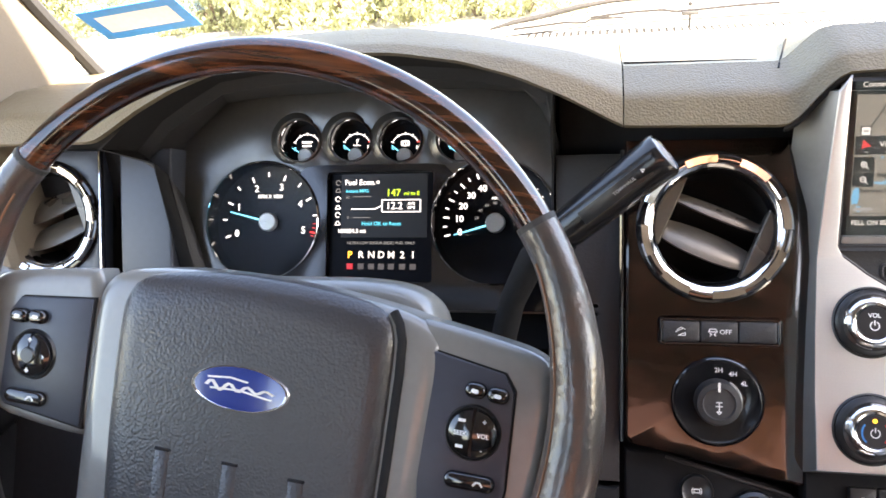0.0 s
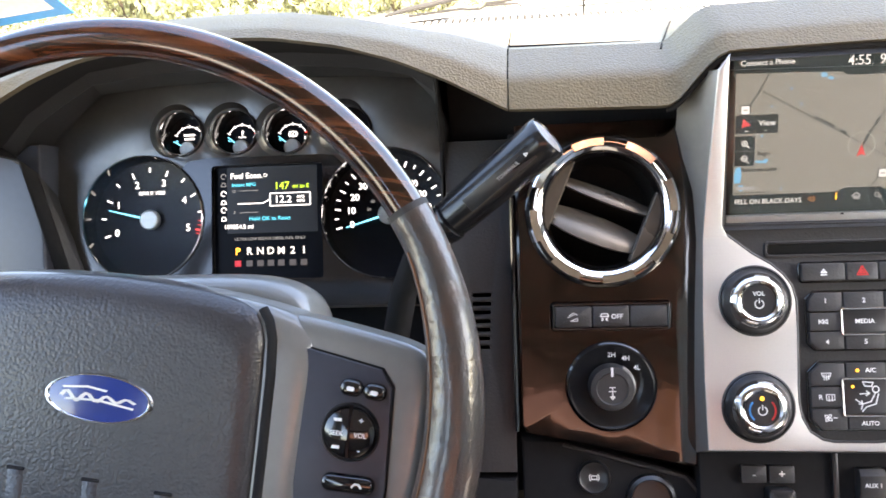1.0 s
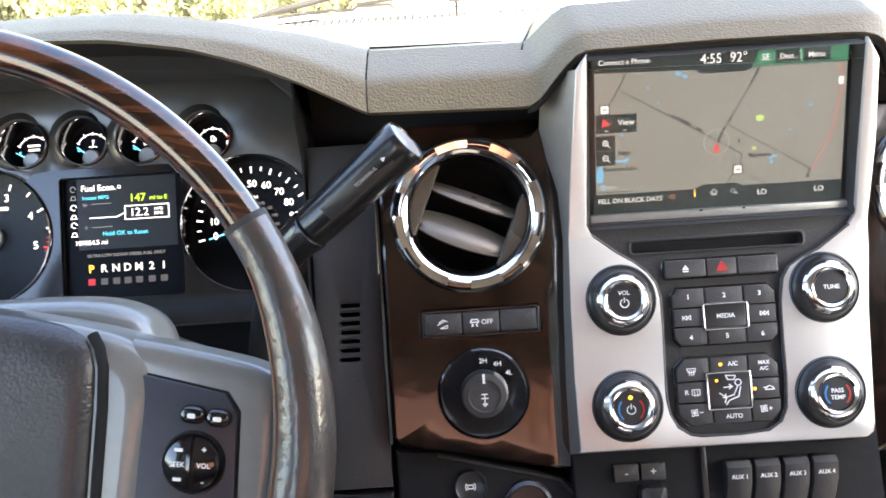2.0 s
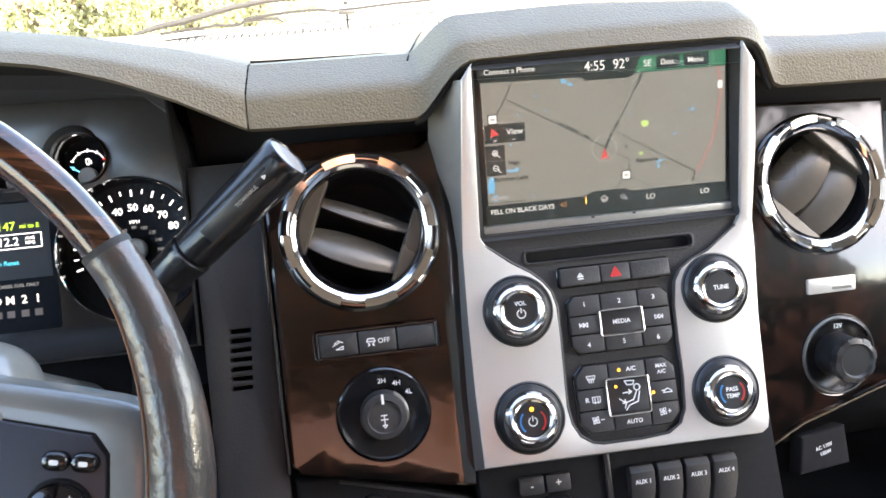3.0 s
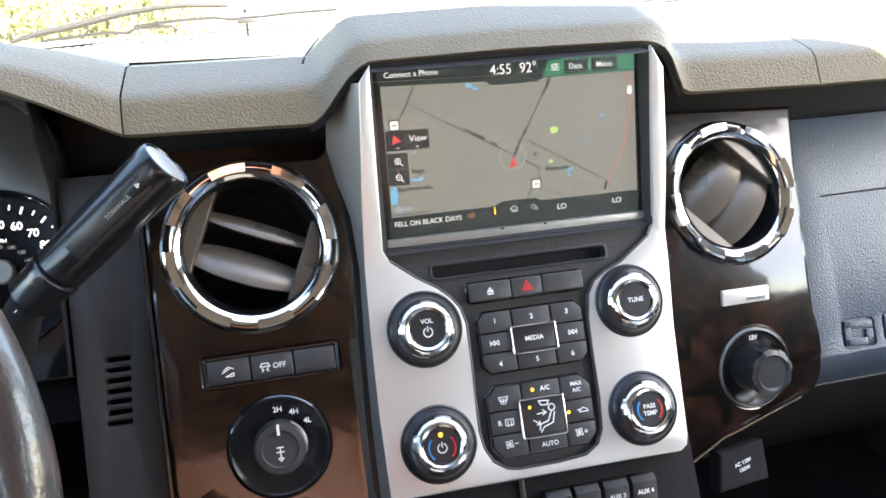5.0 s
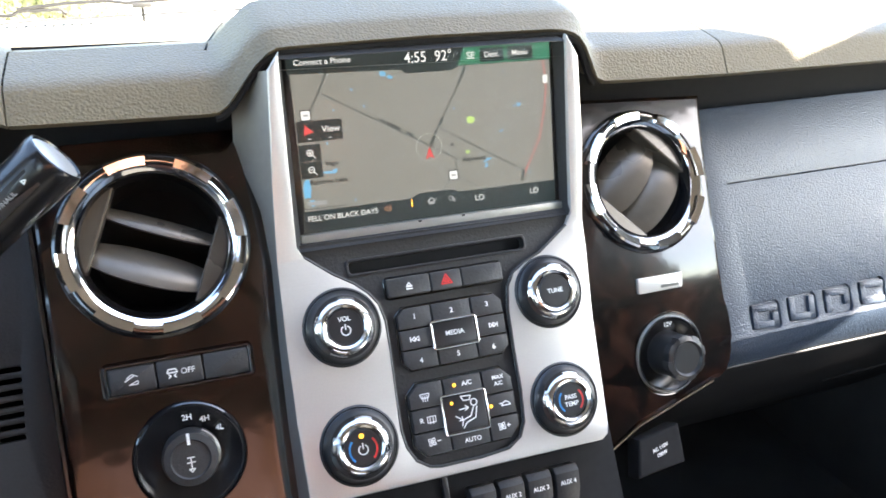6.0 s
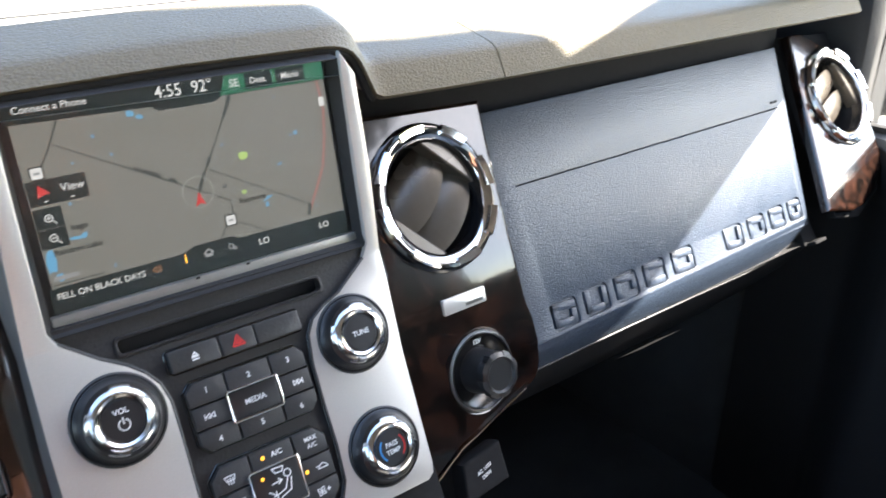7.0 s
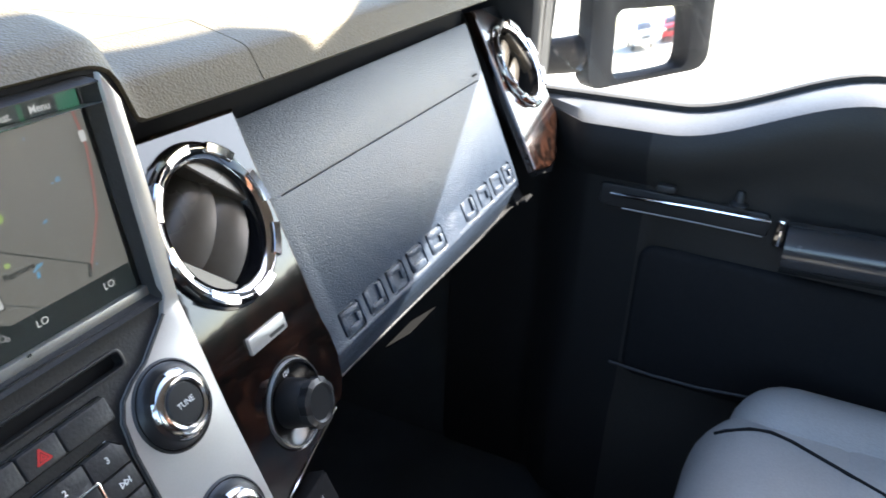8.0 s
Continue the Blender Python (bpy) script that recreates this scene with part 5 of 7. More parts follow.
strokes("airflow_symbol", [arc_pts(0.0021, 0, 360, 10, (0.0055, 0.0040)), [(0.0050, 0.0015), (0.0022, -0.0040), (-0.0030, -0.0055), (-0.0042, -0.0090)], [(0.0070, 0.0010), (0.0052, -0.0055), (-0.0010, -0.0075), (-0.0035, -0.0105)], [(-0.0045, 0.0010), (0.0010, 0.0015)], [(-0.0005, 0.0030), (0.0015, 0.0014), (-0.0008, 0.0)],
        [(-0.0075, -0.0025), (-0.0040, -0.0050)], [(-0.0055, -0.0056), (-0.0034, -0.0056), (-0.0036, -0.0034)], [(-0.0026, 0.0090), (0.0040, 0.0085), (0.0030, 0.0060), (-0.0012, 0.0062), (-0.0026, 0.0090)]], 0.0007, M_WHITE, seatk, (0.0008, 0.001, 0.0065))
for p, at in ((pad2[1, 0], (-0.0056, 0.0026)), (seatk, (-0.0080, 0.0068)), (pad2[2, 1], (-0.0070, 0.0))):
    part("indicator", lathe(BM(), [(0.0, 0.0), (0.0012, 0.0), (0.0009, 0.0006), (0, 0.0007)], 12), E_AMBER, p, "lit amber indicator", m=Matrix.Translation((at[0], at[1], 0.0061)))


def knob(u, v, label, deco):
    kn = part("knob", lathe(BM(), [(0.0222, -0.001), (0.0222, 0.0012), (0.0208, 0.0024), (0.0196, 0.0052), (0.0188, 0.0068), (0.0150, 0.0080), (0.0105, 0.0084), (0.0, 0.0084)], 48), M_SATIN, stack, label, m=Matrix.Translation((u, v, 0)))
    part("chrome_ring", lathe(BM(), [(0.0112, 0.0076), (0.0116, 0.0096), (0.0130, 0.0104), (0.0152, 0.0098), (0.0166, 0.0082), (0.0166, 0.0066)], 48), M_RINGS, kn, "bright ring")
    for a in (62, 150, 232, 318):
        part("ring_lug", lathe(BM(), [(0.0150, 0.0064), (0.0150, 0.0100), (0.0172, 0.0088), (0.0184, 0.0064)], 6, arc=(a, a + 34), close=True), M_RINGS, kn)
    part("seat_ring", lathe(BM(), [(0.0222, 0.0), (0.0230, 0.0012), (0.0242, 0.0)], 48, close=True), M_GREYPL, kn)
    cp = part("cap", lathe(BM(), [(0.0110, 0.0070), (0.0110, 0.0090), (0.0102, 0.0098), (0.0, 0.0099)], 32), M_SATIN, kn)
    deco(cp)


POWER = [arc_pts(0.0028, 120, 420, 14), [(0, 0.0006), (0, 0.0036)]]


def deco_vol(c):
    text("VOL", 0.0040, M_WHITE, c, (0, 0.0046, 0.0100), heavy=0.00007)
    strokes("power_symbol", POWER, 0.0007, M_WHITE, c, (0, -0.0022, 0.0100))


def deco_temp(c):
    strokes("power_symbol", POWER, 0.0007, M_WHITE, c, (0, -0.0012, 0.0100))
    strokes("cold_arc", [arc_pts(0.0082, 140, 225, 10)], 0.0011, M_BLUEP, c, (0, -0.001, 0.0100))
    strokes("warm_arc", [arc_pts(0.0082, 40, -45, 10)], 0.0011, M_RED, c, (0, -0.001, 0.0100))
    part("indicator", lathe(BM(), [(0.0, 0.0), (0.0015, 0.0), (0.0011, 0.0006), (0, 0.0007)], 12), E_AMBER, c, "lit amber indicator", m=Matrix.Translation((0, 0.0068, 0.0099)))


def deco_tune(c):
    text("TUNE", 0.0042, M_WHITE, c, (0, 0, 0.0100), heavy=0.00007)


def deco_pass(c):
    text("PASS", 0.0040, M_WHITE, c, (0, 0.0020, 0.0100), heavy=0.00007)
    text("TEMP", 0.0040, M_WHITE, c, (0, -0.0024, 0.0100), heavy=0.00007)
    strokes("cold_arc", [arc_pts(0.0082, 140, 225, 10)], 0.0011, M_BLUEP, c, (0, 0, 0.0100))
    strokes("warm_arc", [arc_pts(0.0082, 40, -45, 10)], 0.0011, M_RED, c, (0, 0, 0.0100))


knob(-0.0737, 0.0143, "volume knob with a bright scalloped ring", deco_vol)
knob(-0.0748, -0.0570, "driver temperature knob with a lit lamp", deco_temp)
knob(0.0648, 0.0142, "tuning knob with a bright scalloped ring", deco_tune)
knob(0.0622, -0.0564, "passenger temperature knob", deco_pass)

# ---- touch screen ----
scr = thing("touch_screen", B_FRAME, "lit navigation touch screen showing a road map", "screen")
part("bezel", prism(BM(), rrect(0.1830, 0.1150, 0.004, (-0.0005, 0.0010)), -0.012, 0.0, 0.0012, 2), M_SATIN, scr, "black screen bezel")
part("silver_strip", box(BM(), (0.1780, 0.0074, 0.006), (-0.0003, -0.0556, 0.0012), 0.0012), M_DULL, scr, "silver strip below the glass")
for u, wd in ((-0.0130, 0.0022), (0.0165, 0.0022)):
    bar("strip_notch", wd, 0.0012, M_CAVITY, scr, (u, -0.0525, 0.0043))
SW, SH, SX, SY = 0.1712, 0.1057, -0.0862, 0.0540


def sp(s, t, w=0.0002):
    return (SX + SW * s, SY - SH * t, w)


def sflat(name, pts, material, w=0.0003, label=""):
    return part(name, prism(BM(), [sp(s, t)[:2] for s, t in pts], w, w + 0.00012), material, scr, label)


def sline(name, pts, width, material, w=0.0004):
    return strokes(name, [[sp(s, t)[:2] for s, t in pts]], width, material, scr, (0, 0, w), d=0.0001)


sflat("map_field", [(0.010, 1), (1.0, 1), (1.0, 0), (0.010, 0)], E_MAP, 0.0001, "pale map ground")
sline("map_road", [(0.136, 0.10), (0.092, 0.235), (0.060, 0.31)], 0.0009, E_ROAD)
sline("map_road", [(0.1016, 0.2025), (0.350, 0.432), (0.4924, 0.563), (0.5958, 0.660), (0.5920, 0.72), (0.5356, 0.845)], 0.0006, E_ROAD)
sline("map_road", [(0.657, 0.118), (0.600, 0.285), (0.531, 0.470), (0.4924, 0.592)], 0.0006, E_ROAD)
sline("map_road", [(0.538, 0.468), (0.70, 0.622), (0.871, 0.782)], 0.0006, E_ROAD)
sline("map_road", [(0.60, 0.775), (0.64, 0.81), (0.69, 0.862)], 0.0005, E_ROAD)
sline("map_highway", [(0.971, 0.105), (0.978, 0.20), (0.9807, 0.283), (0.968, 0.43), (0.945, 0.5875), (0.905, 0.71), (0.863, 0.831)], 0.0014, E_MAJOR)
rng = random.Random(5)
# lakes: centre, half sizes, slant
for s, t, a, b, sl in ((0.340, 0.130, 0.012, 0.018, 0.3), (0.363, 0.150, 0.012, 0.012, 0.3), (0.2214, 0.2034, 0.006, 0.011, 0), (0.2605, 0.30, 0.005, 0.010, 0), (0.862, 0.372, 0.010, 0.012, 0), (0.842, 0.380, 0.006, 0.006, 0), (0.7868, 0.522, 0.011, 0.009, -0.4), (0.722, 0.690, 0.018, 0.010, -0.6), (0.716, 0.722, 0.007, 0.020, 0),
                       (0.026, 0.745, 0.014, 0.070, -0.05), (0.040, 0.825, 0.010, 0.024, 0), (0.108, 0.660, 0.026, 0.010, 0.2), (0.132, 0.655, 0.010, 0.018, 0), (0.60, 0.362, 0.005, 0.008, 0), (0.150, 0.31, 0.004, 0.008, 0), (0.198, 0.835, 0.003, 0.012, 0), (0.895, 0.80, 0.003, 0.007, 0), (0.805, 0.165, 0.003, 0.007, 0), (0.116, 0.495, 0.004, 0.010, 0)):
    pts = []
    for k in range(8):
        q, c_, s_ = 0.6 + 0.6 * rng.random(), math.cos(k * 0.785), math.sin(k * 0.785)
        pts.append((s + a * q * c_, t - b * q * s_ + sl * a * q * c_))
    sflat("map_lake", pts, E_LAKE, 0.0003)
for s, t, a in ((0.663, 0.438, 0.017), (0.6437, 0.629, 0.009)):
    sflat("map_park", [(s + a * (1.0 + 0.2 * math.sin(k * 2.1)) * math.cos(k * 0.628), t - a * 1.3 * math.sin(k * 0.628)) for k in range(10)], E_PARK, 0.0003)
# street names stay as short plain bars, word by word
for s, t, ln, rot in ((0.322, 0.395, 0.0035, -28), (0.362, 0.430, 0.0105, -28), (0.422, 0.487, 0.0045, -28), (0.512, 0.525, 0.0100, 64), (0.545, 0.432, 0.0050, 64), (0.628, 0.205, 0.0030, 66), (0.645, 0.155, 0.0070, 66), (0.866, 0.812, 0.0065, 72), (0.583, 0.575, 0.0022, 66)):
    bar("street_name", ln, 0.0020, E_ROAD, scr, sp(s, t, 0.0005), rot, 0.0001)
for s, t in ((0.049, 0.326), (0.580, 0.760)):
    bar("route_shield", 0.0068, 0.0068, E_BAR, scr, sp(s, t, 0.0005), 0, 0.0001, 0.0006)
    bar("route_shield_face", 0.0054, 0.0054, E_TEXT, scr, sp(s, t, 0.0006), 0, 0.0001, 0.0006)
    bar("route_mark", 0.0030, 0.0012, E_GREY, scr, sp(s, t, 0.0007), 0, 0.0001)
bar("route_shield_face", 0.0034, 0.0054, E_TEXT, scr, sp(0.978, 0.232, 0.0006), 0, 0.0001, 0.0006)
text("Raymore", 0.0040, E_BAR, scr, sp(0.6676, 0.6736, 0.0006), heavy=0.00010, wide=1.08)
text("Raintree Lake", 0.0040, E_BAR, scr, sp(0.108, 0.7087, 0.0006), heavy=0.00010, wide=1.05)
text("bago", 0.0040, E_BAR, scr, sp(0.125, 0.605, 0.0008), heavy=0.00010, wide=1.05)
bar("scale_mark", 0.0120, 0.0022, E_GREY, scr, sp(0.058, 0.828, 0.0006), 0, 0.0001)
strokes("scale_bar", [[(-0.0125, 0.0012), (-0.0125, 0), (0.0125, 0), (0.0125, 0.0012)]], 0.0004, E_BAR, scr, sp(0.085, 0.858, 0.0006))
strokes("position_circle", [arc_pts(0.0086, 0, 360, 28)], 0.0004, E_PALE, scr, sp(0.4924, 0.575, 0.0006))
sflat("position_arrow", [(0.4924, 0.572), (0.476, 0.650), (0.4924, 0.632), (0.510, 0.646)][::-1], E_NAVRED, 0.0007, "red position arrow")
sflat("top_bar", [(0.0, 0.096), (0.405, 0.112), (0.425, 0.138), (0.600, 0.138), (0.63, 0.116), (1.0, 0.116), (1.0, 0), (0.0, 0)], E_BAR, 0.0005, "dark status bar")
sflat("green_bar", [(0.625, 0.112), (1.0, 0.112), (1.0, 0.004), (0.655, 0.004)], E_BARG, 0.0007)
for s0, s1 in ((0.715, 0.810), (0.825, 0.930)):
    sflat("menu_key", [(s0, 0.104), (s1, 0.104), (s1, 0.020), (s0, 0.020)], E_BAR, 0.0008)
for w, size, s, t, wd in (("Connect a Phone", 0.0049, 0.126, 0.036, 1.0), ("4:55", 0.0092, 0.465, 0.052, 0.92), ("92°", 0.0092, 0.572, 0.052, 0.92), ("SE", 0.0060, 0.678, 0.062, 1.0), ("Dest.", 0.0050, 0.762, 0.062, 0.95), ("Menu", 0.0050, 0.876, 0.062, 1.0),
                          ("FELL ON BLACK DAYS", 0.0047, 0.147, 0.918, 0.95), ("LO", 0.0052, 0.679, 0.918, 1.0), ("LO", 0.0052, 0.909, 0.918, 1.0), ("View", 0.0056, 0.133, 0.411, 1.0), ("i", 0.0074, 0.408, 0.900, 1.0)):
    text(w, size, E_AMBER if w == "i" else E_TEXT, scr, sp(s, t, 0.0010), heavy=0.00002, wide=wd)
bar("view_mark", 0.0018, 0.0006, E_TEXT, scr, sp(0.128, 0.459, 0.0010), 0, 0.0001)
bar("view_mark", 0.0018, 0.0006, E_TEXT, scr, sp(0.055, 0.459, 0.0010), 0, 0.0001)
sflat("bottom_bar", [(0.0, 1), (1.0, 1), (1.0, 0.866), (0.595, 0.866), (0.575, 0.846), (0.440, 0.846), (0.415, 0.866), (0.395, 0.872), (0.0, 0.872)], E_BAR, 0.0005, "dark bottom bar")
sflat("view_box", [(0.012, 0.475), (0.174, 0.475), (0.174, 0.358), (0.012, 0.358)], E_BAR, 0.0007)
sflat("view_arrow", [(0.042, 0.378), (0.036, 0.440), (0.052, 0.428), (0.072, 0.424)][::-1], E_NAVRED, 0.0009)
sflat("zoom_box", [(0.011, 0.585), (0.089, 0.585), (0.089, 0.490), (0.011, 0.490)], E_BAR, 0.0007)
sflat("zoom_box", [(0.011, 0.682), (0.089, 0.682), (0.089, 0.588), (0.011, 0.588)], E_BAR, 0.0007)
for t, sign in ((0.538, [[(0, -0.0009), (0, 0.0009)]]), (0.634, [])):
    strokes("magnifier", [arc_pts(0.0018, 0, 360, 12), [(0.0013, -0.0013), (0.0032, -0.0032)], [(-0.0009, 0), (0.0009, 0)]] + sign, 0.0005, E_TEXT, scr, sp(0.050, t, 0.0009))
strokes("speaker_symbol", [[(-0.002, 0), (0, 0.0015), (0, -0.0015), (-0.002, 0)], arc_pts(0.0016, -50, 50, 6), arc_pts(0.0026, -50, 50, 6)], 0.0005, E_BRONZE, scr, sp(0.312, 0.912, 0.0009))
strokes("home_symbol", [[(-0.0026, 0), (0, 0.0022), (0.0026, 0)], [(-0.0016, 0), (-0.0016, -0.0018), (0.0016, -0.0018), (0.0016, 0)], [(-0.0012, -0.0008), (0.0012, -0.0008)]], 0.0009, E_GREY, scr, sp(0.485, 0.900, 0.0009))
strokes("gear_symbol", [arc_pts(0.0014, 0, 360, 10), arc_pts(0.0008, 0, 360, 8, (0.0022, -0.0014))], 0.0006, E_GREY, scr, sp(0.562, 0.898, 0.0009))
gl = part("glass", prism(BM(), rrect(0.1800, 0.1100, 0.003, (-0.0005, 0.0015)), 0.0013, 0.0018), M_LENS, scr, "glossy screen glass")
gl.visible_shadow = False

# black walls between the plate's opening and the screen
rim_in = fold(loft(BM(), [[(u, v, -0.002) for u, v in ((-0.0925, 0.062), (0.0900, 0.062), (0.0925, 0.070), (0.0925, 0.176), (-0.0925, 0.176), (-0.0940, 0.070))], [(0.0, 0.1, 0.0)] * 6], closed=True))
front = [v.co.copy() for v in rim_in.verts][:6]
rim_in.free()
to_stack = A_FRAME.inverted() @ B_FRAME
rear = [to_stack @ Vector((x, y, 0.0004)) for x, y in ((-0.0890, -0.0555), (0.0880, -0.0555), (0.0885, -0.050), (0.0880, 0.0575), (-0.0890, 0.0575), (-0.0895, -0.050))]
part("screen_well", thick(loft(BM(), [front, rear], closed=True), 0.0006), M_BLACK, stack, "black sloping rim round the screen", angle=20)

# ---- below the plate ----
lowp = thing("lower_console", A_FRAME, "black lower console with trailer brake keys and auxiliary switches", "control panel")
part("console_face", prism(BM(), [(-0.112, -0.26), (0.105, -0.26), (0.101, -0.080), (-0.112, -0.080)], -0.05, -0.018, 0.003, 2), M_CAVITY, lowp)
part("console_lip", box(BM(), (0.004, 0.05, 0.004), (-0.0225, -0.112, -0.0165), 0.001), M_SATIN, lowp)
for k in range(4):
    u = -0.0008 + 0.0197 * k
    bm = prism(BM(), [(0.006, -0.100), (0.009, -0.104), (0.007, -0.116), (-0.006, -0.140), (-0.020, -0.140), (-0.020, -0.100)], -0.0086, 0.0086, 0.0012, 2, Matrix(((0, 0, 1, u), (0, 1, 0, 0), (1, 0, 0, -0.016), (0, 0, 0, 1))), both=True)
    s_ = part("rocker_switch", bm, M_GREYPL, lowp, "black auxiliary rocker switch")
    text("AUX %d" % (k + 1), 0.0040, M_WHITE, s_, (u, -0.1105, -0.0077), heavy=0.00006)
for u, w in ((-0.0765, "-"), (-0.0580, "+")):
    kk = key(lowp, u - 0.0088, u + 0.0088, -0.1105, -0.0980, 0.005, M_GREYPL, "brake_key", -0.018)
    text(w, 0.0075, M_WHITE, kk, (0, 0, 0.0051), heavy=0.0001)
part("brake_slider", prism(BM(), rrect(0.018, 0.030, 0.003, (-0.060, -0.128)), -0.02, -0.006, 0.003, 2), M_SATIN, lowp)
pk = thing("lower_left_console", W_FRAME, "black lower panel with a round button and socket", "control panel")
part("console_face", prism(BM(), [(-0.232, -0.22), (-0.104, -0.22), (-0.106, -0.128), (-0.118, -0.119), (-0.200, -0.097), (-0.2345, -0.0925)], -0.03, -0.006, 0.003, 2), M_CAVITY, pk)
part("face_edge", sweep(BM(), [(-0.205, -0.0985, -0.0055), (-0.120, -0.121, -0.0055), (-0.111, -0.132, -0.0055), (-0.110, -0.16, -0.0055)], 0.0012, 6), M_GREYPL, pk)
rb = part("push_button", lathe(BM(), [(0.0118, -0.006), (0.0118, -0.003), (0.0105, -0.001), (0.0085, -0.0022), (0.0, -0.0028)], 32), M_SATIN, pk, m=Matrix.Translation((-0.1835, -0.1210, 0)))
strokes("brake_symbol", [[(-0.002, -0.0012), (0.002, -0.0012), (0.002, 0.0012), (-0.002, 0.0012), (-0.002, -0.0012)], arc_pts(0.0034, 140, 220, 5), arc_pts(0.0034, -40, 40, 5)], 0.0006, M_WHITE, rb, (0, 0, -0.0020))
part("socket", lathe(BM(), [(0.0175, -0.006), (0.0170, 0.0), (0.0145, 0.002), (0.0130, -0.002), (0.0, -0.003)], 32), M_SATIN, pk, m=Matrix.Translation((-0.1440, -0.1360, 0)))
part("edge_strip", sweep(BM(), [(-0.1005, -0.118, -0.004), (-0.1015, -0.135, -0.006), (-0.1035, -0.16, -0.01)], 0.0018, 8), M_CHROME, pk, "bright edge strip")
# ---- gauges ----
gc = thing("instrument_cluster", C_FRAME, "lit gauges and information display in a pewter surround", "instrument cluster")
BEZ = [(-0.130, -0.080), (-0.181, 0.050), (-0.165, 0.074), (-0.128, 0.108), (-0.075, 0.113), (0.0145, 0.1145), (0.104, 0.113), (0.148, 0.108), (0.168, 0.078), (0.178, 0.050), (0.168, -0.080)]
TACH, SPD, RB = (-0.0896, -0.0014), (0.1188, -0.0030), 0.0530
SMALL = [(-0.0553, 0.0696), (-0.0079, 0.0690), (0.0370, 0.0678), (0.0890, 0.0672)]
DC = (0.0185, -0.0030)
holes = [circle(RB, 48, TACH), circle(RB, 48, SPD), rrect(0.0955, 0.0960, 0.003, (DC[0], DC[1] - 0.004))] + [circle(0.0188, 28, c) for c in SMALL]
part("surround", sheet(BM(), BEZ, holes, -0.010, 0.0, bev=0.0012), M_BEZEL, gc, "pewter gauge surround")
RIMR = RB * 1.024
mask = [(TACH[0] + RIMR * math.cos(radians(q)), TACH[1] + RIMR * math.sin(radians(q))) for q in range(50, -111, -5)]
mask += [(-0.100, -0.0785), (0.1665, -0.0785), (0.1735, -0.004)]
mask += [(SPD[0] + RIMR * math.cos(radians(q)), SPD[1] + RIMR * math.sin(radians(q))) for q in range(0, -231, -5)]
mask += [(0.0760, 0.0460), (0.066, 0.0475), (-0.036, 0.0475), (-0.050, 0.0455)]
part("centre_mask", sheet(BM(), mask, [holes[2]], -0.004, 0.0016), M_GLOSS, gc, "gloss black mask between the gauges")
part("backing", box(BM(), (0.36, 0.22, 0.004), (0.0, 0.0, -0.024)), M_CAVITY, gc)


def gauge(name, c, r, label, deep=-0.015):
    gobj = part(name, lathe(BM(), [(0.0, deep), (r * 0.97, deep), (r * 1.0, deep + 0.001)], 48), M_DIAL, gc, label, m=Matrix.Translation((*c, 0)))
    part("well", lathe(BM(), [(r * 0.970, deep + 0.0005), (r * 0.992, 0.0034)], 56), M_GLOSS, gobj, "gloss black well")
    part("rim", lathe(BM(), [(r * 0.990, 0.0030), (r * 0.998, 0.0046), (r * 1.012, 0.0040), (r * 1.022, 0.0014), (r * 1.022, -0.002)], 56), M_CHROME, gobj, "thin bright rim")
    return gobj


def needle(parent, a, r0, r1, z, w=0.0016, hub=0.0085):
    c, s = math.cos(radians(a)), math.sin(radians(a))
    bm = prism(BM(), [(r0, -w / 2), (r1, -w * 0.25), (r1, w * 0.25), (r0, w / 2)], z, z + 0.0006, m=Matrix.Rotation(radians(a), 4, "Z"))
    part("needle", bm, E_ICE, parent, "lit ice-blue needle")
    part("hub", lathe(BM(), [(hub, z - 0.002), (hub, z + 0.0025), (hub * 0.86, z + 0.0036), (0.0, z + 0.0038)], 28), M_HUB, parent, "brushed hub cap")


tach = gauge("rev_counter", TACH, RB, "rev counter dial")
for k in range(6):
    a = 198 - 42.2 * k
    text(str(k), 0.0086, E_WHITE, tach, (0.0335 * math.cos(radians(a)), 0.0335 * math.sin(radians(a)), -0.0145), heavy=0.0001)
    part("mark", box(BM(), (0.0052, 0.0014, 0.0002), (0.0425, 0, -0.0146), m=None), E_WHITE if k < 5 else E_RED, tach, m=Matrix.Rotation(radians(a), 4, "Z"))
    if k < 5:
        part("half_mark", box(BM(), (0.0042, 0.0012, 0.0002), (0.0440, 0, -0.0146)), E_WHITE, tach, m=Matrix.Rotation(radians(a - 21.1), 4, "Z"))
text("RPM X 1000", 0.0046, E_WHITE, tach, (0, 0.0235, -0.0145), heavy=0.00004)
for k in range(4):
    part("red_mark", box(BM(), (0.0030, 0.0007, 0.0002), (0.0430, 0, -0.0146)), E_RED, tach, m=Matrix.Rotation(radians(-2 - 5 * k), 4, "Z"))
needle(tach, 166, 0.007, 0.0385, -0.0115)
speedo = gauge("speedometer", SPD, RB, "speedometer dial")
for k in range(10):
    a = 194 - 20.6 * k
    text(str(k * 10), 0.0078, E_WHITE, speedo, (0.0325 * math.cos(radians(a)), 0.0325 * math.sin(radians(a)), -0.0145), heavy=0.0001)
    part("mark", box(BM(), (0.0050, 0.0013, 0.0002), (0.0440, 0, -0.0146)), E_WHITE, speedo, m=Matrix.Rotation(radians(a), 4, "Z"))
    if k < 9:
        part("half_mark", box(BM(), (0.0034, 0.0010, 0.0002), (0.0448, 0, -0.0146)), E_WHITE, speedo, m=Matrix.Rotation(radians(a - 10.3), 4, "Z"))
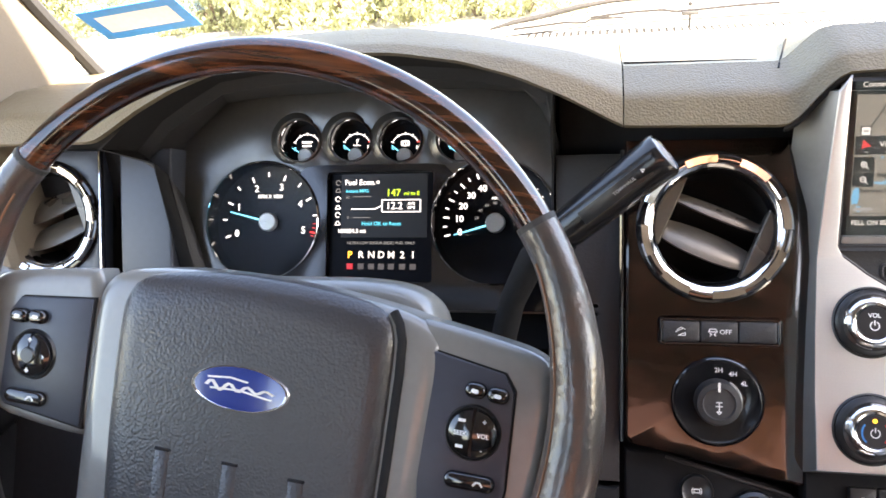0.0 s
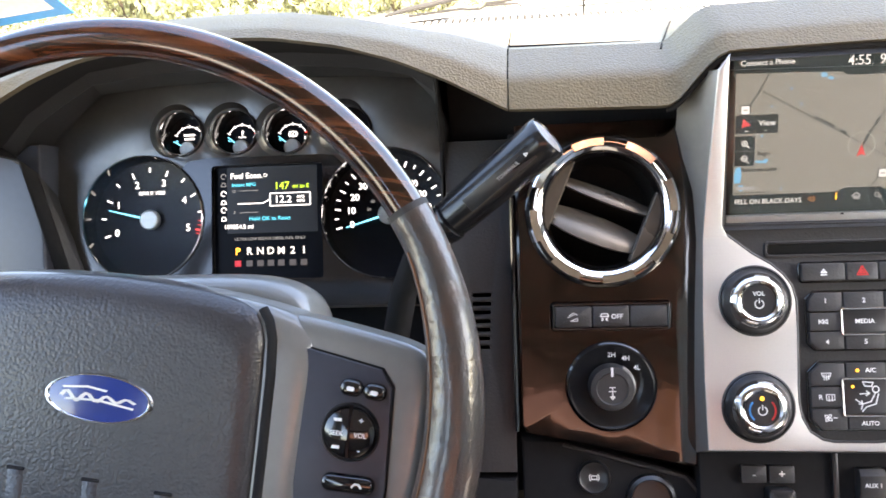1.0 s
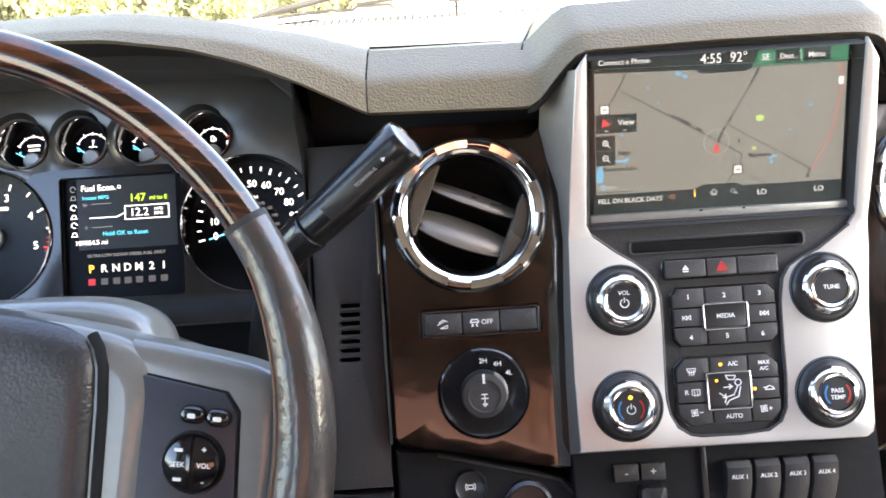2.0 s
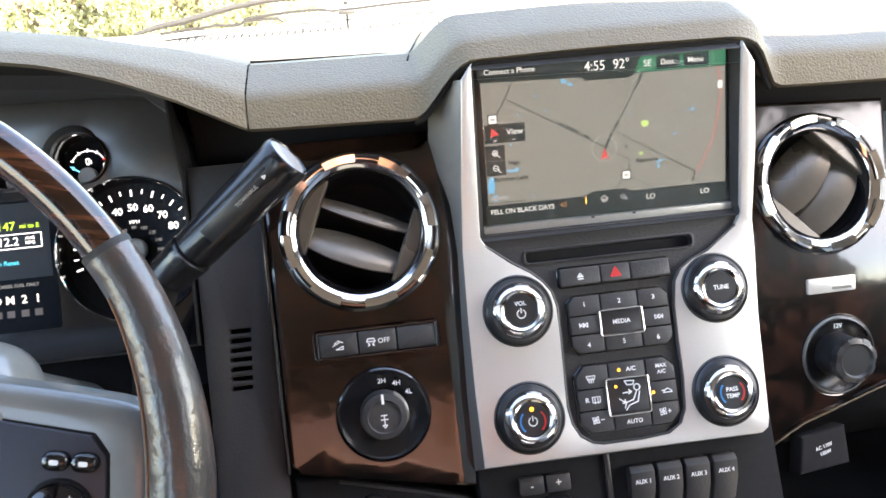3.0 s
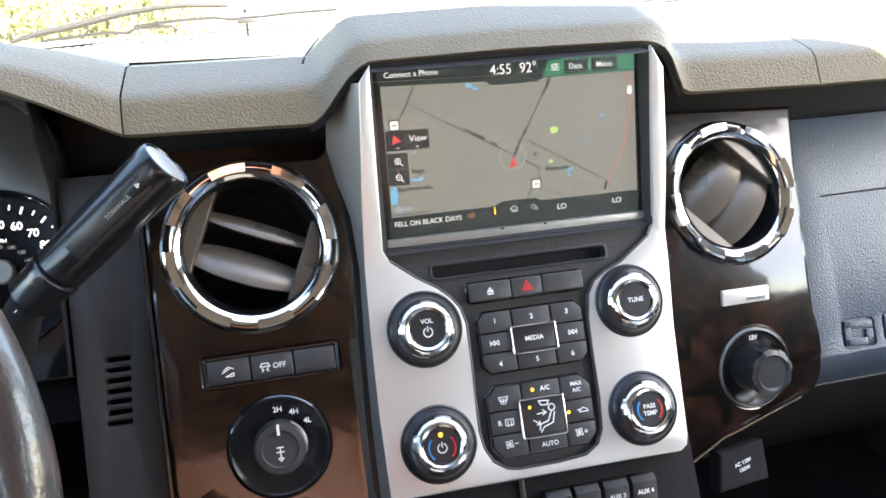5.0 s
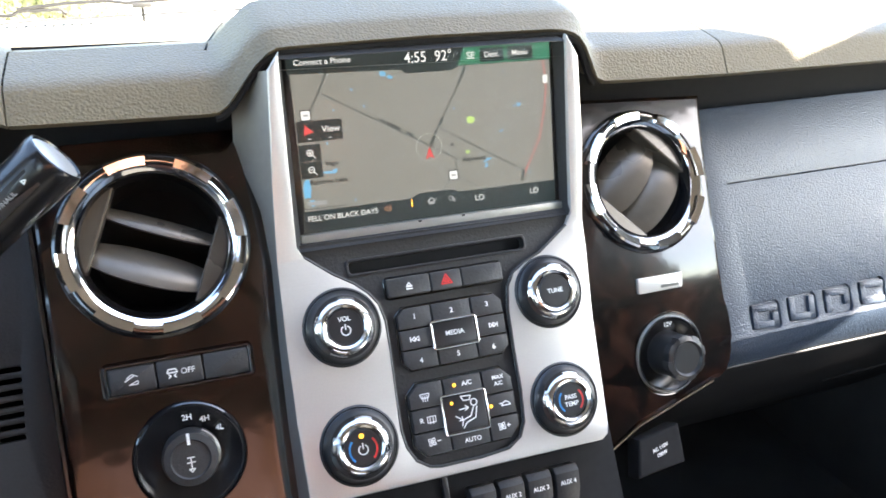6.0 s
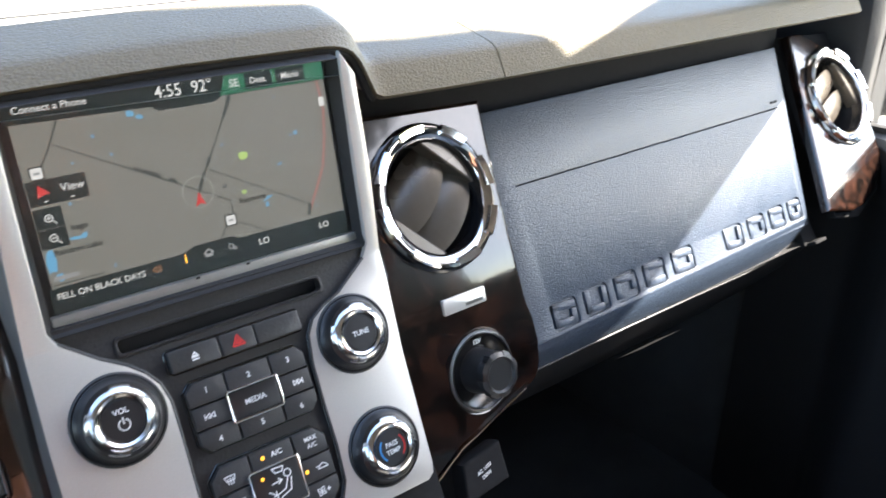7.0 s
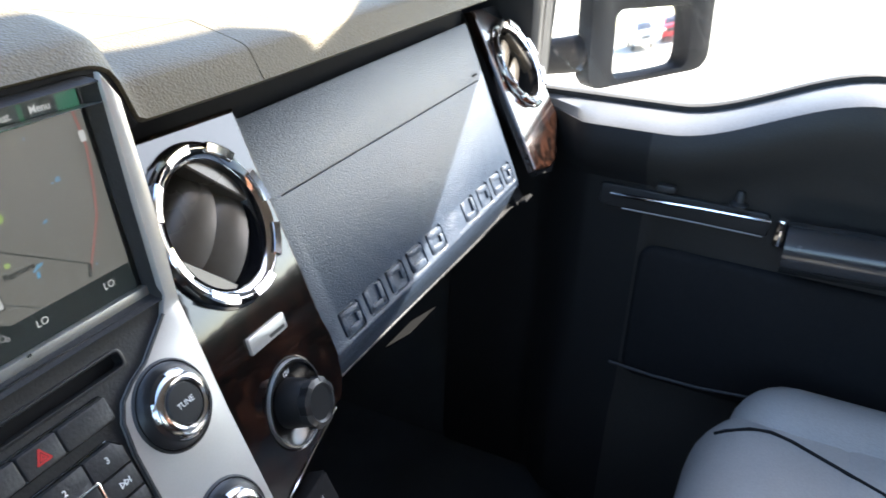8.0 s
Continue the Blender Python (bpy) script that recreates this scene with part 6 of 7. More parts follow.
for k in range(8):
    a = 165 - 24 * k
    text(str(20 * (k + 1)), 0.0036, E_GREY, speedo, (0.0175 * math.cos(radians(a)), 0.0175 * math.sin(radians(a)), -0.0145))
text("MPH", 0.0038, E_WHITE, speedo, (0, 0.0215, -0.0145))
needle(speedo, 196, 0.007, 0.0375, -0.0115)
for i, c in enumerate(SMALL):
    s_ = gauge("small_gauge", c, 0.0180, ("boost gauge", "coolant gauge", "transmission gauge", "fuel gauge")[i])
    rows = []
    for k in range(37):
        a, f = radians(55 + 200 * k / 36), math.sin(math.pi * k / 36) ** 0.7
        rows.append([(q * math.cos(a), q * math.sin(a), z) for q, z in ((0.0183, -0.004), (0.0186, 0.0012 + 0.0042 * f), (0.0190 + 0.0014 * f, 0.0014 + 0.0052 * f), (0.0192 + 0.0046 * f, 0.0010 + 0.0038 * f), (0.0194 + 0.0096 * f, 0.0003))])
    part("cowl", loft(BM(), rows), M_BEZEL, s_, "raised cowl")
    strokes("scale", [arc_pts(0.0128, 150, 30, 12, (0, -0.0035))], 0.0007, E_WHITE, s_, (0, 0, -0.0146))
    for a in (155, 120, 90, 60, 25):
        part("mark", box(BM(), (0.0026, 0.0008, 0.0002), (0.0130, 0, -0.0145)), E_WHITE if a > 25 else E_RED, s_, m=Matrix.Translation((0, -0.0035, 0)) @ Matrix.Rotation(radians(a), 4, "Z"))
    text(("4", "H", "H", "F")[i], 0.0044, E_WHITE, s_, (0.0115, -0.0030, -0.0144), heavy=0.00006)
    text(("0", "C", "C", "E")[i], 0.0036, E_ICE, s_, (-0.0112, -0.0035, -0.0144), heavy=0.00006)
    marks = ([[(-0.0045, 0.0012), (0.0045, 0.0012)], [(-0.0040, -0.0022), (0.0040, -0.0022)]], [[(0, -0.001), (0, 0.0034)], [(0, 0.0030), (0.0014, 0.0030)], [(0, 0.0014), (0.0012, 0.0014)], [(-0.0032, -0.0018), (-0.0012, -0.0024), (0.0012, -0.0018), (0.0032, -0.0024)]],
             [arc_pts(0.0024, 0, 360, 12), [(0, -0.0012), (0, 0.0012)], arc_pts(0.0036, 140, 220, 5), arc_pts(0.0036, -40, 40, 5)], [[(-0.0014, -0.002), (-0.0014, 0.0022), (0.0008, 0.0022), (0.0008, -0.002), (-0.0014, -0.002)], [(0.0008, 0.0010), (0.0022, 0.0004), (0.0022, -0.0016)]])[i]
    strokes("symbol", marks, 0.0016 if i == 0 else 0.0006, E_WHITE, s_, (0, 0.0008, -0.0145))
    pv = part("pivot", lathe(BM(), [(0.0, -0.0142), (0.0074, -0.0142)], 20), M_DIAL, s_, m=Matrix.Translation((0, -0.0112, 0)))
    pv_n = (150, 140, 140, 145)[i]
    part("needle", prism(BM(), [(0.004, -0.0006), (0.0155, -0.0003), (0.0155, 0.0003), (0.004, 0.0006)], -0.0125, -0.012, m=Matrix.Translation((0, -0.0112, 0)) @ Matrix.Rotation(radians(pv_n), 4, "Z")), E_ICE, s_, "lit ice-blue needle")
    part("hub", lathe(BM(), [(0.0070, -0.014), (0.0070, -0.0102), (0.0062, -0.0092), (0, -0.0090)], 24), M_HUB, s_, "brushed hub cap", m=Matrix.Translation((0, -0.0112, 0)))
ln = part("gauge_lens", lathe(BM(), [(0.0, 0.0012), (RB * 0.95, 0.0012)], 40), M_LENS, gc, m=Matrix.Translation((*TACH, 0)))
ln.visible_shadow = False
ln = part("gauge_lens", lathe(BM(), [(0.0, 0.0012), (RB * 0.95, 0.0012)], 40), M_LENS, gc, m=Matrix.Translation((*SPD, 0)))
ln.visible_shadow = False

disp = part("information_display", box(BM(), (0.0950, 0.0960, 0.003), (DC[0], DC[1] - 0.004, -0.0065)), M_DIAL, gc, "dark information display")


def dp(x, y, w=-0.0048):
    return (-0.0271 + (x - 490) * 0.0005, 0.0405 - (y - 305) * 0.0005, w)


part("display_field", box(BM(), (0.0780, 0.0560, 0.0004), (dp(582, 0)[0] + 0.002, dp(0, 362)[1], -0.0050)), glow("display_black", (0.003, 0.004, 0.006), 0.35), disp)
for w, size, x, y, m_, al in (("Fuel Econ.", 0.0068, 514, 321, E_WHITE, "LEFT"), ("Instant MPG", 0.0042, 516, 336, E_CYAN, "LEFT"), ("30", 0.0036, 516, 347, E_GREY, "LEFT"), ("147", 0.0088, 590, 340, E_GREEN, "LEFT"), ("mi to E", 0.0048, 622, 341, E_GREEN, "LEFT"),
                              ("12.2", 0.0088, 590, 363, E_WHITE, "LEFT"), ("AVG", 0.0034, 629, 359, E_WHITE, "LEFT"), ("MPG", 0.0034, 629, 366, E_WHITE, "LEFT"), ("0", 0.0036, 519, 383, E_GREY, "LEFT"), ("Hold OK to Reset", 0.0048, 582, 394, E_CYAN, "CENTER"),
                              ("109054.5 mi", 0.0052, 502, 407, E_WHITE, "LEFT"), ("ULTRA LOW SULFUR DIESEL FUEL ONLY", 0.0034, 582, 428, E_GREY, "CENTER")):
    text(w, size, m_, disp, dp(x, y), align=al, heavy=0.00003)
strokes("readout_box", [[dp(583, 352)[:2], dp(652, 352)[:2], dp(652, 373)[:2], dp(583, 373)[:2], dp(583, 352)[:2]], [dp(527, 368)[:2], dp(570, 368)[:2], dp(583, 362)[:2]]], 0.0008, E_WHITE, disp, (0, 0, -0.0048))
strokes("readout_ticks", [[dp(530, 346)[:2], dp(562, 346)[:2]], [dp(530, 383)[:2], dp(562, 383)[:2]]], 0.0005, E_GREY, disp, (0, 0, -0.0048))
for k, y in enumerate((321, 335, 350, 365, 378, 393)):
    strokes("telltale", [arc_pts(0.0022, 0, 300, 7)] if k % 2 == 0 else [[(-0.0022, -0.0014), (0.0022, -0.0014), (0.001, 0.0016), (-0.001, 0.0016), (-0.0022, -0.0014)]], 0.0006, E_WHITE if k > 1 else E_GREY, disp, dp(502, y))
for k, (w, x) in enumerate(zip("PRNDM21", (526, 546, 565, 583, 601, 621, 640))):
    text(w, 0.0085, E_ORANGE if k == 0 else E_PRND, disp, dp(x, 449), heavy=0.00012)
    bar("gear_mark", 0.0055, 0.0050, E_DIMRED if k == 0 else E_FAINT, disp, dp(x, 469), 0, 0.0001)
text("O", 0.004, E_WHITE, disp, dp(575, 321))

# hood between the pad and the gauges
FRONT = [(-0.6265, 0.078, 0.625), (-0.6265, 0.074, 0.730), (-0.668, 0.064, 0.747), (-0.612, 0.048, 0.784), (-0.577, 0.048, 0.799), (-0.54, 0.048, 0.811), (-0.49, 0.048, 0.819), (-0.444, 0.048, 0.821), (-0.397, 0.048, 0.819), (-0.349, 0.048, 0.811), (-0.311, 0.048, 0.799), (-0.284, 0.048, 0.787), (-0.2875, 0.060, 0.757), (-0.2875, 0.068, 0.725), (-0.2870, 0.015, 0.625)]
BACK = [(-0.130, -0.080), (-0.172, 0.030), (-0.181, 0.050), (-0.165, 0.074), (-0.148, 0.090), (-0.128, 0.108), (-0.075, 0.113), (0.0145, 0.1145), (0.060, 0.1138), (0.104, 0.113), (0.148, 0.108), (0.160, 0.092), (0.174, 0.062), (0.176, 0.040), (0.168, -0.080)]
back = [C_FRAME @ Vector((u, v, 0.001)) for u, v in BACK]
mid1 = [Vector(f).lerp(b, 0.50) + Vector((0, 0, 0.006 if 1 < i < 12 else 0)) for i, (f, b) in enumerate(zip(FRONT, back))]
mid2 = [Vector(f).lerp(b, 0.58) + Vector((0, 0, -0.002 if 1 < i < 12 else 0)) for i, (f, b) in enumerate(zip(FRONT, back))]
hood = thing("gauge_hood", None, "dark plastic hood walls around the gauges", "dashboard trim")
part("hood_wall", thick(loft(BM(), [FRONT, mid1]), 0.0015), M_CAVITY, hood, angle=25)
part("hood_ledge", thick(loft(BM(), [mid1, mid2, back]), 0.0015), M_BLACK, hood, angle=25)

# ---- steering wheel ----
TURN_W = -7.3
WHEEL = lean_frame((-0.449, -0.165 - 0.013 * math.sin(radians(25)), 0.687 - 0.013 * math.cos(radians(25))), 25) @ Matrix.Rotation(radians(TURN_W), 4, "Z")
wheel = thing("steering_wheel", WHEEL, "dark wood and black leather steering wheel with padded hub", "steering wheel")
RW, RT = 0.1895, 0.0102


def rim(a0, a1, n, r, fat=0.0):
    return [(RW * math.cos(radians(a0 + (a1 - a0) * i / n)), RW * math.sin(radians(a0 + (a1 - a0) * i / n)), 0) for i in range(n + 1)]


part("wood_rim", sweep(BM(), rim(37.0, 143.0, 60, RT), RT * 0.97, 20), M_RIMWOOD, wheel, "polished dark wood upper rim")
pts, rad = [], []
for i in range(91):
    a = 36.6 - 253.2 * i / 90
    grip = sum(max(0.0, math.cos(radians(min(90.0, abs(a - c) * 90 / 40)))) for c in (-10, -170))
    ring = RW - RT * 0.40 * grip
    pts.append((ring * math.cos(radians(a)), ring * math.sin(radians(a)), 0))
    rad.append(RT * (1.09 + 0.44 * grip))
part("leather_rim", sweep(BM(), pts, rad, 20), M_LEATHER, wheel, "worn shiny black leather lower rim")
part("rim_seam", sweep(BM(), [(p[0] * (1 - 0.80 * q / RW), p[1] * (1 - 0.80 * q / RW), q * 0.62) for p, q in zip(pts[2:-2], rad[2:-2])], 0.0007, 6), mat("brown_thread", (0.16, 0.07, 0.03), 0.6), wheel, "worn brown stitching")
for a in (36.8, 143.2):
    part("rim_joint", sweep(BM(), rim(a - 0.5, a + 0.5, 2, RT), RT * 1.10, 20), M_RUBBER, wheel)
HUB = Matrix.Translation((-0.004, 0.000, -0.018))
PAD = Matrix.Translation((0.003, -0.003, -0.025))
def rounder(pts, times=2):
    for _ in range(times):
        out = []
        for (x0, y0), (x1, y1) in zip(pts, pts[1:] + pts[:1]):
            out += [(0.75 * x0 + 0.25 * x1, 0.75 * y0 + 0.25 * y1), (0.25 * x0 + 0.75 * x1, 0.25 * y0 + 0.75 * y1)]
        pts = out
    return pts


def pillow(pts, z0, z1, inset, cx, cy, crown, rx=0.09, ry=0.075):
    """A padded cover: upright rim, broad rolled edge, slightly domed face."""
    rows = [[(x, y, z0) for x, y in pts]]
    for k in range(9):
        q = math.pi / 2 * k / 8
        s = inset * (1 - math.cos(q))
        rows.append([(cx + (x - cx) * (1 - s / rx), cy + (y - cy) * (1 - s / ry), z1 - inset * 0.75 * (1 - math.sin(q))) for x, y in pts])
    for k in range(1, 6):
        f = 1 - k / 5
        last = rows[9]
        rows.append([(cx + (x - cx) * max(f, 0.002), cy + (y - cy) * max(f, 0.002), z1 + crown * (1 - f * f)) for x, y, _ in last])
    return loft(BM(), rows, closed=True, caps=True)


# hub cover, air bag pad
HUBP = [(-0.099, 0.038), (-0.094, 0.050), (-0.082, 0.0575), (-0.05, 0.0625), (0.0, 0.0640), (0.05, 0.0625), (0.092, 0.0575), (0.108, 0.050), (0.116, 0.038), (0.114, 0.0), (0.112, -0.06), (0.106, -0.110), (0.08, -0.132), (-0.08, -0.132), (-0.098, -0.110), (-0.099, -0.06), (-0.099, 0.0)]
part("hub_cover", pillow(rounder(HUBP), -0.022, 0.0135, 0.012, 0.0, -0.035, 0.0, 0.105, 0.095), M_SPOKE, wheel, "satin grey hub cover", m=HUB)
PADP = [(-0.0850, 0.030), (-0.0835, 0.046), (-0.0740, 0.0585), (-0.035, 0.0650), (0.004, 0.0660), (0.043, 0.0640), (0.0700, 0.0590), (0.0790, 0.050), (0.0800, 0.032), (0.0795, -0.02), (0.0785, -0.065), (0.0765, -0.105), (0.06, -0.126), (-0.052, -0.126), (-0.080, -0.105), (-0.0830, -0.065), (-0.0850, -0.02)]
part("pad_gap", prism(BM(), [(x * 1.03 + (0.0030 if x > 0 else -0.001), y * 0.995) for x, y in PADP], 0.005, 0.0146, 0.0005, 1), M_CAVITY, wheel, m=PAD)
part("airbag_pad", pillow(rounder([(x * 1.03, y * 1.02) for x, y in PADP]), 0.002, 0.0272, 0.016, 0.004, -0.03, 0.0008), M_PADDED, wheel, "grained padded hub cover", m=PAD, angle=60)
part("pad_groove_line", sweep(BM(), [(0.0770, 0.0590, 0.0180), (0.0815, 0.053, 0.0195), (0.0842, 0.044, 0.0203), (0.0850, 0.025, 0.0205), (0.0843, -0.02, 0.0205), (0.0833, -0.065, 0.0205), (0.0815, -0.11, 0.0205)], 0.0027, 10), M_CAVITY, wheel, "dark gap beside the pad", m=PAD)
for u, drop in ((-0.0455, 0.0), (-0.0035, -0.001), (0.0365, -0.003)):
    part("pad_groove", box(BM(), (0.0095, 0.078, 0.003), (u, -0.0765 + drop, 0.0268), 0.0014), M_PADDED, wheel, m=PAD)
    part("groove_cap", box(BM(), (0.0098, 0.0018, 0.0032), (u, -0.0375 + drop, 0.0272), 0.0006), M_CAVITY, wheel, m=PAD)
EMB = PAD @ Matrix.Translation((-0.003, 0.0044, 0))
em = part("emblem", lathe(BM(), [(0.0, 0.0286), (0.0270, 0.0286), (0.0292, 0.0284), (0.0300, 0.0262)], 56), M_EMBLEM, wheel, "oval blue emblem with a bright rim", m=EMB @ Matrix.Diagonal((1, 0.43, 1, 1)))
part("emblem_rim", lathe(BM(), [(0.0272, 0.0284), (0.0280, 0.0291), (0.0290, 0.0291), (0.0298, 0.0278)], 56), M_CHROME, em)
# the mark on the emblem is a plain flowing stroke
wave = [(-0.020 + 0.040 * i / 24, 0.0045 * math.sin(i * 0.95) * (1.4 - i / 24)) for i in range(25)]
strokes("emblem_stroke", [wave, [(-0.019, 0.010), (-0.006, 0.013), (0.004, 0.010)], [(-0.017, -0.004), (0.0, -0.002), (0.019, -0.008)]], 0.0024, M_WHITE, em, (0, 0, 0.0287))


def spoke(s):
    top = [(0.095, 0.055), (0.112, 0.0535), (0.140, 0.0495), (0.168, 0.0445), (0.1745, 0.036), (0.176, 0.0), (0.172, -0.050), (0.158, -0.085), (0.120, -0.100), (0.09, -0.08)]
    if s < 0:
        top = top[:6] + [(0.172, -0.040), (0.120, -0.0465), (0.09, -0.047)]
    pts = [(s * x, y) for x, y in top]
    sp_ = part("spoke", pillow(rounder(pts), -0.012, 0.0095, 0.008, 0.130 * s, -0.01, 0.0, 0.045, 0.05), M_SPOKE, wheel, "satin grey spoke", m=HUB)
    panel = [(0.1085, 0.0385), (0.149, 0.0315), (0.1555, 0.0225), (0.1565, -0.030), (0.152, -0.060), (0.112, -0.066), (0.1082, -0.03)]
    if s < 0:
        panel = [(0.1000, 0.0365), (0.149, 0.0315), (0.1555, 0.0225), (0.1565, -0.030), (0.154, -0.0345), (0.1000, -0.0410)]
    pts = [(s * x, y) for x, y in panel]
    pn = part("switch_panel", prism(BM(), pts if s > 0 else pts[::-1], 0.006, 0.0112, 0.0008, 2), M_SWITCH, wheel, "blue-black switch panel", m=HUB)
    part("panel_gap", prism(BM(), [(x * 1.0 + (0.0012 if x > 0.13 else -0.0012) * s, y * 1.03) for x, y in (pts if s > 0 else pts[::-1])], 0.006, 0.0100), M_CAVITY, pn)
    pill = Matrix.Translation((s * 0.1410, 0.0205, 0)) @ Matrix.Rotation(radians(-4 * s), 4, "Z")
    for du in (-0.0062, 0.0062):
        part("pill_key", prism(BM(), rrect(0.0122, 0.0088, 0.0042, (du, 0)), 0.009, 0.0156, 0.0026, 3), M_GLOSS, pn, m=pill)
        bar("key_mark", 0.0040, 0.0022, M_WHITE, pn, (0, 0, 0), r=0.0009).matrix_local = pill @ Matrix.Translation((du, 0, 0.01565))
    part("key_ring", lathe(BM(), [(0.0136, 0.009), (0.0136, 0.0120), (0.0146, 0.0128), (0.0156, 0.0110)], 40), M_SATIN, pn, m=Matrix.Translation((s * 0.136, -0.0022, 0)))
    for h in (0, 1):
        part("round_key", lathe(BM(), [(0.0, 0.0165), (0.009, 0.0160), (0.0125, 0.0142), (0.0134, 0.0115), (0.0134, 0.009)], 18, arc=(92 + 180 * h, 268 + 180 * h)), M_GLOSS, pn, m=Matrix.Translation((s * 0.136 + (0.0004 if h else -0.0004), -0.0022, 0)))
    if s > 0:
        for w, du, dv in (("VOL", 0.0062, 0.0), ("+", 0.0062, 0.0075), ("-", 0.0062, -0.0075), ("SEEK", -0.0062, 0.0)):
            text(w, 0.0034 if len(w) > 1 else 0.005, M_WHITE, pn, (s * 0.136 + du, -0.0022 + dv, 0.0166), heavy=0.00004)
        bar("key_mark", 0.004, 0.0016, M_WHITE, pn, (s * 0.136 - 0.006, 0.0048, 0.0163))
        bar("key_mark", 0.004, 0.0016, M_WHITE, pn, (s * 0.136 - 0.006, -0.0092, 0.0163))
    else:
        part("ok_key", lathe(BM(), [(0.0, 0.0178), (0.0042, 0.0176), (0.0050, 0.0160)], 24), M_SATIN, pn, m=Matrix.Translation((s * 0.136, -0.0022, 0)))
        for a in range(0, 360, 90):
            bar("key_mark", 0.0022, 0.0022, M_WHITE, pn, (s * 0.136 + 0.0092 * math.cos(radians(a)), -0.0022 + 0.0092 * math.sin(radians(a)), 0.0158), 45)
    part("pill_key", prism(BM(), rrect(0.0280, 0.0092, 0.0044, (s * 0.1375, -0.0285)), 0.009, 0.0150, 0.0024, 3), M_GLOSS, pn)
    strokes("phone_symbol", [[(-0.0024, -0.0006), (-0.001, 0.0012), (0.001, 0.0012), (0.0024, -0.0006)]], 0.0010, M_WHITE, pn, (s * 0.1375 + 0.005, -0.0285, 0.0151))


spoke(1)
spoke(-1)

# steering column
col = thing("steering_column", WHEEL @ Matrix.Rotation(radians(-TURN_W), 4, "Z"), "grey plastic steering column shroud behind the wheel", "steering column")
rows = []
for z, w, h, c in ((-0.030, 0.092, 0.052, 0.004), (-0.033, 0.100, 0.058, 0.002), (-0.040, 0.106, 0.063, 0.000), (-0.058, 0.109, 0.066, -0.003), (-0.068, 0.109, 0.066, -0.005), (-0.076, 0.105, 0.063, -0.007), (-0.082, 0.098, 0.058, -0.009), (-0.26, 0.080, 0.052, -0.038)):
    rows.append([(w * math.copysign(abs(math.cos(a)) ** 0.42, math.cos(a)), c + h * math.copysign(abs(math.sin(a)) ** 0.36, math.sin(a)), z) for a in [k * math.pi / 32 for k in range(64)]])
part("shroud", loft(BM(), rows, closed=True, caps=True), M_SPOKE, col, "satin grey shroud")
stalk = part("turn_stalk", sweep(BM(), [(-0.07, 0.02, -0.05), (-0.14, 0.045, -0.05), (-0.20, 0.060, -0.045)], [0.006, 0.0065, 0.0095], 12), M_SPOKE, col, "indicator stalk")

# gear lever on the column
lev = thing("gear_lever", None, "black column gear lever with a satin end cap", "gear lever")
E1, E0 = Vector((-0.2115, 0.000, 0.7540)), Vector((-0.2755, 0.000, 0.7005))
ax = (E1 - E0).normalized()
mk = Matrix.Translation(E0) @ ax.to_track_quat("Z", "Y").to_matrix().to_4x4()
ln_ = (E1 - E0).length
part("lever_knob", lathe(BM(), [(0.0110, -0.002), (0.0138, 0.0), (0.0143, 0.006), (0.0148, 0.03), (0.0156, ln_ - 0.006), (0.0158, ln_ - 0.0015), (0.0150, ln_ + 0.0010), (0.0140, ln_ + 0.0014), (0.0132, ln_ + 0.0004)], 32), M_LEVER, lev, "rounded polished black knob", m=mk)
part("end_cap", lathe(BM(), [(0.0133, ln_ - 0.001), (0.0131, ln_ + 0.0004), (0.0118, ln_ + 0.0009), (0.0, ln_ + 0.0012)], 32), M_SILVER2, lev, "satin silver end cap", m=mk)
part("collar", lathe(BM(), [(0.0108, -0.026), (0.0132, -0.024), (0.0136, -0.010), (0.0144, -0.008), (0.0146, -0.003), (0.0112, -0.001)], 28), M_LEVER, lev, m=mk)
part("stem", sweep(BM(), [E0 - ax * 0.012, E0 - ax * 0.032 + Vector((0, 0.004, -0.004)), E0 - ax * 0.055 + Vector((0, 0.015, -0.030)), E0 - ax * 0.075 + Vector((0, 0.015, -0.080))], [0.0110, 0.0105, 0.010, 0.010], 14), M_CAVITY, lev, "black stem")
face = (Vector((-0.2, -0.46, 0.9)) - E1)
face = (face - ax * face.dot(ax)).normalized()
lx = ax
lz = face
ly = lz.cross(lx).normalized()
lf = Matrix(((lx.x, ly.x, lz.x, 0), (lx.y, ly.y, lz.y, 0), (lx.z, ly.z, lz.z, 0), (0, 0, 0, 1)))
holder = part("lever_flat", box(BM(), (0.056, 0.010, 0.001), (0, 0, 0), 0.0003), M_SATIN, lev, m=Matrix.Translation(E1 - ax * 0.038 + lz * 0.0146) @ lf)
text("TOW/HAUL", 0.0034, M_GREYPRINT, holder, (0.008, 0, 0.0007), heavy=0.00004)
strokes("lever_mark", [[(0, 0.001), (0.002, 0), (0, -0.001), (0, 0.001)]], 0.0007, M_WHITE, holder, (0.023, 0.001, 0.0007))
for w, k in (("+", -0.014), ("-", -0.032)):
    text(w, 0.008, M_WHITE, lev, (0, 0, 0), name="lever_sign").matrix_local = Matrix.Translation(E0 + ax * (k + 0.004) + lz * 0.0133) @ lf

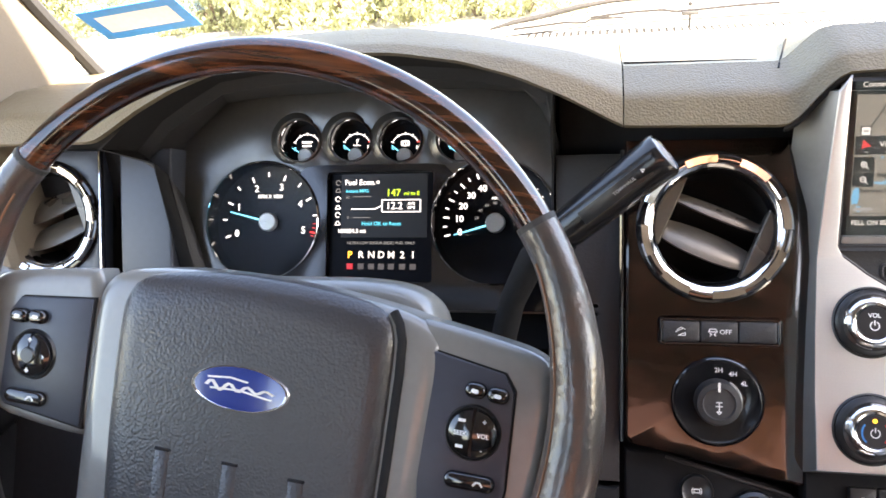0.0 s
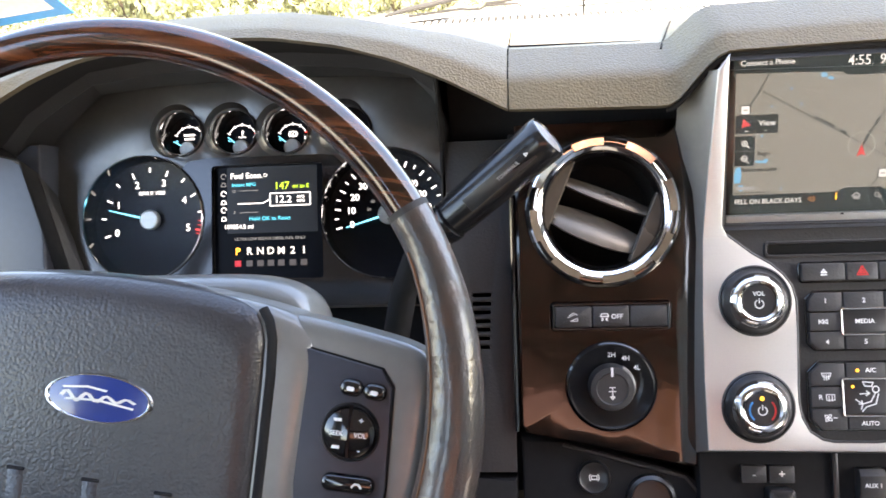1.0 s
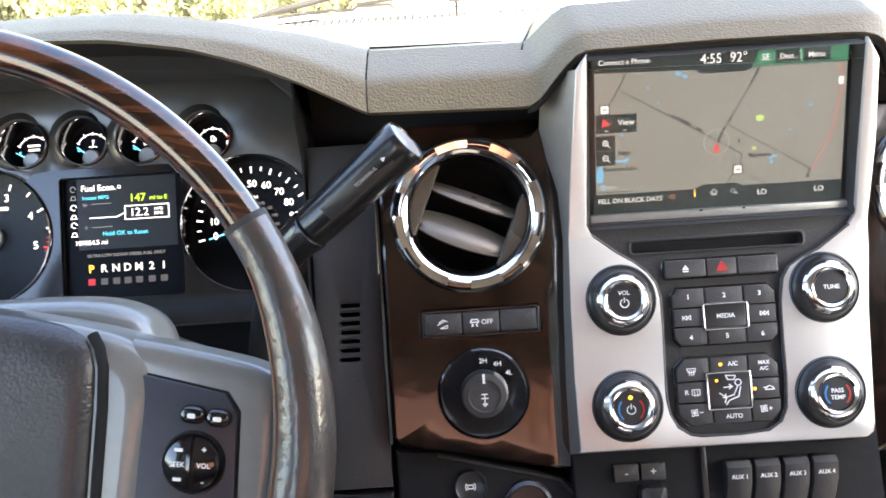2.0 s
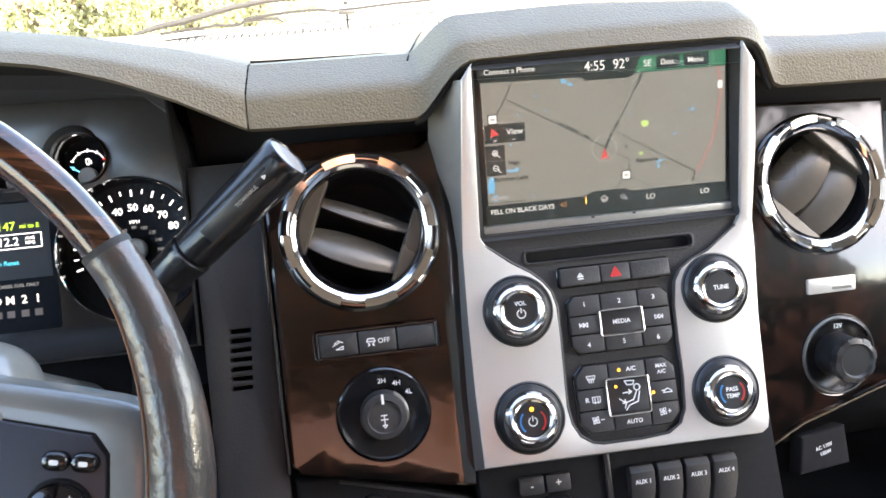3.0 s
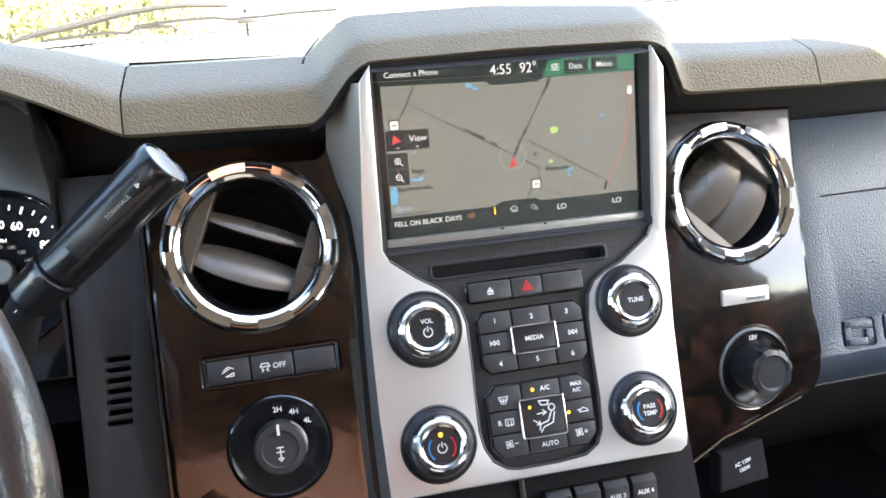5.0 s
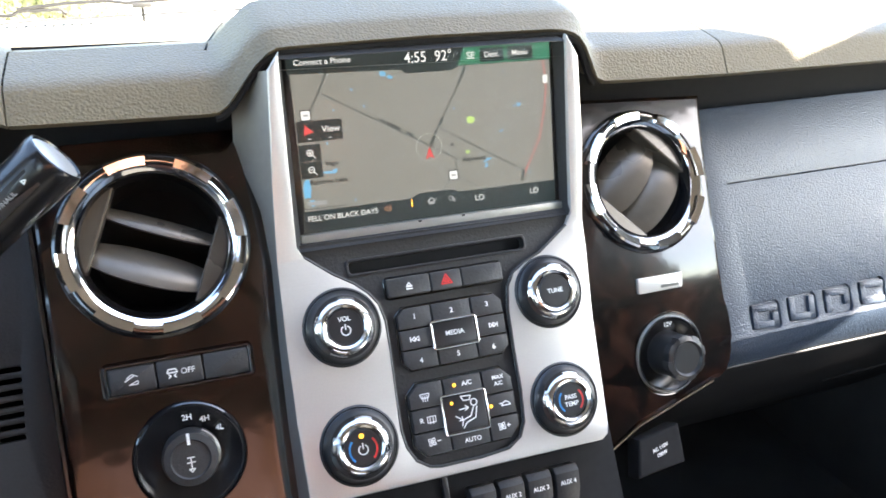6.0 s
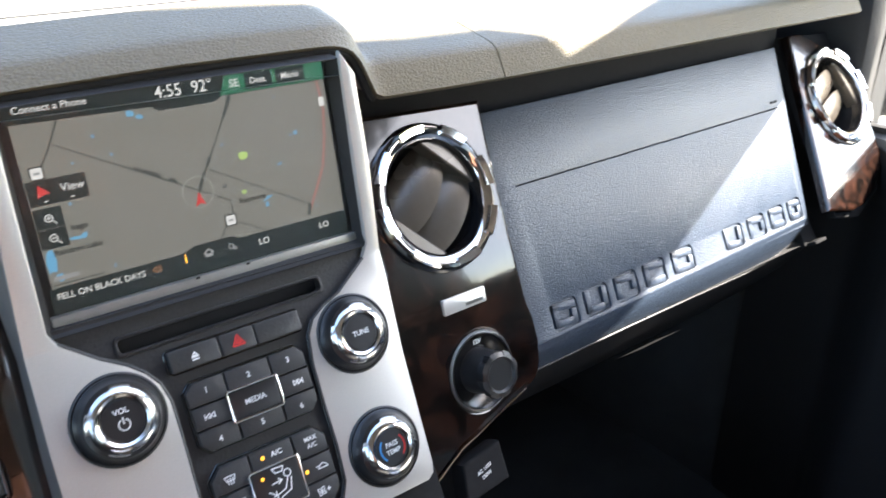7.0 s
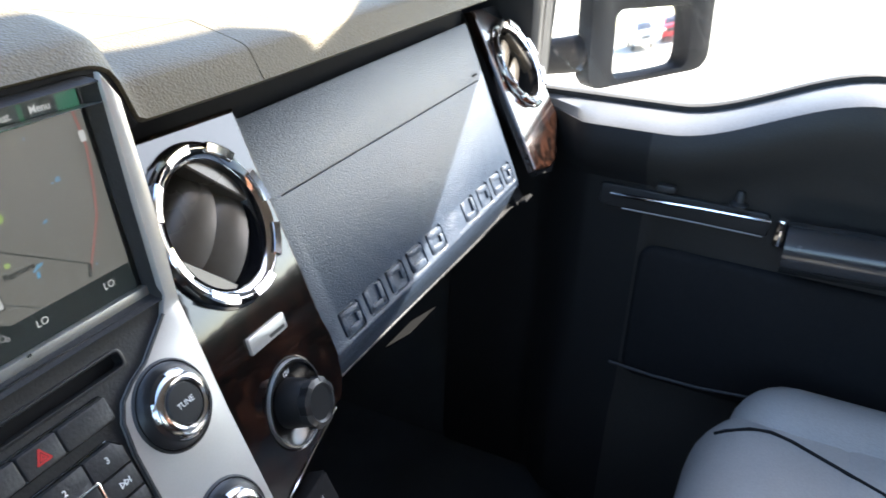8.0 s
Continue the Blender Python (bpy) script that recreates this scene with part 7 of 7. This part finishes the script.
# ---- mirror on the passenger door ----
mx, my = Vector((0.82, -0.57, 0.0)).normalized(), Vector((0.04, 0.055, 1.0)).normalized()
mz = mx.cross(my).normalized()
mx = my.cross(mz).normalized()
MIR = Matrix(((mx.x, my.x, mz.x, 1.203), (mx.y, my.y, mz.y, 0.002), (mx.z, my.z, mz.z, 0.603), (0, 0, 0, 1))) @ Matrix.Diagonal((1.22, 1.22, 1.22, 1))
mr = thing("door_mirror", MIR, "large black towing mirror on an arm outside the passenger window", "mirror")


def rise(pts, a, b):
    """Lifts the lower edge of an outline, more so towards its outer end."""
    return [(x, y + (a + b * (x + 0.11) / 0.22 if y < 0 else 0.0)) for x, y in pts]


part("housing", sheet(BM(), rise(rrect(0.224, 0.340, 0.026, (0.0035, 0.114), 5), 0.0025, 0.0120), [rise(rrect(0.136, 0.100, 0.014, (0.003, 0.0), 4), 0.0075, 0.0105), rrect(0.150, 0.190, 0.014, (0.0, 0.172), 4)], -0.018, 0.010, bev=0.005), M_HOUSING, mr, "black plastic housing")
rows = []
for z, w, h, c in ((-0.012, 0.216, 0.332, 0.0045), (-0.030, 0.180, 0.300, 0.020), (-0.055, 0.130, 0.260, 0.046), (-0.070, 0.070, 0.180, 0.062)):
    rows.append([(x, y, z) for x, y in rise(rrect(w, h, 0.026, (c, 0.116), 5), 0.0025, 0.0120)])
part("housing_back", loft(BM(), rows, closed=True, caps=True), M_HOUSING, mr, "rounded back of the housing")


def convex(w, h, r, c):
    rows = []
    for i in range(13):
        x = -w / 2 + w * i / 12
        rows.append([(c[0] + x, c[1] - h / 2 + h * j / 8, -(x * x + (-h / 2 + h * j / 8) ** 2) / (2 * r) - 0.002) for j in range(9)])
    return loft(BM(), rows)


part("mirror_glass", convex(0.144, 0.104, 0.55, (0, 0)), M_MIRROR, mr, "small convex mirror glass")
part("mirror_glass", convex(0.154, 0.194, 4.0, (0, 0.172)), M_MIRROR, mr, "tall upper mirror glass")
part("arm", sweep(BM(), [(-0.090, -0.006, -0.018), (-0.13, -0.008, -0.024), (-0.20, -0.010, -0.042), (-0.31, -0.010, -0.078)], [0.026, 0.024, 0.022, 0.024], 14), M_HOUSING, mr, "stout mirror arm")
part("foot", box(BM(), (0.06, 0.11, 0.05), (-0.322, -0.030, -0.084), 0.014, 3), M_HOUSING, mr)


def car(name, m, paint, label):
    root = thing(name, m, label, "car", group="parked cars")
    side = [(-2.2, 0.35), (-2.25, 0.7), (-2.15, 0.95), (-1.2, 1.05), (-0.6, 1.5), (1.0, 1.55), (1.7, 1.08), (2.2, 1.0), (2.28, 0.6), (2.2, 0.35)]
    part("body", prism(BM(), side, -0.9, 0.9, 0.10, 3, Matrix(((0, 0, 1, 0), (1, 0, 0, 0), (0, 1, 0, 0), (0, 0, 0, 1))), both=True), paint, root)
    glass = [(-1.05, 1.08), (-0.58, 1.42), (0.95, 1.46), (1.50, 1.10)]
    for s in (-1, 1):
        part("side_window", prism(BM(), glass, -0.01, 0.01, m=Matrix(((0, 0, 1, 0.9 * s), (1, 0, 0, 0), (0, 1, 0, 0), (0, 0, 0, 1)))), M_GLOSS, root)
        part("headlight", box(BM(), (0.35, 0.06, 0.16), (0.62 * s, 2.24, 0.82), 0.02), M_CHROME, root)
        for y in (-1.35, 1.40):
            w = part("wheel", lathe(BM(), [(0.0, 0.0), (0.21, 0.0), (0.22, 0.02), (0.33, 0.02), (0.35, -0.03), (0.35, -0.2)], 28, pose(0.90 * s, y, 0.35, 0, 90 * s, 0)), M_RUBBER, root)
    part("windscreen", prism(BM(), [(-0.72, 1.10), (0.72, 1.10), (0.60, 1.50), (-0.60, 1.50)], 0, 0.01, m=Matrix.Translation((0, 1.72, 0)) @ Matrix(((1, 0, 0, 0), (0, -1.35, -1, 1.47), (0, 1, 0, 0.01), (0, 0, 0, 1)))), M_GLOSS, root)
    part("grille", box(BM(), (0.8, 0.05, 0.18), (0, 2.25, 0.72), 0.02), M_SATIN, root)
    return root


car("parked_car", pose(2.4, -12.5, GROUND_Z, 0, 0, -8), mat("white_car_paint", (0.7, 0.7, 0.7), 0.3, coat=0.8, vary=0.03), "white parked car standing behind in the yard")
car("parked_car", pose(6.2, -14.0, GROUND_Z, 0, 0, 20), mat("red_car_paint", (0.45, 0.02, 0.03), 0.3, coat=0.8, vary=0.03), "red parked car standing behind in the yard")
for tx, ty, sc, rz in ((4, -26, 1.1, 10), (-5, -28, 1.2, 70), (11, -24, 1.0, 140)):
    copy_thing(first, pose(tx, ty, GROUND_Z, 0, 0, rz) @ Matrix.Diagonal((sc, sc, sc, 1)))
